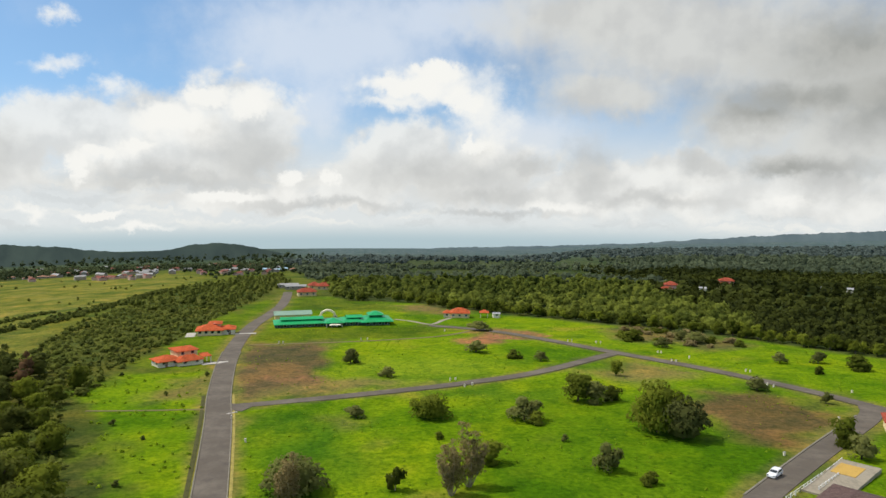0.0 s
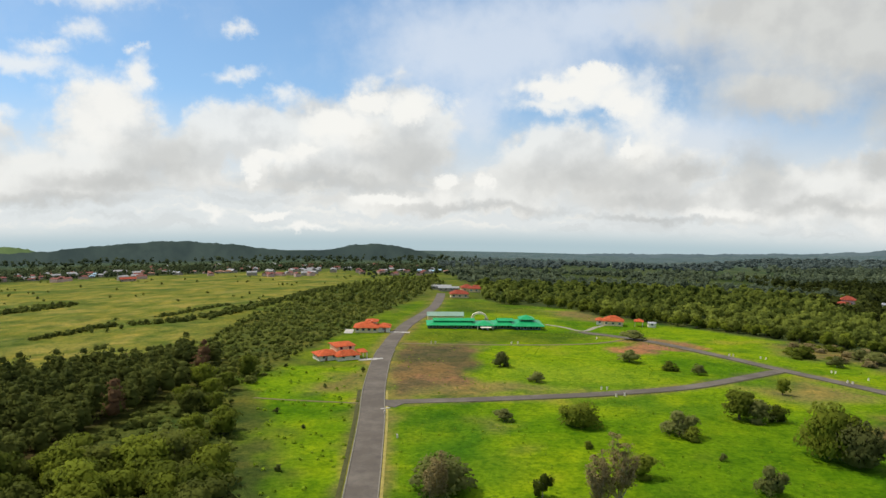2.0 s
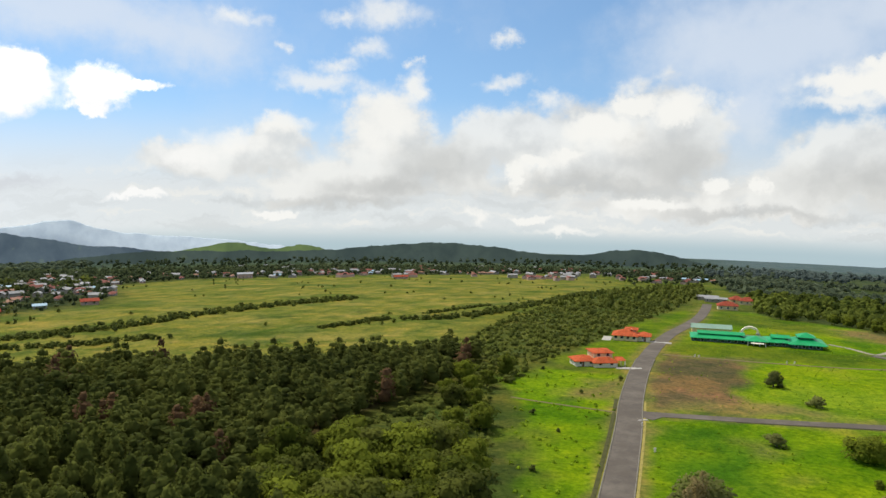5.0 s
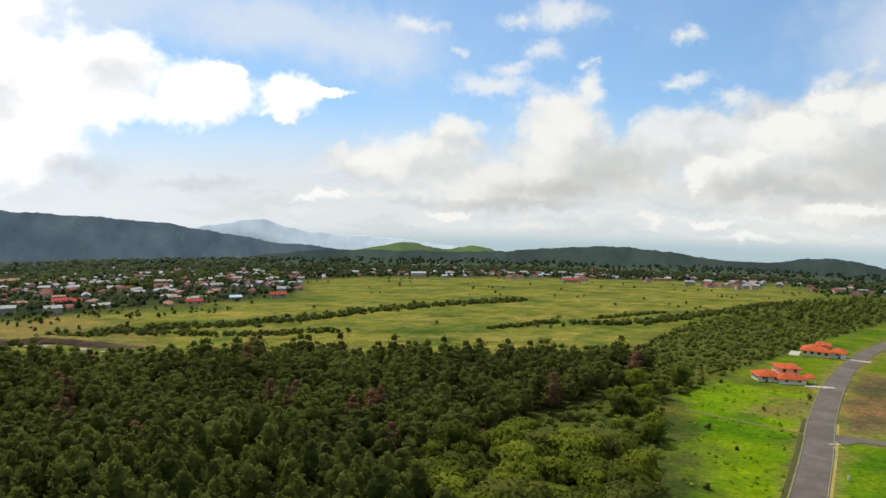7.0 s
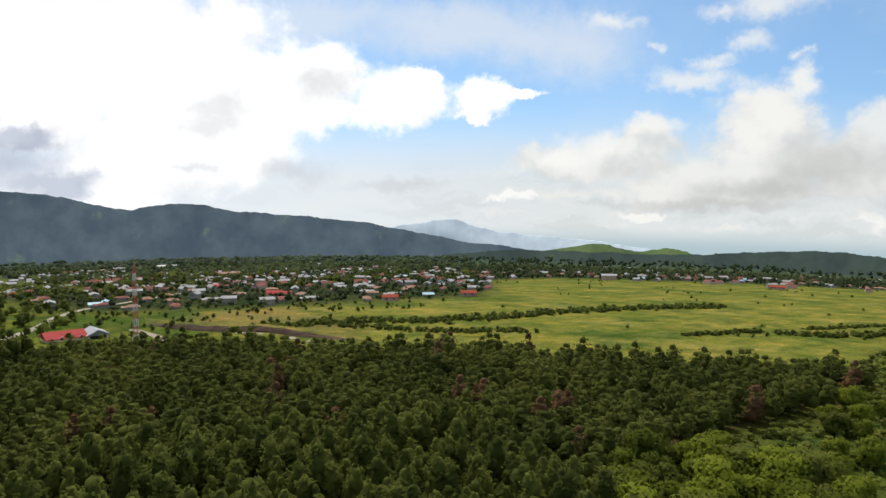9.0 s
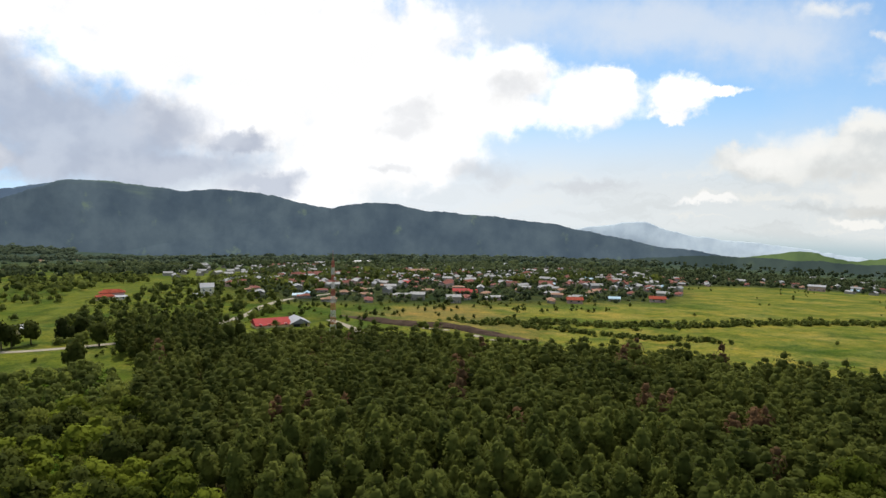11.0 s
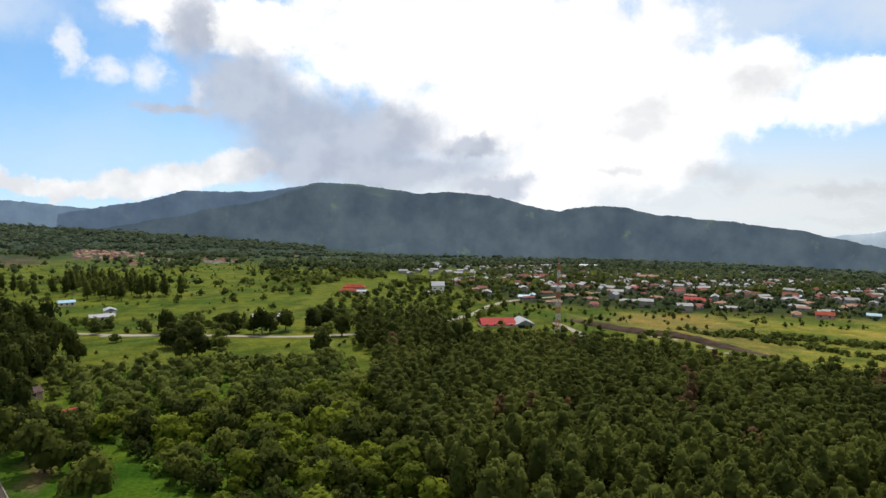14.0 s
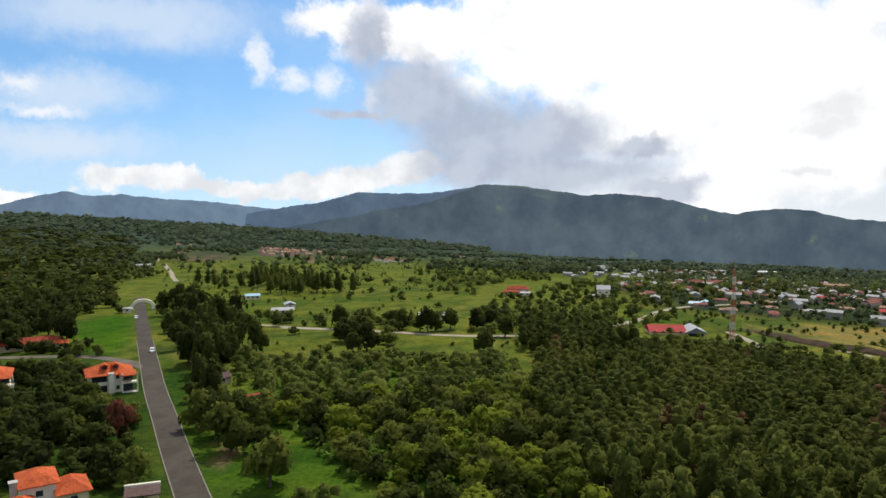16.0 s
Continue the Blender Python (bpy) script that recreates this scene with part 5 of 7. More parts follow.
for sel in (dd < 520, dd >= 520):
    thicket("dark_wood", dx[sel], dy[sel], BROAD_MID if dd[sel].max() < 530 else BROAD_FAR, dd[sel] * 0.0036, 67, M_SHADEWOODS, "dense dark wood beside the estate gate", "trees", 0.6, tone=0.45, tall=np.minimum(1, 1.9 / (dd[sel] * 0.0043)))

OPEN = [[(-770, -474), (-1107, -414), (-827, -282), (-1104, -236), (-594, -118), (-336, -70), (-320, -161), (-534, -330)],
        [(-262, -127), (-290, -92), (-240, -60), (-212, -100)], [(-275, -63), (-290, -17), (-241, -14), (-223, -49)],
        [(-372, 110), (-330, 62), (-420, 40), (-470, 100), (-400, 200), (-370, 240)]]
nx, ny = far_spread(56, 140, 235, 620, 0.0255, 70)
fine_x, fine_y = far_spread(56, 140, 620, 2100, 0.0135, 69)
nx, ny = np.concatenate([nx, fine_x]), np.concatenate([ny, fine_y])
nd, naz = np.hypot(nx, ny), np.degrees(np.arctan2(-nx, ny))
keep = (ripple(nx / nd * 260, naz * 4 + nd * 0.1, 60, 71) + 0.8 * ripple(nx, ny, 55, 72) > np.where(nd > 620, 0.05 + 0.55 * ripple(naz * 9, nd * 0.5, 90, 68), 0.12) - ((naz > 84) & (naz < 106) & (nd > 300) & (nd < 600)) * 0.4)
for poly in OPEN:
    keep &= (inside(poly, nx, ny) < 0) | (ripple(nx, ny, 40, 73) + ripple(nx, ny, 14, 74) > np.where(nd > 430, 0.55, 1.2))
for poly in ([(-1260, -580), (-1300, -520), (-1080, -380), (-1000, -270), (-960, -300), (-1010, -420), (-1060, -500)], [(-872, -519), (-1083, -599), (-1060, -530), (-904, -458), (-829, -469)], PINEWOOD, COPSE, NORTHLAWN, SOUTHLAWN, MEADOWS):
    keep &= inside(poly, nx, ny) < -2
ROADLINE = smooth_line(NORTH, 6.0)
LANELINE = np.concatenate([smooth_line(LANE, 5.0), smooth_line(TRACKPTS, 8.0)])
ahead = LANELINE / np.linalg.norm(LANELINE, axis=1)[:, None]
LANELINE = np.concatenate([LANELINE - ahead * k for k in (0, 6, 12)])     # and open on the side that looks down on them
keep &= np.min(np.hypot(nx[:, None] - LANELINE[None, :, 0], ny[:, None] - LANELINE[None, :, 1]), axis=1) > 5.5
keep &= np.min(np.hypot(nx[:, None] - ROADLINE[None, :, 0], ny[:, None] - ROADLINE[None, :, 1]), axis=1) > 8.5
keep &= ~((nd < 470) & (naz < 84) & (naz > 60)) & (np.hypot(nx + 314, ny - 33) > 24)
nx, ny, nd = nx[keep], ny[keep], nd[keep]
mid = nd < 520
thicket("woodland", nx[mid], ny[mid], BROAD_MID, 1.05, 75, M_WOODS, "loose dark green woodland among pastures", "trees", 0.5, tone=0.4 + 0.35 * ripple(nx, ny, 60, 76)[mid])
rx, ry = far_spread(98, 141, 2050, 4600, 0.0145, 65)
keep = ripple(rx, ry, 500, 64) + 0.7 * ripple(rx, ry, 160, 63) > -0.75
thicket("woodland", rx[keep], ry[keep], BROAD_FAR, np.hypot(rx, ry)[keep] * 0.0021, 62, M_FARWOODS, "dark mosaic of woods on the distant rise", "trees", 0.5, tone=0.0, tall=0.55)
sc = np.where(nd[~mid] < 620, nd[~mid] * 0.0027, nd[~mid] * 0.0019)
nx, ny, nd = nx[~mid], ny[~mid], nd[~mid]
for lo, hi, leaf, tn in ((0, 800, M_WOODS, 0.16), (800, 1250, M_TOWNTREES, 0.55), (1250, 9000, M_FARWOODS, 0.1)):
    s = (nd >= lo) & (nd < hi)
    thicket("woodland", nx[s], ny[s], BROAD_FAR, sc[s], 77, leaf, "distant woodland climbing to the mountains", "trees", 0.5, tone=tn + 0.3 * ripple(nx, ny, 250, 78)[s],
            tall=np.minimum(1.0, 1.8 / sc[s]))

# ---- single trees and bushes on the lots (place, width, height) ----
lone = [tree_proto("field_tree", "broad", 700 + i, 700, 0.20, M_BUSH if i % 2 else M_LEAF1, "dense rounded tree standing on the green lot", "tree", "trees on the lots") for i in range(6)]
bush = [tree_proto("bush", "broad", 720 + i, 380, 0.27, M_BUSH if i else M_LEAF1, "low dark green bush on the grass", "bush", "bushes on the lots") for i in range(3)]
TREES = [(-24.8, 125.0, 13.2, 8.1), (-2.6, 170.7, 11.2, 7.2), (8.9, 140.7, 7.8, 4.7), (19.0, 169.7, 7.9, 6.1), (34.3, 187.0, 9.8, 8.0), (38.5, 186.2, 8.0, 6.0), (43.0, 187.5, 5.9, 4.5),
         (47.2, 161.5, 13.5, 15.5), (51.5, 157.5, 12.5, 11.0), (30.9, 136.6, 5.5, 6.2), (50.8, 217.4, 4.4, 5.1), (-28.1, 231.3, 6.4, 5.3), (84.4, 154.8, 6.8, 7.1), (83.3, 146.4, 6.0, 5.5)]
BUSHES = [(21.3, 167.1, 5.2, 3.3), (-15.4, 212.2, 5.2, 3.2), (11.7, 252.1, 8.0, 4.6), (23.1, 241.8, 5.9, 3.3), (31.5, 237.7, 4.7, 3.6), (15.5, 301.7, 9.5, 4.5),
          (-0.3, 154.8, 2.4, 1.9), (25.8, 153.9, 1.7, 1.8), (-19.4, 170.3, 4.8, 3.2), (37.1, 130.7, 3.9, 2.8), (109.6, 242.6, 5.2, 4.0), (122.9, 244.6, 5.4, 4.5), (114.2, 226.0, 3.1, 3.1)]
BUSHES += [(85.7, 202.5, 6.0, 4.0), (97.9, 189.5, 2.9, 3.6), (71.8, 281.8, 9.6, 5.2), (78.7, 267.6, 6.3, 4.2), (94.9, 279.9, 8.9, 4.9), (130.7, 234.3, 9.3, 5.7), (91.5, 287.4, 6.8, 4.1)]
dome = [tree_proto("field_tree", "dome", 705 + i, 1700, 0.155, M_BUSH if i != 1 else M_LEAF1, "big dense round tree standing on the green lot", "tree", "trees on the lots") for i in range(3)]
for k, (x, y, w, h) in enumerate(TREES):
    plant(dome[k % 3] if w > 10 else lone[k % 6], x, y, w / (6.4 if w > 10 else 5.4), h / 4.8, sink=h * 0.07)
for k, (x, y, w, h) in enumerate(BUSHES):
    plant(bush[k % 3], x, y, w / 5.3, h / 4.8, sink=h * 0.09)
for k, (x, y, h) in enumerate(((1.8, 124.5, 10.0), (5.0, 128.4, 12.0), (-24.8, 119.5, 8.5))):
    tr = bare_tree(31 + k, h, M_GREYLEAF)
    tr.location = (x, y, float(land(x, y)))
dry_bush = tree_proto("bush", "broad", 731, 300, 0.24, M_GREYLEAF, "low brown dry bush on bare ground", "bush", "dry bushes beyond the road")
gx, gy = spread(DRYSTRIP, 8.0, 141)
for x, y in zip(gx, gy):
    w = pick.uniform(0.55, 1.15)
    plant(dry_bush if pick.random() < 0.6 else bush[0], float(x), float(y), w, w * 0.55, sink=0.3)
young = tree_proto("young_tree", "broad", 760, 260, 0.3, M_LEAF1, "young tree with a slim white trunk", "tree", bark=M_PALEBARK)
plant(young, -7.7, 126.3, 0.62, 0.95)

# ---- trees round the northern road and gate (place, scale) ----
street = [tree_proto("roadside_tree", "broad", 740 + i, 420, 0.31, M_SHADELEAF if i < 3 else M_DARKLEAF, "full dark green tree beside the road", "tree", "trees along the northern road") for i in range(5)]
NR = [(-166, -121), (-163, -126), (-137, -97), (-147, -101), (-151, -100), (-152, -113), (-135, -105), (-161, -88), (-128, -57), (-176, -139), (-148, -124), (-142, -108), (-166, -126), (-154, -108), (-142, -124), (-123, -107), (-145, -104), (-172, -97), (-157, -88), (-167, -88), (-137, -62), (-148, -68), (-158, -80),
      (-216, -124), (-194, -107), (-130, -96), (-122, -90), (-184, -150), (-196, -148), (-190, -160), (-205, -158), (-135, -115), (-128, -118), (-160, -116)]
NL = [(-215, -121), (-220, -116), (-225, -115), (-200, -109), (-228, -126), (-207, -110), (-214, -112), (-240, -130), (-250, -134), (-232, -120), (-289, -168), (-277, -163), (-262, -152), (-267, -221), (-229, -199), (-254, -198), (-326, -190), (-259, -148), (-327, -181), (-237, -124), (-290, -151), (-238, -118), (-248, -136), (-262, -140), (-275, -150), (-285, -160), (-300, -172),
      (-315, -180), (-335, -190), (-280, -140), (-268, -132), (-255, -128), (-300, -158), (-240, -185), (-262, -210), (-345, -196), (-310, -164), (-222, -112), (-232, -108)]
for k, (x, y) in enumerate([(-326.5, -199.0), (-273.0, -164.1), (-236.4, -138.8), (-209.8, -120.1), (-188.0, -104.6), (-166.5, -89.7), (-146.5, -76.5), (-260.1, -149.4), (-218.3, -121.6)]):     # tall trees that crowd the edge of the road
    s = pick.uniform(1.1, 1.6)
    plant(street[k % 3], x, y, s, s * pick.uniform(1.3, 1.8))
for k, (x, y) in enumerate([(-144.3, -100.7), (-134.6, -90.8), (-123.4, -84.8), (-116.3, -76.8), (-160.5, -114.6), (-129.9, -94.8), (-116.6, -83.0), (-158.8, -109.9)]):     # garden trees that reach the kerb
    s = pick.uniform(0.7, 1.15)
    plant(street[k % 5], x, y, s, s * pick.uniform(1.0, 1.4))
for k, (x, y) in enumerate(NR):
    s = pick.uniform(0.85, 1.35)
    plant(street[k % 5], x + pick.uniform(-2, 2), y + pick.uniform(-2, 2), s, s * pick.uniform(0.95, 1.25))
for k, (x, y) in enumerate(NL):
    s = pick.uniform(1.3, 1.9)
    plant(street[k % 3], x, y, s, s * pick.uniform(1.3, 1.9))
for x, y, s in ((-137, -69.5, 1.75), (-120.5, -54, 1.6), (-150, -83, 1.5), (-143, -76, 1.4)):
    plant(street[3], x, y, s, s * 1.25)
red = tree_proto("flowering_tree", "broad", 780, 420, 0.28, M_REDLEAF, "tree covered with red blossom", "tree")
plant(red, -138, -95, 1.05, 2.0)
for k, (x, y) in enumerate([(-260.6, -86.9), (-269.8, -84.6), (-283.6, -85.6), (-284.3, -75.8), (-300.1, -75.3), (-293.3, -63.3), (-302.4, -55.9), (-251.2, -34.9), (-297.8, -101.6), (-241.2, -77.6), (-246.7, -74.5), (-281, -135), (-265, -90), (-275, -92), (-298, -76), (-296, -67), (-303, -80), (-313, -41), (-290, -32), (-306, -46), (-301, -20), (-287, -7), (-297, -61), (-247, -34)]):
    s = pick.uniform(1.2, 1.75)
    plant(street[k % 3], x, y, s, s * pick.uniform(1.0, 1.4))
rowpine = tree_proto("pine_tree", "pine", 790, 200, 0.5, M_PINE1, "slender dark pine in the pasture", "pine", "pines of the pasture")
for k, (x, y) in enumerate([(-511, -283), (-498, -263), (-479, -245), (-482, -227), (-456, -202), (-450, -192), (-452, -184), (-462, -173), (-470, -168), (-479, -164), (-458, -147), (-446, -178), (-505, -272), (-488, -238), (-466, -186), (-470, -178), (-458, -192), (-474, -190), (-482, -176), (-464, -206), (-476, -200), (-468, -160), (-486, -168)]):
    plant(rowpine, x, y, pick.uniform(1.1, 1.5), pick.uniform(1.2, 1.7))
rx, ry = spread([(-498, -237), (-452, -168), (-500, -176), (-556, -211), (-604, -282), (-550, -262)], 12.0, 130, lambda x, y: ripple(x, y, 30, 131) > -0.6)
for x, y in zip(rx.tolist(), ry.tolist()):
    plant(rowpine, x, y, pick.uniform(1.0, 1.5), pick.uniform(1.2, 1.8))
def off_side_road(x, y):
    """True for places that neither stand on the side road nor hide it from above."""
    c = smooth_line(SIDEROAD, 3.0)
    c = np.concatenate([c * k for k in (1.0, 0.97, 0.94, 0.91)])
    return np.min(np.hypot(x[:, None] - c[None, :, 0], y[:, None] - c[None, :, 1]), axis=1) > 5.0


GARDENS = [(-98, -92), (-125, -100), (-150, -112), (-200, -150), (-230, -185), (-200, -196), (-150, -156), (-105, -120)]
gx, gy = spread(GARDENS, 4.3, 82, lambda x, y: (ripple(x, y, 22, 83) + 0.4 * ripple(x, y, 8, 81) > -0.25) & off_side_road(x, y) & (np.hypot(x + 176, y + 127) > 11) & (np.hypot(x + 171, y + 153) > 11) & (np.hypot(x + 102, y + 91) > 11))
# cloud shade over the gardens comes from the darker leaf colour
thicket("garden_trees", gx, gy, BROAD_MID, 1.1, 84, M_SHADEWOODS, "dark garden trees and shrubs round the villas", "trees", 0.4, tone=0.0)
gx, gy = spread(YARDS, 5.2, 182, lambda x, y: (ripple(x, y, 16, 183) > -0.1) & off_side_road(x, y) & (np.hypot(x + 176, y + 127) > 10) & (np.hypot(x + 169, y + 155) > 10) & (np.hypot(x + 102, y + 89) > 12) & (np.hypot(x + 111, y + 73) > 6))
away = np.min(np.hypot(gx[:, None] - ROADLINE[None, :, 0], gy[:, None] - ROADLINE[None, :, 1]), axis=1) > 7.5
thicket("garden_trees", gx[away], gy[away], BROAD_MID, 0.85, 184, M_SHADEWOODS, "dark shrubs and trees in the villa gardens", "trees", 0.4, tone=0.15)
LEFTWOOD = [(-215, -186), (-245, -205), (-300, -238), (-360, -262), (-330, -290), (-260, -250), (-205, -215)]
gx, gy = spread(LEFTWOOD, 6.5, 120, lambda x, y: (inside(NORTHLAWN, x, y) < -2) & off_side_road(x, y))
thicket("dark_wood", gx, gy, BROAD_MID, 1.45, 121, M_SHADEWOODS, "dense dark trees behind the gate lawn", "trees", 0.4, tone=0.05, tall=1.25)
VERGES = [(-112, -48), (-160, -84), (-212, -118), (-240, -118), (-222, -102), (-172, -80), (-137, -50), (-118, -34), (-100, -38)]
gx, gy = spread(VERGES, 5.6, 85, lambda x, y: (ripple(x, y, 20, 86) > -0.3) & (inside(GLADE, x, y) < 0))
thicket("roadside_shrubs", gx, gy, BROAD_MID, 0.8, 87, M_WOODS, "green shrubs between the road and the copse", "shrubs", 0.4, tone=0.35)
TUFTS = [leaf_cloud(np.random.RandomState(880 + i), [(0, 0, 0.25), (0.4, 0.2, 0.15)], [0.55, 0.4], 9, 0.32, 0.3, 0.6) for i in range(4)]
gx, gy = spread(LOTS, 3.3, 88, lambda x, y: (np.hypot(x, y) > 95) & (ripple(x, y, 30, 89) + ripple(x, y, 8, 90) > 0.35))
clear = np.ones(len(gx), bool)
for pts in (MAIN, SIDE, CROSS, CORNER):
    c = smooth_line(pts, 3.0)
    clear &= np.min(np.hypot(gx[:, None] - c[None, :, 0], gy[:, None] - c[None, :, 1]), axis=1) > 5.0
gx, gy = gx[clear], gy[clear]
thicket("weeds", gx, gy, TUFTS, 0.42, 91, M_WEED, "tufts of coarse green weeds on the lots", "weeds", 0.05)
gx, gy = spread(VERGE, 3.4, 92, lambda x, y: (np.hypot(x, y) > 95) & (ripple(x, y, 16, 93) > 0.1))
thicket("weeds", gx, gy, TUFTS, 0.75, 94, M_WEED, "tall green weeds beside the road", "weeds", 0.05)
gx, gy = spread(VERGE, 11, 95, lambda x, y: (np.hypot(x, y) > 95) & (ripple(x, y, 16, 96) > 0.5))
thicket("low_shrubs", gx, gy, BROAD_LO, 0.35, 97, M_WOODS, "low dark shrubs in the rough grass", "shrubs", 0.2)
gx, gy = spread([(-257, -24), (-300, -26), (-298, 2), (-272, 14), (-246, 16), (-240, -5)], 4.4, 80)
thicket("pine_grove", gx, gy, PINES_MID, 1.2, 81, M_PINE, "tall dark pine grove by the lane", "pines", tone=0.1)

ROUGH = [(-330, 160), (-300, 96), (-268, 62), (-300, 44), (-345, 20), (-420, 40), (-400, 102), (-390, 215), (-345, 200)]
gx, gy = spread(ROUGH, 7.5, 110, lambda x, y: ripple(x, y, 45, 111) + 0.8 * ripple(x, y, 14, 112) > 0.25)
thicket("pasture_bushes", gx, gy, BROAD_LO, np.clip(0.5 + 0.3 * ripple(gx, gy, 20, 113), 0.3, 0.95), 114, M_WOODS, "dark bushes scattered over the rough meadow", "bushes", 0.3, tone=0.15)
for k, poly in enumerate(OPEN):
    gx, gy = spread(poly, 8, 98 + k, lambda x, y: ripple(x, y, 60, 99) + 0.9 * ripple(x, y, 17, 100) > 0.45)
    if len(gx):
        thicket("pasture_bushes", gx, gy, BROAD_LO, np.clip(0.42 + 0.3 * ripple(gx, gy, 25, 102), 0.2, 0.9), 101 + k, M_WOODS, "small bushes scattered over rough pasture", "bushes", 0.3)

# ======== buildings ========
def part(name, bm, material, parent, label=""):
    """Links a bmesh as one mesh object under a thing or a part."""
    me = bpy.data.meshes.new(name)
    bmesh.ops.recalc_face_normals(bm, faces=bm.faces)
    bm.to_mesh(me)
    bm.free()
    me.materials.append(material)
    ob = new(name, me)
    ob.parent = parent
    return tagged(ob, label) if label else ob


def box(bm, x0, y0, z0, x1, y1, z1):
    v = [bm.verts.new((x, y, z)) for z in (z0, z1) for x, y in ((x0, y0), (x1, y0), (x1, y1), (x0, y1))]
    for f in ((3, 2, 1, 0), (4, 5, 6, 7), (0, 1, 5, 4), (1, 2, 6, 5), (2, 3, 7, 6), (3, 0, 4, 7)):
        bm.faces.new([v[i] for i in f])
    return bm


def boxes(*items):
    bm = bmesh.new()
    for it in items:
        box(bm, *it)
    return bm


def roof_shape(x0, y0, x1, y1, z, rise, over=0.6, kind="hip", thick=0.16):
    """Hipped, gabled or lean-to roof with eaves that stand out, and a real thickness."""
    bm = bmesh.new()
    x0, y0, x1, y1 = x0 - over, y0 - over, x1 + over, y1 + over
    w, d = x1 - x0, y1 - y0
    if kind == "shed":
        top = [(x0, y0, z), (x1, y0, z), (x1, y1, z + rise), (x0, y1, z + rise)]
        faces = [(0, 1, 2, 3)]
    else:
        k = (min(w, d) / 2 if kind == "hip" else 0.0)
        if w >= d:
            r = [(x0 + k, (y0 + y1) / 2, z + rise), (x1 - k, (y0 + y1) / 2, z + rise)]
            faces = [(0, 1, 5, 4), (2, 3, 4, 5), (1, 2, 5), (3, 0, 4)]
        else:
            r = [((x0 + x1) / 2, y0 + k, z + rise), ((x0 + x1) / 2, y1 - k, z + rise)]
            faces = [(1, 2, 5, 4), (3, 0, 4, 5), (0, 1, 4), (2, 3, 5)]
        top = [(x0, y0, z), (x1, y0, z), (x1, y1, z), (x0, y1, z)] + r
        if abs(w - d) < 0.02 and kind == "hip":
            top = top[:4] + [((x0 + x1) / 2, (y0 + y1) / 2, z + rise)]
            faces = [(0, 1, 4), (1, 2, 4), (2, 3, 4), (3, 0, 4)]
    n = len(top)
    v = [bm.verts.new(p) for p in top] + [bm.verts.new((p[0], p[1], p[2] - thick)) for p in top]
    for f in faces:
        bm.faces.new([v[i] for i in f])
        bm.faces.new([v[i + n] for i in reversed(f)])
    for a, b in ((0, 1), (1, 2), (2, 3), (3, 0)):
        bm.faces.new([v[a], v[a + n], v[b + n], v[b]])
    return bm


def gable_wall(x0, y0, x1, y1, h, rise, kind):
    """A hollow-looking wall body; with a gable or lean-to it rises to the roof."""
    bm = boxes((x0, y0, -1.2, x1, y1, h))
    if kind == "gable":
        if x1 - x0 >= y1 - y0:
            m = (y0 + y1) / 2
            for a in (x0 + 0.02, x1 - 0.02):
                bm.faces.new([bm.verts.new(p) for p in ((a, y0, h), (a, y1, h), (a, m, h + rise * 0.85))])
        else:
            m = (x0 + x1) / 2
            for a in (y0 + 0.02, y1 - 0.02):
                bm.faces.new([bm.verts.new(p) for p in ((x0, a, h), (x1, a, h), (m, a, h + rise * 0.85))])
    return bm


def opening(parent, side, u, at, z0, w, h, kind="window"):
    """A framed window or door set into a wall; side is one of s, n, e, w."""
    def flat(a0, a1, b0, b1, out0, out1):
        if side in "sn":
            sg = -1 if side == "s" else 1
            ys = sorted((at + sg * out0, at + sg * out1))
            return (a0, ys[0], b0, a1, ys[1], b1)
        sg = -1 if side == "w" else 1
        xs = sorted((at + sg * out0, at + sg * out1))
        return (xs[0], a0, b0, xs[1], a1, b1)
    t = 0.09
    fr = part(kind, boxes(flat(u - w / 2, u + w / 2, z0, z0 + t, -0.05, 0.07), flat(u - w / 2, u + w / 2, z0 + h - t, z0 + h, -0.05, 0.07),
                          flat(u - w / 2, u - w / 2 + t, z0 + t, z0 + h - t, -0.05, 0.07), flat(u + w / 2 - t, u + w / 2, z0 + t, z0 + h - t, -0.05, 0.07)), M_FRAME, parent)
    part("pane" if kind == "window" else "door_leaf", boxes(flat(u - w / 2 + t, u + w / 2 - t, z0 + t, z0 + h - t, -0.05, 0.025)), M_GLASS if kind == "window" else M_WOOD, fr)


def block(parent, x0, y0, x1, y1, h, rise, wall, roof, kind="hip", over=0.6, sides="sew", base=0.0, gap=3.0, storeys=1):
    """One wing of a house: walls, roof and evenly set windows."""
    part("wall", gable_wall(x0, y0, x1, y1, h, rise, kind), wall, parent)
    part("roof", roof_shape(x0, y0, x1, y1, h, rise, over, kind), roof, parent)
    for st in range(storeys):
        z = base + 0.95 + st * 2.8
        for s in sides:
            lo, hi, at = {"s": (x0, x1, y0), "n": (x0, x1, y1), "e": (y0, y1, x1), "w": (y0, y1, x0)}[s]
            n = max(1, int((hi - lo) / gap))
            for i in range(n):
                opening(parent, s, lo + (hi - lo) * (i + 0.5) / n, at, z, 1.25, 1.15)


def bearing(x, y):
    return math.degrees(math.atan2(-x, y))


def thing(name, x, y, turn, label, category, group="", dz=0.0):
    ob = new(name)
    ob.matrix_basis = pose(x, y, float(land(x, y)) + dz, 0, 0, turn)
    return tagged(ob, label, category, group)


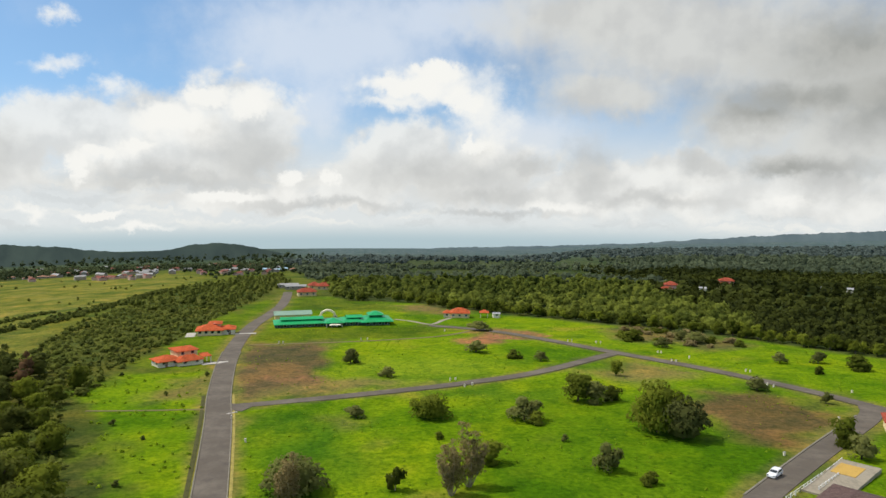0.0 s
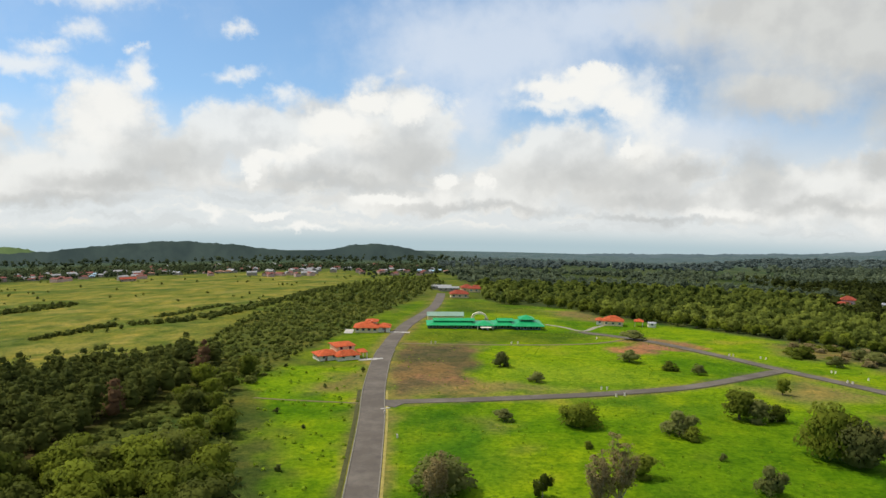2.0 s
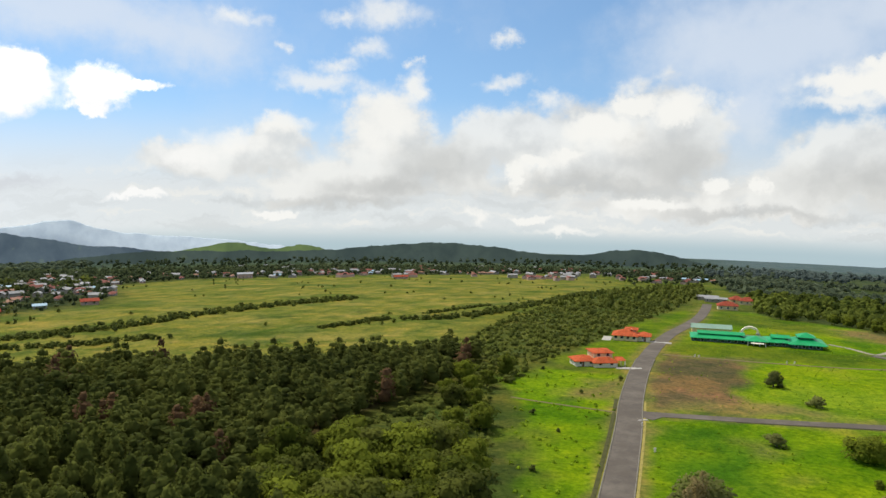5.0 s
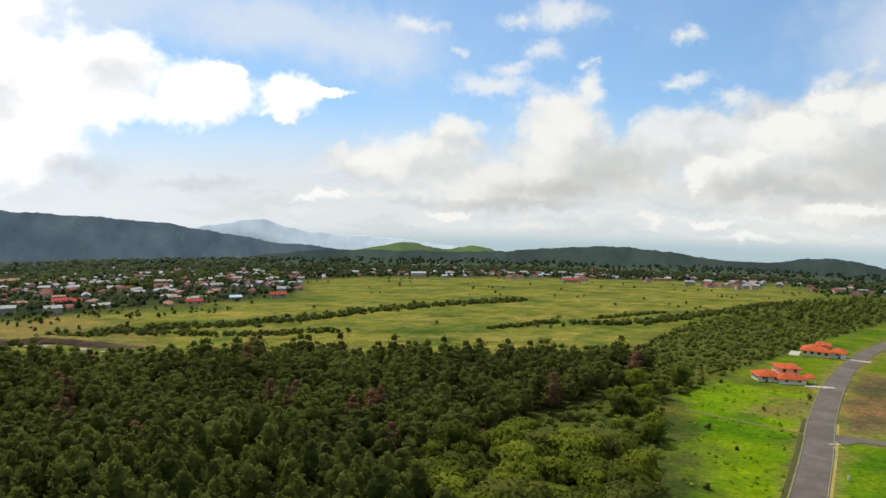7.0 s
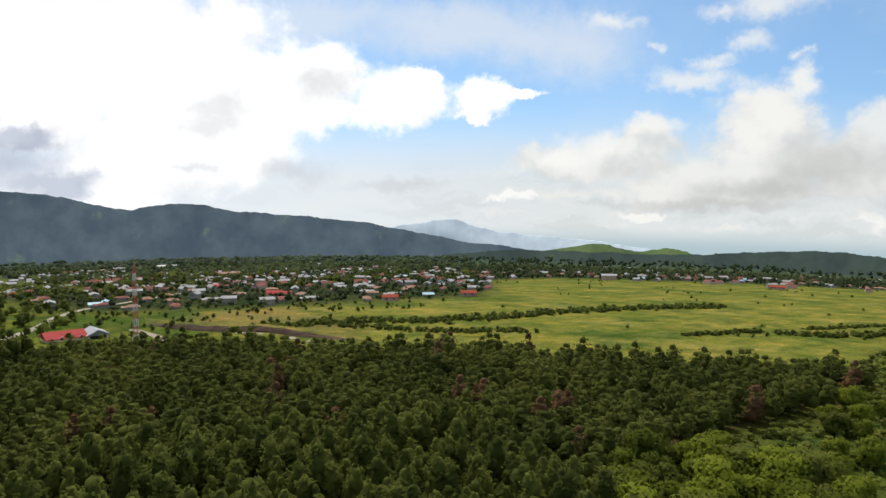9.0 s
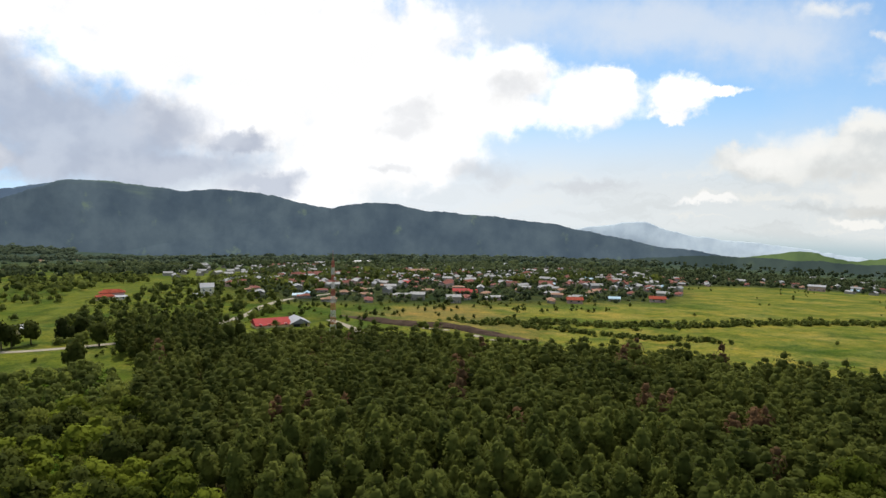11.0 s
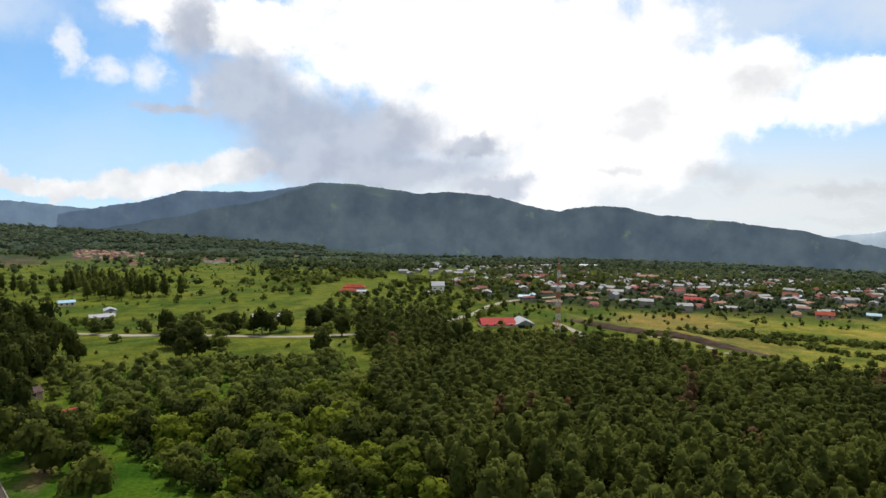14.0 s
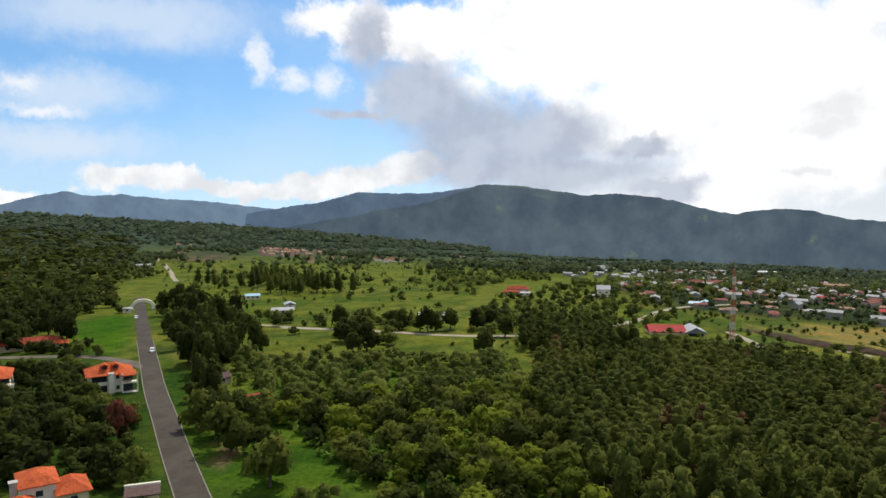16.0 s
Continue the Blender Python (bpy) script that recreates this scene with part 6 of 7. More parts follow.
# ---- the two orange-roofed houses by the main road ----
h = thing("house", -80.0, 230, bearing(-80.4, 230) + 20, "split-level cream house with red-orange tiled hip roofs", "house")
h.matrix_basis = h.matrix_basis @ Matrix.Scale(0.9, 4)
block(h, -8.0, -1.5, -0.6, 5.5, 2.1, 1.5, M_WHITE, M_TILE, sides="sw")
block(h, -0.6, 1.0, 6.2, 8.2, 4.3, 0.9, M_WALL, M_TILE, sides="se", base=2.0)
block(h, -2.0, -4.0, 6.2, 0.95, 1.9, 1.6, M_WHITE, M_TILE, sides="s")
part("porch_roof", roof_shape(6.4, -3.4, 9.4, 0.4, 2.4, 0.5, 0.2, "shed"), M_TILE, h)
for u in (-3.2, 0.2):
    part("porch_column", boxes((9.1, u - 0.14, -1, 9.38, u + 0.14, 2.4)), M_WHITE, h)
opening(h, "s", -5.4, -1.5, 0.0, 1.1, 2.1, "door")
h = thing("house", -87.5, 290, bearing(-87.5, 290) - 4, "long low cream house with orange tiled hip roofs", "house")
block(h, -6.4, -3.0, 2.8, 5.2, 2.2, 1.9, M_WALL, M_TILE, sides="sw", gap=2.2)
block(h, 2.85, -1.6, 7.4, 4.2, 2.2, 1.2, M_WHITE, M_TILE, sides="se")
block(h, -2.0, 1.8, 2.2, 6.0, 3.9, 0.8, M_WALL, M_TILE, sides="s", base=2.0)
opening(h, "s", 5.6, -1.6, 0.0, 1.1, 2.1, "door")
part("terrace", boxes((-10.5, -4.5, -1.5, -7.1, 3.5, 0.25)), M_CONC, h)
for pts, w in (([(-73.5, 229.5), (-66.5, 233.5)], 1.5), ([(-80.5, 290.5), (-72, 292)], 1.4)):
    ribbon("driveway", pts, w, 0.12, M_CONC, "short pale concrete driveway to a house", "driveway")

# ---- house with a garden pavilion at the forest edge ----
h = thing("house", 8.6, 345, bearing(8.6, 345), "white bungalow with a red hip roof", "house")
h.matrix_basis = h.matrix_basis @ Matrix.Scale(0.85, 4)
block(h, -5.5, -2.5, 4.6, 5.0, 2.7, 2.5, M_WALL, M_TILE, sides="sew")
block(h, -9.0, -1.0, -5.6, 3.5, 2.5, 1.3, M_WHITE, M_TILE, sides="s")
g = thing("garden_pavilion", 19.5, 347, bearing(19.5, 347), "small open pavilion with a red pyramid roof", "pavilion")
part("roof", roof_shape(-1.8, -1.8, 1.8, 1.8, 2.4, 1.2, 0.4), M_TILE, g)
for sx in (-1.6, 1.6):
    for sy in (-1.6, 1.6):
        part("post", boxes((sx - 0.12, sy - 0.12, -0.5, sx + 0.12, sy + 0.12, 2.3)), M_WHITE, g)
h = thing("small_house", 25, 346, bearing(25, 346) + 10, "small white outbuilding with a zinc roof", "house")
block(h, -1.6, -1.3, 1.6, 1.3, 1.9, 0.5, M_WHITE, M_ZINC, "gable", 0.2, "s")

# ---- red-roofed houses at the far end of the road ----
for x, y, w, turn in ((-83, 464, 11, 6), (-80.5, 520, 11, -8), (-89, 528, 8, 12)):
    h = thing("house", x, y, bearing(x, y) + turn, "cream house with a red tiled roof at the road's end", "house", "houses at the road's end")
    block(h, -w / 2, -3, w / 2, 4, 2.7, 2.2, M_WALL, M_TILER, sides="s")
for x, y in ((-101, 522), (-110, 540)):
    h = thing("shed", x, y, bearing(x, y), "long low shed with a pale sheet roof", "shed")
    block(h, -7, -2.5, 7, 2.5, 2.5, 0.9, M_TOWNWALL, M_TOWNZINC, "gable", 0.4, "s")

# ---- the green-roofed clubhouse ----
h = thing("clubhouse", -45.5, 315.6, 14.6, "long low clubhouse with bright green metal roofs in two tiers", "building")
h.matrix_basis = h.matrix_basis @ Matrix.Diagonal((0.96, 1.0, 0.76, 1.0))
for x0, x1 in ((-25, -4), (3.2, 13)):
    part("wall", boxes((x0, -3.5, -1.5, x1, 5, 2.6)), M_SHADEWALL, h)
    part("lower_roof", roof_shape(x0, -4.6, x1, 6, 2.5, 1.9, 0.5, "hip"), M_GREENROOF, h)
    part("clerestory", boxes((x0 + 3.2, -0.6, 2.8, x1 - 1.0, 2.0, 4.3)), M_SHADEWALL, h)
    part("upper_roof", roof_shape(x0 + 2.8, -1.6, x1 - 0.8, 3.0, 4.3, 1.0, 0.5, "gable"), M_GREENROOF, h)
    for i in range(int((x1 - x0) / 2.6)):
        opening(h, "s", x0 + 1.6 + i * 2.6, -3.5, 0.6, 1.3, 1.4)
part("wall", boxes((-3.9, -2, -1.5, 3.1, 5, 3.0)), M_SHADEWALL, h)
part("porch_roof", roof_shape(-4.2, -7.0, 3.6, 1.5, 3.0, 1.8, 0.5), M_GREENROOF, h)
for u in (-3.6, -1.4, 0.8, 3.0):
    part("porch_column", boxes((u - 0.18, -7.0, -1, u + 0.18, -6.64, 3.0)), M_WHITE, h)
part("entrance_canopy", boxes((-2.6, -9.4, 2.1, 2.2, -7.2, 2.4)), M_WHITE, h, "white canopy slab over the entrance")
part("wall", boxes((13.1, -5, -1.5, 24, 5.5, 2.6)), M_SHADEWALL, h)
part("lower_roof", roof_shape(12.2, -6, 25, 6.8, 2.5, 3.0, 0.8), M_GREENROOF, h)
part("lantern", boxes((16.2, -2.0, 4.0, 21.0, 2.8, 5.4)), M_SHADEWALL, h)
part("upper_roof", roof_shape(15.8, -2.4, 21.4, 3.2, 5.4, 1.9, 0.7), M_GREENROOF, h)
for i in range(4):
    opening(h, "s", 14.6 + i * 2.6, -5, 0.6, 1.4, 1.4)
part("back_wing_wall", boxes((-24, 18, -1.5, -8, 25, 2.4)), M_WALL, h)
part("back_wing_roof", roof_shape(-24, 18, -8, 25, 2.4, 1.6, 0.6, "gable"), M_PALEGREEN, h, "faded green sheet roof")


def arch(name, x, y, turn, span, rise, thick, deep, label, leg=0.6):
    """A round arch of rectangular section on two short legs."""
    root = thing(name, x, y, turn, label, "arch")
    bm = bmesh.new()
    rings = []
    pts = [(-span / 2, -0.8)] + [(-span / 2 * math.cos(a), leg + rise * math.sin(a)) for a in np.linspace(0, math.pi, 25)] + [(span / 2, -0.8)]
    for i, (u, z) in enumerate(pts):
        a = 0 if i in (0, len(pts) - 1) else math.atan2(z - leg, u) if z > leg + 0.01 else (math.pi if u < 0 else 0)
        n = (math.cos(a), math.sin(a)) if 0 < i < len(pts) - 1 else ((-1, 0) if u < 0 else (1, 0))
        rings.append([bm.verts.new(p) for p in ((u, -deep / 2, z), (u, deep / 2, z), (u + n[0] * thick, deep / 2, z + n[1] * thick), (u + n[0] * thick, -deep / 2, z + n[1] * thick))])
    for a, b in zip(rings, rings[1:]):
        for i in range(4):
            bm.faces.new((a[i], a[(i + 1) % 4], b[(i + 1) % 4], b[i]))
    bm.faces.new(rings[0][::-1])
    bm.faces.new(rings[-1])
    part("arch_ring", bm, M_WHITE, root)
    for s in (-1, 1):
        part("footing", boxes((s * (span / 2 + thick / 2) - thick, -deep * 0.7, -1, s * (span / 2 + thick / 2) + thick, deep * 0.7, 0.5)), M_CONC, root)
    return root


arch("entrance_arch", -52.2, 345, 12, 5.8, 2.0, 0.8, 1.4, "cream round arch standing behind the clubhouse")

# ---- houses in the forest ----
for x, y, w, two in ((155.9, 516, 8, 1), (220.7, 587, 11, 0)):
    h = thing("house", x, y, bearing(x, y), "red-roofed house half hidden by forest trees", "house", "houses in the forest")
    block(h, -w / 2, -3, w / 2, 4, 6.6, 2.2, M_PINK, M_TILER, sides="s", storeys=2)
    block(h, -w / 2 - 1.5, -6.5, w / 2 - 3, -3.1, 4.6, 1.2, M_WALL, M_TILER, sides="s")
for x, y in ((281, 560), (178, 516), (300, 556)):
    h = thing("small_house", x, y, bearing(x, y), "small white house among forest trees", "house")
    block(h, -2.2, -1.6, 2.2, 1.6, 4.6, 0.9, M_WHITE, M_ZINC, "gable", 0.4, "s")

# ---- houses at the corner road ----
h = thing("house", 67.9, 117.2, -45, "house with a dark brown roof beside the corner road", "house")
block(h, -6, -6, 7, 4.5, 2.5, 1.6, M_WALL, M_TILEB, sides="sen")
part("terrace", boxes((-11.6, 4.6, -1, -4.6, 25.5, 0.12)), M_GRAVEL, h, "pale concrete terrace")
part("sand_bed", boxes((-10.9, 17.0, 0.1, -6.6, 23, 0.2)), M_OCHRE, h, "bed of yellow sand")
h = thing("house", 103, 163, bearing(103, 163) + 8, "porch house with a red-brown roof and white posts", "house")
block(h, -4.5, -1, 4.5, 6, 2.7, 1.8, M_WALL, M_TILER, sides="s")
part("porch_roof", roof_shape(-4.5, -4, 4.5, -1.05, 2.4, 0.7, 0.3, "shed"), M_TILER, h)
for u in (-4.3, -1.5, 1.5, 4.3):
    part("porch_column", boxes((u - 0.13, -4.1, -1, u + 0.13, -3.84, 2.35)), M_WHITE, h)


def railing(x0, y0, x1, y1, label):
    """White railing: posts with two rails."""
    n = max(2, int(math.hypot(x1 - x0, y1 - y0) / 1.6))
    root = thing("railing", x0, y0, 0, label, "railing")
    z0 = float(land(x0, y0))
    for i in range(n + 1):
        u = i / n
        x, y = (x1 - x0) * u, (y1 - y0) * u
        z = float(land(x0 + x, y0 + y)) - z0
        part("post", boxes((x - 0.08, y - 0.08, z - 0.3, x + 0.08, y + 0.08, z + 1.0)), M_FRAME, root)
    for zr in (0.45, 0.92):
        vs, fs = [], []
        tube(vs, fs, (0, 0, zr), (x1 - x0, y1 - y0, float(land(x1, y1)) - z0 + zr), 0.05, 0.05, 4)
        bm = bmesh.new()
        bv = [bm.verts.new(v) for v in vs]
        for f in fs:
            bm.faces.new([bv[i] for i in f])
        part("rail", bm, M_FRAME, root)


for a in ((62.5, 128, 71, 136.5), (71, 136.5, 73.5, 139), (66, 128.5, 73, 135.5), (58, 123.5, 62.5, 128), (73.5, 139, 78, 144)):
    railing(*a, "low white railing round the front yard")

# ---- two-storey houses on the northern road ----
def villa(x, y, turn, label):
    h = thing("villa", x, y, turn, label, "house", "villas of the northern road")
    block(h, -5.4, -2.2, 4.8, 6.0, 5.0, 2.4, M_WHITE, M_TILE, sides="e", storeys=2, gap=3.6, over=0.9)
    for z in (0.2, 3.0):
        # dark glass and flat panels stand in for shade in the balcony openings
        part("glass_door", boxes((2.5, -2.26, z, 5.1, -2.2, z + 2.1)), M_GLASS, h)
        part("shade_panel", boxes((-4.8, -2.26, z + 0.2, -1.2, -2.2, z + 2.0)), M_TYRE_AND_SHADE, h, "flat dark panel standing in for a shaded opening")
        opening(h, "s", 1.4, -2.2, z + 0.6, 1.0, 1.2)
    for u in (-1.6, 1.1):
        d = part("dormer", boxes((u - 0.65, -1.2, 6.3, u + 0.65, 0.6, 7.2)), M_TILER, h)
        part("dormer_window", boxes((u - 0.45, -1.26, 6.45, u + 0.45, -1.2, 7.05)), M_GLASS, d)
        part("dormer_roof", roof_shape(u - 0.65, -1.3, u + 0.65, 1.2, 7.2, 0.5, 0.15, "gable"), M_TILE, d)
    part("pillar", boxes((-0.9, -3.1, -1, 0.5, -2.25, 5.5)), M_WHITE, h, "broad white pier between the balconies")
    part("porch_roof", roof_shape(2.2, -4.4, 5.6, -2.25, 4.9, 0.7, 0.3, "shed"), M_TILE, h)
    part("balcony", boxes((2.2, -4.4, 2.7, 6.2, -2.25, 2.95)), M_WHITE, h)
    part("balustrade", boxes(*[(2.3 + i * 0.42, -4.38, 2.95, 2.36 + i * 0.42, -4.32, 3.8) for i in range(10)], (2.2, -4.4, 3.8, 6.2, -4.3, 3.88)), M_WOOD, h, "dark wooden balustrade")
    for u in (2.35, 6.05):
        part("post", boxes((u - 0.14, -4.35, -1, u + 0.14, -4.07, 5.4)), M_WHITE, h)
    part("porch_floor", boxes((2.2, -4.4, -1, 6.2, -2.25, 0.2)), M_CONC, h)


villa(-177.3, -123.8, bearing(-176, -125.5) + 4, "two-storey white villa with an orange roof and dormers")
villa(-169, -154, bearing(-169, -154) - 6, "two-storey white villa with an orange hip roof")
h = thing("house", -102.2, -88.4, bearing(-104.5, -85.5) + 5, "white house with three bright orange tiled roofs", "house")
block(h, 0.4, 0.0, 5.4, 7.0, 4.2, 1.5, M_WHITE, M_TILE, sides="s", storeys=1, kind="hip", base=1.2)
block(h, -2.0, -3.4, 1.6, -0.1, 2.5, 1.2, M_WHITE, M_TILE, sides="s")
block(h, 5.5, -2.0, 9.9, 4.6, 2.7, 1.6, M_WALL, M_TILE, sides="se")
part("chimney", boxes((-1.2, 0.6, -0.5, -0.2, 1.6, 4.9)), M_CONC, h)
part("chimney_cap", boxes((-1.4, 0.4, 4.9, 0.0, 1.8, 5.1)), M_CONC, h)
h = thing("garden_shed", -111.0, -72.8, bearing(-109.5, -74.5) - 3, "flat brown-roofed shed with a white fascia by the road", "shed")
part("wall", boxes((-2.2, -2, -1, 2.9, 2, 1.4)), M_WALL, h)
part("roof", boxes((-2.5, -2.3, 1.4, 3.2, 2.0, 1.6)), M_TILEB, h)
part("fascia", boxes((-2.55, 2.0, 1.3, 3.25, 2.5, 1.95)), M_WHITE, h)
for x, y, w, roof, lab in ((-189.7, -99, 4.2, M_TILEB, "small hut with a brown roof among trees"), (-169, -79.5, 4.6, M_REDTIN, "small hut with a dark red sheet roof")):
    h = thing("hut", x, y, bearing(x, y) + 25, lab, "hut")
    block(h, -w / 2, -1.8, w / 2, 1.8, 2.2, 1.1, M_PINK, roof, "gable", 0.4, "se")
h = thing("long_house", -232, -193, bearing(-232, -193) + 3, "long low house with a red-brown roof behind trees", "house")
block(h, -12, -3, 10, 3, 2.5, 1.8, M_WALL, M_TILER, sides="s")
block(h, 7, -5.5, 11, -3.1, 2.2, 0.9, M_WALL, M_TILE, sides="s", kind="gable")
ribbon("side_road", SIDEROAD, 2.3, 0.07, M_ROAD, "grey asphalt side road among trees", "road")
arch("gate_arch", -352.6, -226.7, bearing(-352, -227.5) - 2, 9.6, 3.7, 1.4, 1.6, "wide white arch over the road at the estate gate")
h = thing("gatehouse", -338, -226, bearing(-338, -226), "white gatehouse beneath the arch", "hut")
block(h, -2, -1.5, 2, 1.5, 2.4, 0.6, M_WHITE, M_ZINC, "hip", 0.5, "s")

# ---- houses of the pastures ----
for x, y, w, hh, roof, wall, lab in ((-416.3, -196, 8, 2.4, M_BLUETIN, M_WALL, "house with a pale blue sheet roof"), (-340.8, -145, 10, 2.4, M_ZINC, M_WALL, "long farmhouse with a zinc roof"),
                                     (-366.8, -152, 5, 2.6, M_ZINC, M_WHITE, "small barn with a zinc roof"), (-335, -70.5, 12, 2.5, M_ZINC, M_WALL, "long house with a bright zinc roof among trees"),
                                     (-722, -461, 16, 2.6, M_ZINC, M_WALL, "long zinc-roofed shed in the pasture"), (-564, -486, 22, 2.6, M_TILER, M_PINK, "long pink building with a red roof")):
    h = thing("farmhouse", x, y, bearing(x, y) + 6, lab, "house")
    block(h, -w / 2, -2.6, w / 2, 2.6, hh, 1.1, wall, roof, "gable", 0.5, "s", gap=2.6)
h = thing("house", -498, -47, bearing(-498, -47), "spread-out house with red roofs and a white porch", "house")
block(h, -7, 0, 7, 6, 4.0, 1.8, M_PINK, M_TILER, sides="s")
block(h, -9, -6, 1, -0.1, 2.6, 1.4, M_PINK, M_TILER, sides="s")
block(h, 0.9, -6.5, 8, -0.1, 2.2, 0.6, M_WHITE, M_ZINC, sides="s", kind="gable")
h = thing("house", -493, 8, bearing(-493, 8), "two-storey white house with a grey roof", "house")
block(h, -4, -3, 4, 3, 6.2, 2.4, M_WHITE, M_ZINC, "gable", 0.4, "se", storeys=2)
block(h, -8, -4.5, 3, -3.05, 2.4, 0.5, M_WHITE, M_ZINC, "shed", 0.2, "s")
h = thing("warehouse", -322, 34.5, bearing(-303, 34) + 14, "low warehouse with red and white sheet roofs", "warehouse")
block(h, -11, -4.5, 3, 5.5, 1.6, 2.1, M_WALL, M_REDTIN, "gable", 0.5, "s")
block(h, 3.05, -5.5, 11, 4.5, 1.6, 2.1, M_WALL, M_ZINC, "gable", 0.5, "se")
# near-black sheet laid over the front wall in place of its shade
part("shaded_front", boxes((4.0, -5.62, 0.0, 10.0, -5.5, 1.5)), M_TYRE_AND_SHADE, h)

# ======== the town ========
town_rng = random.Random(77)
looks = [(M_TOWNROOF, M_TOWNWALL, "red sheet roof and cream walls"), (M_TOWNZINC, M_TOWNWALL, "zinc roof and white walls"), (M_TOWNROOF, M_PINK, "dull red roof and pink walls"), (M_TOWNZINC, M_PINK, "pale zinc roof and pink walls"),
         (M_RUSTTIN, M_TOWNWALL, "rusty sheet roof and cream walls"), (M_BLUETIN, M_TOWNWALL, "faded blue roof and white walls"), (M_RUSTTIN, M_TOWNWALL, "brown roof and cream walls"), (M_TOWNZINC, M_TOWNWALL, "grey zinc roof and cream walls")]
town_models = []
for k, (roof, wall, lab) in enumerate(looks):
    h = new("town_house")
    tagged(h, "town house with " + lab, "house", "houses of the town")
    w, d = town_rng.uniform(8.5, 13), town_rng.uniform(6, 8)
    block(h, -w / 2, -d / 2, w / 2, d / 2, town_rng.choice((2.8, 2.8, 5.4)), town_rng.uniform(1.2, 2.0), wall, roof, "gable" if k % 2 else "hip", 0.5, "s", gap=3.4)
    if k % 3 == 0:
        block(h, -w / 2 - 3.5, -d / 2 + 1, -w / 2 - 0.05, d / 2 - 1.5, 2.4, 0.7, wall, roof, "shed", 0.3, "s")
    town_models.append(h)
tx, ty = spread(TOWN, 27, 90, None, 0.46)
first = set()
spots = sorted(zip(tx.tolist(), ty.tolist()), key=lambda p: p[0] ** 2 + p[1] ** 2)[:340]
for x, y in spots:
    d = math.hypot(x, y)
    if town_rng.random() < 0.12:
        continue
    mdl = town_models[min(7, int(town_rng.random() ** 1.15 * 8))]
    m = Matrix.LocRotScale((x, y, float(land(x, y))), Euler((0, 0, radians(bearing(x, y) + town_rng.choice((0, 8, -12, 90, 70)) + town_rng.uniform(-8, 8)))), (0.66 + d * 0.00006,) * 3)
    if mdl in first:
        ob = copy_thing(mdl, m)
        ob.matrix_basis = m
    else:
        first.add(mdl)
        mdl.matrix_basis = m
for x, y, w, hh, roof, wall, lab in ((-1150, 247, 42, 9, M_ZINC, M_WHITE, "long white hall above the town"), (-458, 168, 17, 3.4, M_REDTIN, M_PINK, "large house with a broad red roof"),
                                     (-566, 155, 14, 4, M_REDTIN, M_WHITE, "town building with a red sheet roof"), (-737, 217, 30, 9, M_RUSTTIN, M_PINK, "pink block in the middle of the town"),
                                     (-394, 211, 13, 3.4, M_TILER, M_PINK, "pink bungalow at the edge of the meadow"), (-469, 167, 15, 3.2, M_REDTIN, M_WALL, "house with a bright red roof"),
                                     (-403, 273, 14, 3.2, M_TILER, M_PINK, "pink house with a red roof by the meadow"), (-561, 552, 22, 7, M_ZINC, M_PINK, "pink school building with pale roofs"),
                                     (-416, 617, 20, 3.2, M_TILER, M_PINK, "row of red-roofed houses")):
    h = thing("town_building", x, y, bearing(x, y) + 5, lab, "building")
    w, hh = w * 0.66, max(2.4, hh * 0.66)
    block(h, -w / 2, -3, w / 2, 3, hh, 1.4, wall, roof, "gable", 0.6, "s", gap=3.2, storeys=max(1, int(hh / 3)))
vx, vy = spread(TOWN, 10.5, 91, lambda x, y: (ripple(x, y, 60, 92) > -0.9) & (np.hypot(x, y) < 1150))
vd = np.hypot(vx, vy)
free = np.ones(len(vx), bool)
for x, y in spots:              # yards kept open round the houses
    d = math.hypot(x, y)
    ahead, aside = (vx * x + vy * y) / d - d, (vx * y - vy * x) / d
    free &= ~((np.abs(aside) < 5.0) & (ahead > -9) & (ahead < 5))
free &= np.min(np.hypot(vx[:, None] - LANELINE[None, :, 0], vy[:, None] - LANELINE[None, :, 1]), axis=1) > 5.5
vx, vy, vd = vx[free], vy[free], vd[free]
thicket("town_trees", vx, vy, BROAD_FAR, 0.66 + vd * 0.0006, 93, M_TOWNTREES, "dark garden trees among the town's houses", "trees", 0.4, tone=0.4 + 0.3 * ripple(vx, vy, 80, 94))


fx2, fy2 = far_spread(9, 58, 700, 1900, 0.0165, 95)
ok = (ripple(fx2, fy2, 110, 96) + 0.6 * ripple(fx2, fy2, 35, 98) > 0.05) & (inside(TOWN, fx2, fy2) < 0) & (inside(MEADOWS, fx2, fy2) < -5) & (inside(SCRUB, fx2, fy2) < 0)
thicket("town_trees", fx2[ok], fy2[ok], BROAD_FAR, 0.22 + np.hypot(fx2, fy2)[ok] * 0.0009, 97, M_TOWNTREES, "dark trees along the foot of the hills", "trees", 0.4, tone=0.05)


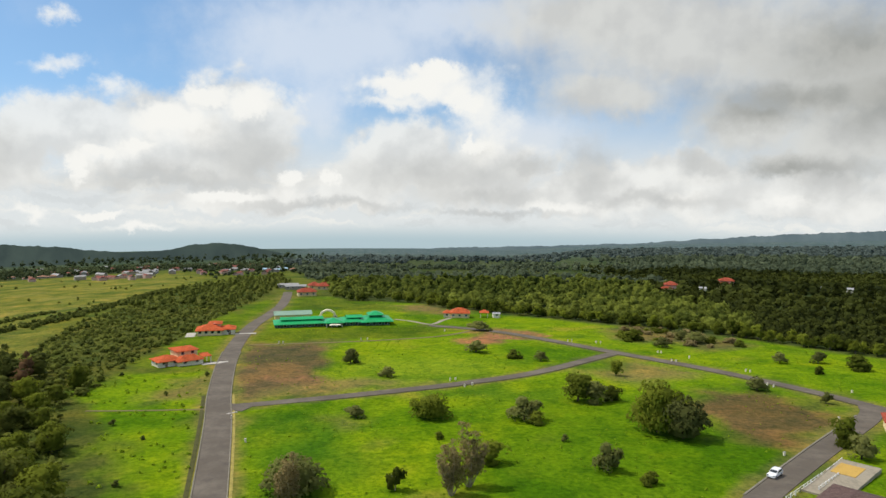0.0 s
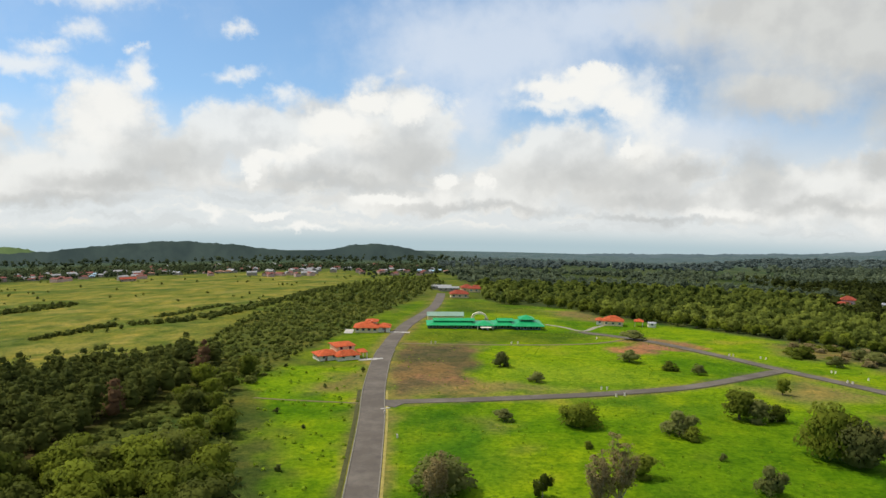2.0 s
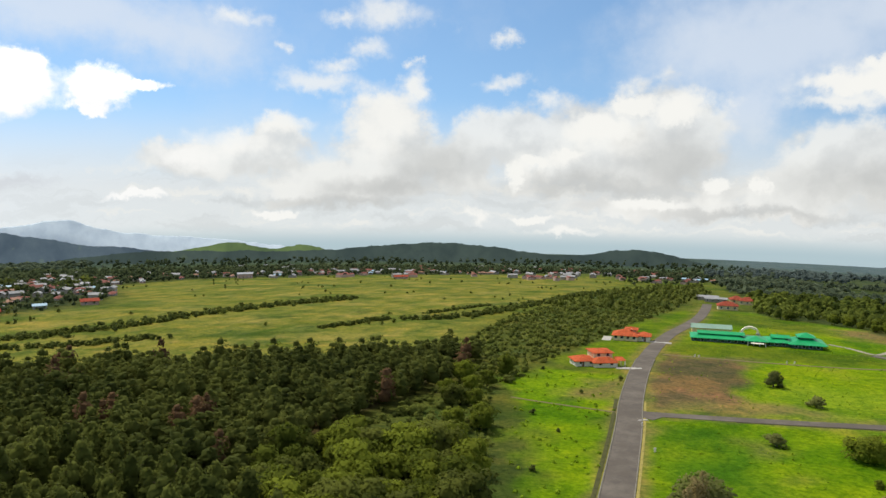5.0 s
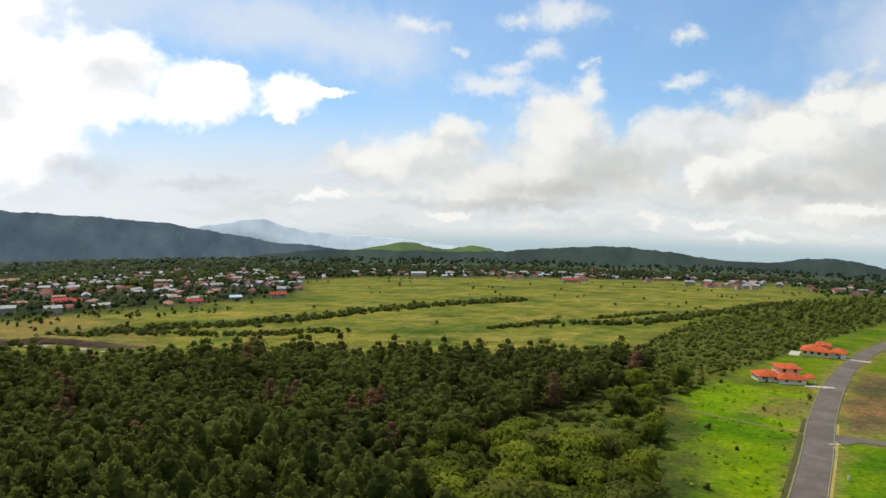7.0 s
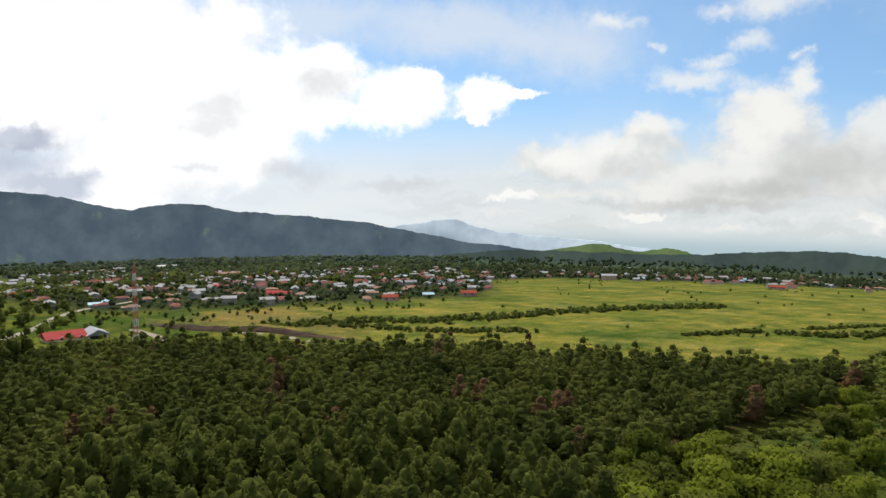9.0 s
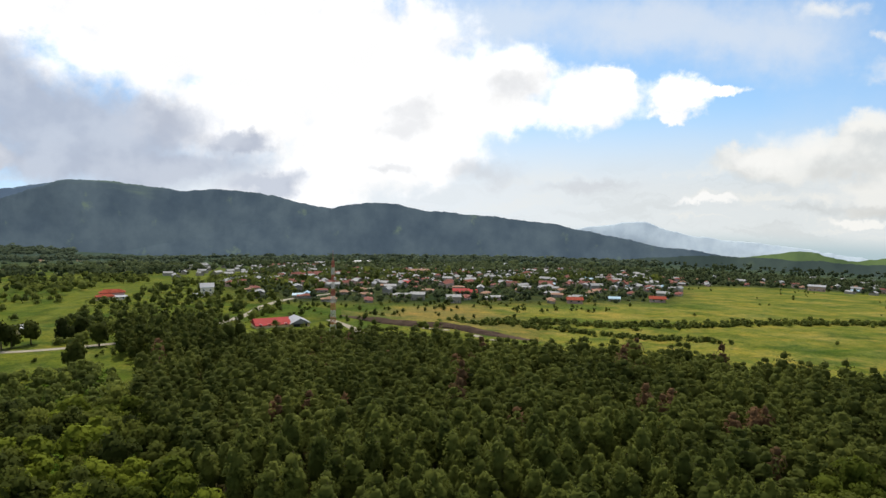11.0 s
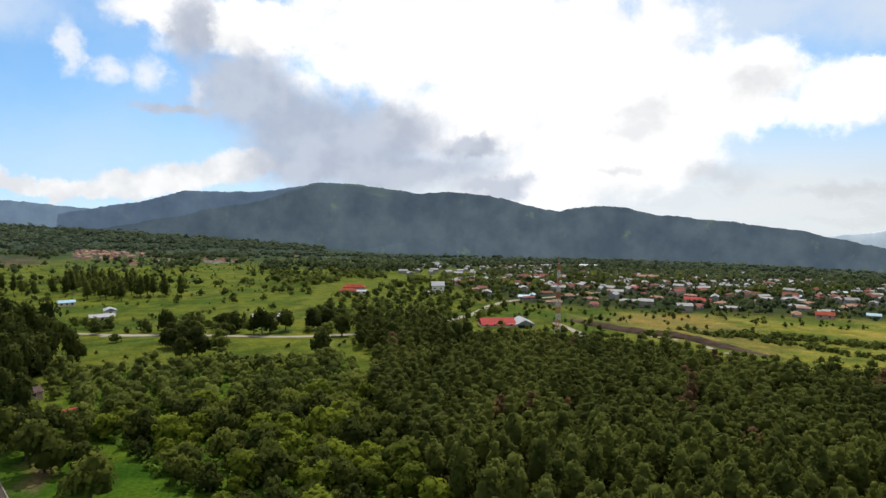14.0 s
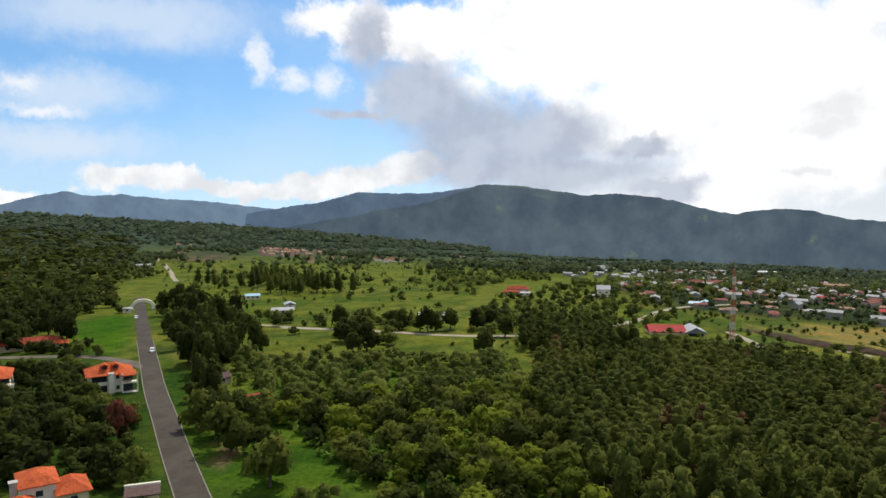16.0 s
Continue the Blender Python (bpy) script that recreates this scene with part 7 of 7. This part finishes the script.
# ---- the far part of the town, too small to count ----
def far_houses(sector, seed, roof, wall, label):
    rng = np.random.RandomState(seed)
    az0, az1, d0, d1, n = sector
    vs, qs, mi = [], [], []
    for k in range(n):
        a, d = math.radians(rng.uniform(az0, az1)), rng.uniform(d0, d1)
        x, y = -math.sin(a) * d, math.cos(a) * d
        w, e, hh, r = rng.uniform(3.0, 6.0), rng.uniform(2.4, 3.6), rng.uniform(2.4, 3.6), rng.uniform(0.9, 1.5)
        t = rng.uniform(0, 3.14)
        c, s, z = math.cos(t), math.sin(t), float(land(x, y))
        pts = [(-w, -e, -1), (w, -e, -1), (w, e, -1), (-w, e, -1), (-w, -e, hh), (w, -e, hh), (w, e, hh), (-w, e, hh), (-w, 0, hh + r), (w, 0, hh + r)]
        b = len(vs)
        vs += [(x + c * u - s * v, y + s * u + c * v, z + q) for u, v, q in pts]
        qs += [tuple(b + i for i in f) for f in ((0, 1, 5, 4), (1, 2, 6, 5), (2, 3, 7, 6), (3, 0, 4, 7), (4, 5, 9, 8), (6, 7, 8, 9))]
        mi += [0, 0, 0, 0, 1, 1]
    me = mesh_from("far_houses", np.array(vs), np.array(qs), [wall, roof])
    me.polygons.foreach_set("material_index", np.array(mi, dtype=np.int32))
    me.polygons.foreach_set("use_smooth", np.zeros(len(qs), bool))
    return tagged(new("far_houses", me), label, "houses", kind="stuff")


far_houses((12, 40, 740, 1150, 60), 201, M_TOWNROOF, M_PINK, "red-roofed houses along the foot of the hills")
far_houses((12, 46, 760, 1200, 60), 202, M_TOWNZINC, M_TOWNWALL, "pale houses along the foot of the hills")
far_houses((58, 86, 560, 1150, 200), 205, M_TOWNROOF, M_PINK, "small red-roofed houses of the town")
far_houses((56, 88, 560, 1150, 220), 206, M_TOWNZINC, M_TOWNWALL, "small white houses with sheet roofs in the town")
far_houses((62, 92, 780, 1250, 150), 203, M_TOWNZINC, M_TOWNWALL, "pale houses at the far edge of the town")
far_houses((110.3, 114.6, 1120, 1390, 46), 207, M_RUSTTIN, M_PINK, "cluster of brown-roofed houses on the rise")
far_houses((104, 109.5, 1030, 1130, 14), 208, M_TOWNROOF, M_WHITE, "scattered houses beside the pasture")
far_houses((94, 122, 900, 1500, 30), 204, M_TOWNROOF, M_WALL, "scattered houses on the wooded rise")

# ---- lanes, river bank ----
ribbon("lane", LANE, 2.3, 0.07, M_GRAVEL, "pale gravel lane between pastures", "lane")
ribbon("lane", [(-345, -175), (-313, -158), (-298, -128), (-294, -100)], 1.8, 0.06, M_GRAVEL, "pale gravel lane past a farmhouse", "lane")
ribbon("lane", [(-21, 336), (-13, 329), (-4.6, 319), (0.6, 334), (4.5, 343)], 1.0, 0.07, M_GRAVEL, "pale dirt path behind the clubhouse", "lane")
ribbon("lane", TRACKPTS, 2.0, 0.1, M_GRAVEL, "pale dirt track up the pasture", "lane")
ribbon("lane", [(-337, 58), (-308, 62), (-291, 62)], 1.8, 0.06, M_GRAVEL, "short dirt track to the mast", "lane")


def bank(pts, high, material, label):
    """A steep cut bank of bare earth with a ragged face and a grassy top."""
    c = smooth_line(pts, 2.0)
    rng = random.Random(6)
    vs = []
    for i, (x, y) in enumerate(c):
        d = math.hypot(x, y)
        u = min(i, len(c) - 1 - i) / 14
        hh = high * min(1, u) * (0.92 + 0.08 * math.sin(i * 0.9))
        z = float(land(x, y))
        for k, (off, up) in enumerate(((-2.5, -0.8), (-1.0, 0.35 * hh), (0.2, 0.75 * hh), (1.2, hh), (7.0, hh * 0.85), (20.0, -0.4))):
            o = off + rng.uniform(-0.35, 0.35)
            vs.append((x * (1 + o / d), y * (1 + o / d), z + up))
    fs = [(i * 6 + k, i * 6 + k + 1, (i + 1) * 6 + k + 1, (i + 1) * 6 + k) for i in range(len(c) - 1) for k in range(5)]
    me = bpy.data.meshes.new("river_bank")
    me.from_pydata(vs, [], fs)
    me.materials.append(material)
    me.materials.append(M_GROUND)
    at = me.color_attributes.new("cover", "FLOAT_COLOR", "POINT")
    at.data.foreach_set("color", np.tile(np.array((0.23, 0.19, 0.045, 1.0)), len(vs)))
    for i, p in enumerate(me.polygons):
        p.material_index = 1 if i % 5 >= 3 else 0
    return tagged(new("river_bank", me), label, "bank", kind="structure")


bank([(-352, 66), (-333, 71.5), (-318, 78.5), (-307, 86.5), (-301, 95), (-294, 102), (-280, 106.5), (-270, 112), (-255, 122)], 2.2, M_EARTH, "dark cut river bank of bare earth")
for pts, half in (([(-299, 90), (-295, 95), (-290, 98.5)], 1.3), ([(-276, 103.5), (-270, 104.5)], 1.6), ([(-263, 106), (-258, 109)], 1.2)):
    ribbon("gravel_bar", pts, half, 0.1, M_GRAVEL, "pale gravel bar along the river", "gravel")

# ======== small things by the roads ========
def pillar_proto():
    root = new("gate_pillar")
    part("shaft", boxes((-0.17, -0.17, -0.4, 0.17, 0.17, 0.72)), M_WHITE, root)
    part("cap", roof_shape(-0.17, -0.17, 0.17, 0.17, 0.77, 0.1, 0.05, "hip", 0.06), M_CONC, root)
    return tagged(root, "white masonry pillar marking a lot's entrance", "pillar", "entrance pillars of the lots")


PILLARS = [(-57.9, 267.4), (-56.4, 267.4), (-29.5, 275.0), (-27.3, 276.4), (2.5, 207.9), (4.0, 208.6), (6.3, 200.7), (8.5, 202.7), (46.4, 276.0), (47.8, 276.0), (73.9, 240.5), (75.0, 239.4), (91.0, 208.5),
           (92.2, 207.0), (1.2, 299.1), (56.5, 274.6), (58.0, 273.6), (73.8, 255.8), (74.8, 255.4), (81.8, 247.4), (92.5, 227.3), (93.4, 226.3), (111.3, 202.2), (93.2, 174.2), (68.4, 147.4), (-47.5, 168.8), (-40, 152)]
pil = pillar_proto()
for k, (x, y) in enumerate(PILLARS):
    m = pose(x, y, float(land(x, y)), 0, 0, 20)
    if k:
        copy_thing(pil, m)
    else:
        pil.matrix_basis = m


def car_proto():
    """A white estate car, 4.5 m long, along local x."""
    root = new("car")
    bm = bmesh.new()
    prof = [(-2.2, 0.35), (-2.25, 0.85), (-2.1, 1.0), (-1.75, 1.5), (0.35, 1.52), (1.05, 1.02), (2.05, 0.88), (2.25, 0.65), (2.22, 0.35)]
    a = [bm.verts.new((x, -0.86 + 0.12 * (z > 1.2), z)) for x, z in prof]
    b = [bm.verts.new((x, 0.86 - 0.12 * (z > 1.2), z)) for x, z in prof]
    bm.faces.new(a)
    bm.faces.new(b[::-1])
    for i in range(len(prof)):
        j = (i + 1) % len(prof)
        bm.faces.new((a[i], b[i], b[j], a[j]))
    part("body", bm, M_CARPAINT, root)
    for name, pts in (("windscreen", ((0.45, 1.47), (0.98, 1.07))), ("rear_window", ((-1.80, 1.45), (-2.06, 1.06)))):
        (x0, z0), (x1, z1) = pts
        o = 0.03 if x0 > 0 else -0.03
        bm = bmesh.new()
        bm.faces.new([bm.verts.new(p) for p in ((x0 + o, -0.66, z0 + 0.02), (x0 + o, 0.66, z0 + 0.02), (x1 + o, 0.76, z1 + 0.02), (x1 + o, -0.76, z1 + 0.02))])
        part(name, bm, M_GLASS, root)
    for s in (-1, 1):
        bm = bmesh.new()
        bm.faces.new([bm.verts.new((x, s * y, z)) for x, y, z in ((-1.75, 0.875, 1.05), (0.75, 0.875, 1.05), (0.25, 0.765, 1.44), (-1.6, 0.765, 1.44))])
        part("side_window", bm, M_GLASS, root)
        part("headlight", boxes((2.14, s * 0.62 - 0.16, 0.66, 2.24, s * 0.62 + 0.16, 0.82)), M_GLASS, root)
        part("tail_light", boxes((-2.28, s * 0.7 - 0.1, 0.7, -2.2, s * 0.7 + 0.1, 0.95)), M_RED_LAMP, root)
        for x in (-1.4, 1.4):
            bm = bmesh.new()
            bmesh.ops.create_cone(bm, cap_ends=True, segments=16, radius1=0.34, radius2=0.34, depth=0.24, matrix=Matrix.Translation((x, s * 0.78, 0.34)) @ pose(0, 0, 0, 90))
            wh = part("wheel", bm, M_TYRE_AND_SHADE, root)
            bm = bmesh.new()
            bmesh.ops.create_cone(bm, cap_ends=True, segments=12, radius1=0.2, radius2=0.17, depth=0.05, matrix=Matrix.Translation((x, s * 0.91, 0.34)) @ pose(0, 0, 0, 90))
            part("rim", bm, M_ZINC, wh)
    return tagged(root, "white estate car on the asphalt road", "car")


car = car_proto()
car.matrix_basis = pose(61.2, 135.2, float(land(61.2, 135.2)) + 0.14, 0, 0, 225) @ Matrix.Diagonal((0.82, 0.86, 0.9, 1))
for x, y in ((-230.6, -145.2), (-315.0, -206.0)):
    copy_thing(car, pose(x, y, float(land(x, y)) + 0.14, 0, 0, 33))


def mast(x, y, high):
    """A guyed lattice mast in red and white sections."""
    root = thing("lattice_mast", x, y, 20, "slender red and white lattice mast behind the pines", "mast")

    def strut(bm, a, b, r):
        vs, fs = [], []
        tube(vs, fs, a, b, r, r, 4)
        bv = [bm.verts.new(v) for v in vs]
        for f in fs:
            bm.faces.new([bv[i] for i in f])
    n = 10
    for i in range(n):
        z0, z1 = high * i / n, high * (i + 1) / n
        w0, w1 = 0.85 - 0.5 * i / n, 0.85 - 0.5 * (i + 1) / n
        c0 = [(w0 * a, w0 * b, z0) for a, b in ((-1, -1), (1, -1), (1, 1), (-1, 1))]
        c1 = [(w1 * a, w1 * b, z1) for a, b in ((-1, -1), (1, -1), (1, 1), (-1, 1))]
        for k in range(4):
            for nm, a, b, r in (("leg", c0[k], c1[k], 0.085), ("brace", c0[k], c1[(k + 1) % 4], 0.055), ("brace", c0[(k + 1) % 4], c1[k], 0.055), ("ring", c1[k], c1[(k + 1) % 4], 0.07)):
                bm = bmesh.new()
                strut(bm, a, b, r)
                part(nm, bm, M_REDSTEEL if i % 2 else M_WHITESTEEL, root)
    bm = bmesh.new()
    strut(bm, (0, 0, high - 0.5), (0, 0, high + 4), 0.08)
    part("aerial", bm, M_REDSTEEL, root)
    for zz, a in ((0.75, 0.3), (0.66, 2.2)):
        bm = bmesh.new()
        bmesh.ops.create_cone(bm, cap_ends=True, segments=14, radius1=0.7, radius2=0.5, depth=0.4, matrix=Matrix.Translation((0.9 * math.cos(a), 0.9 * math.sin(a), high * zz)) @ pose(0, 0, 0, 90, 0, math.degrees(a)))
        part("dish", bm, M_WHITESTEEL, root)
    part("footing", boxes((-2, -2, -1, 2, 2, 0.3)), M_CONC, root)


mast(-298, 52.5, 28.5)

# ---- kerbs and gutters along the roads ----
for pts, off in ((MAIN[1:8], 2.95), (NORTH[1:8], 2.8)):
    for s in (-1, 1):
        ribbon("kerb", pts, 0.13, 0.2, M_KERB, "weathered concrete kerb along the road", "kerb", side=s * off, drop=0.8)
for pts, off in ((CORNER[1:4], 2.7),):
    ribbon("kerb", pts, 0.2, 0.22, M_KERB, "pale concrete kerb along the corner road", "kerb", side=-off, drop=0.8)
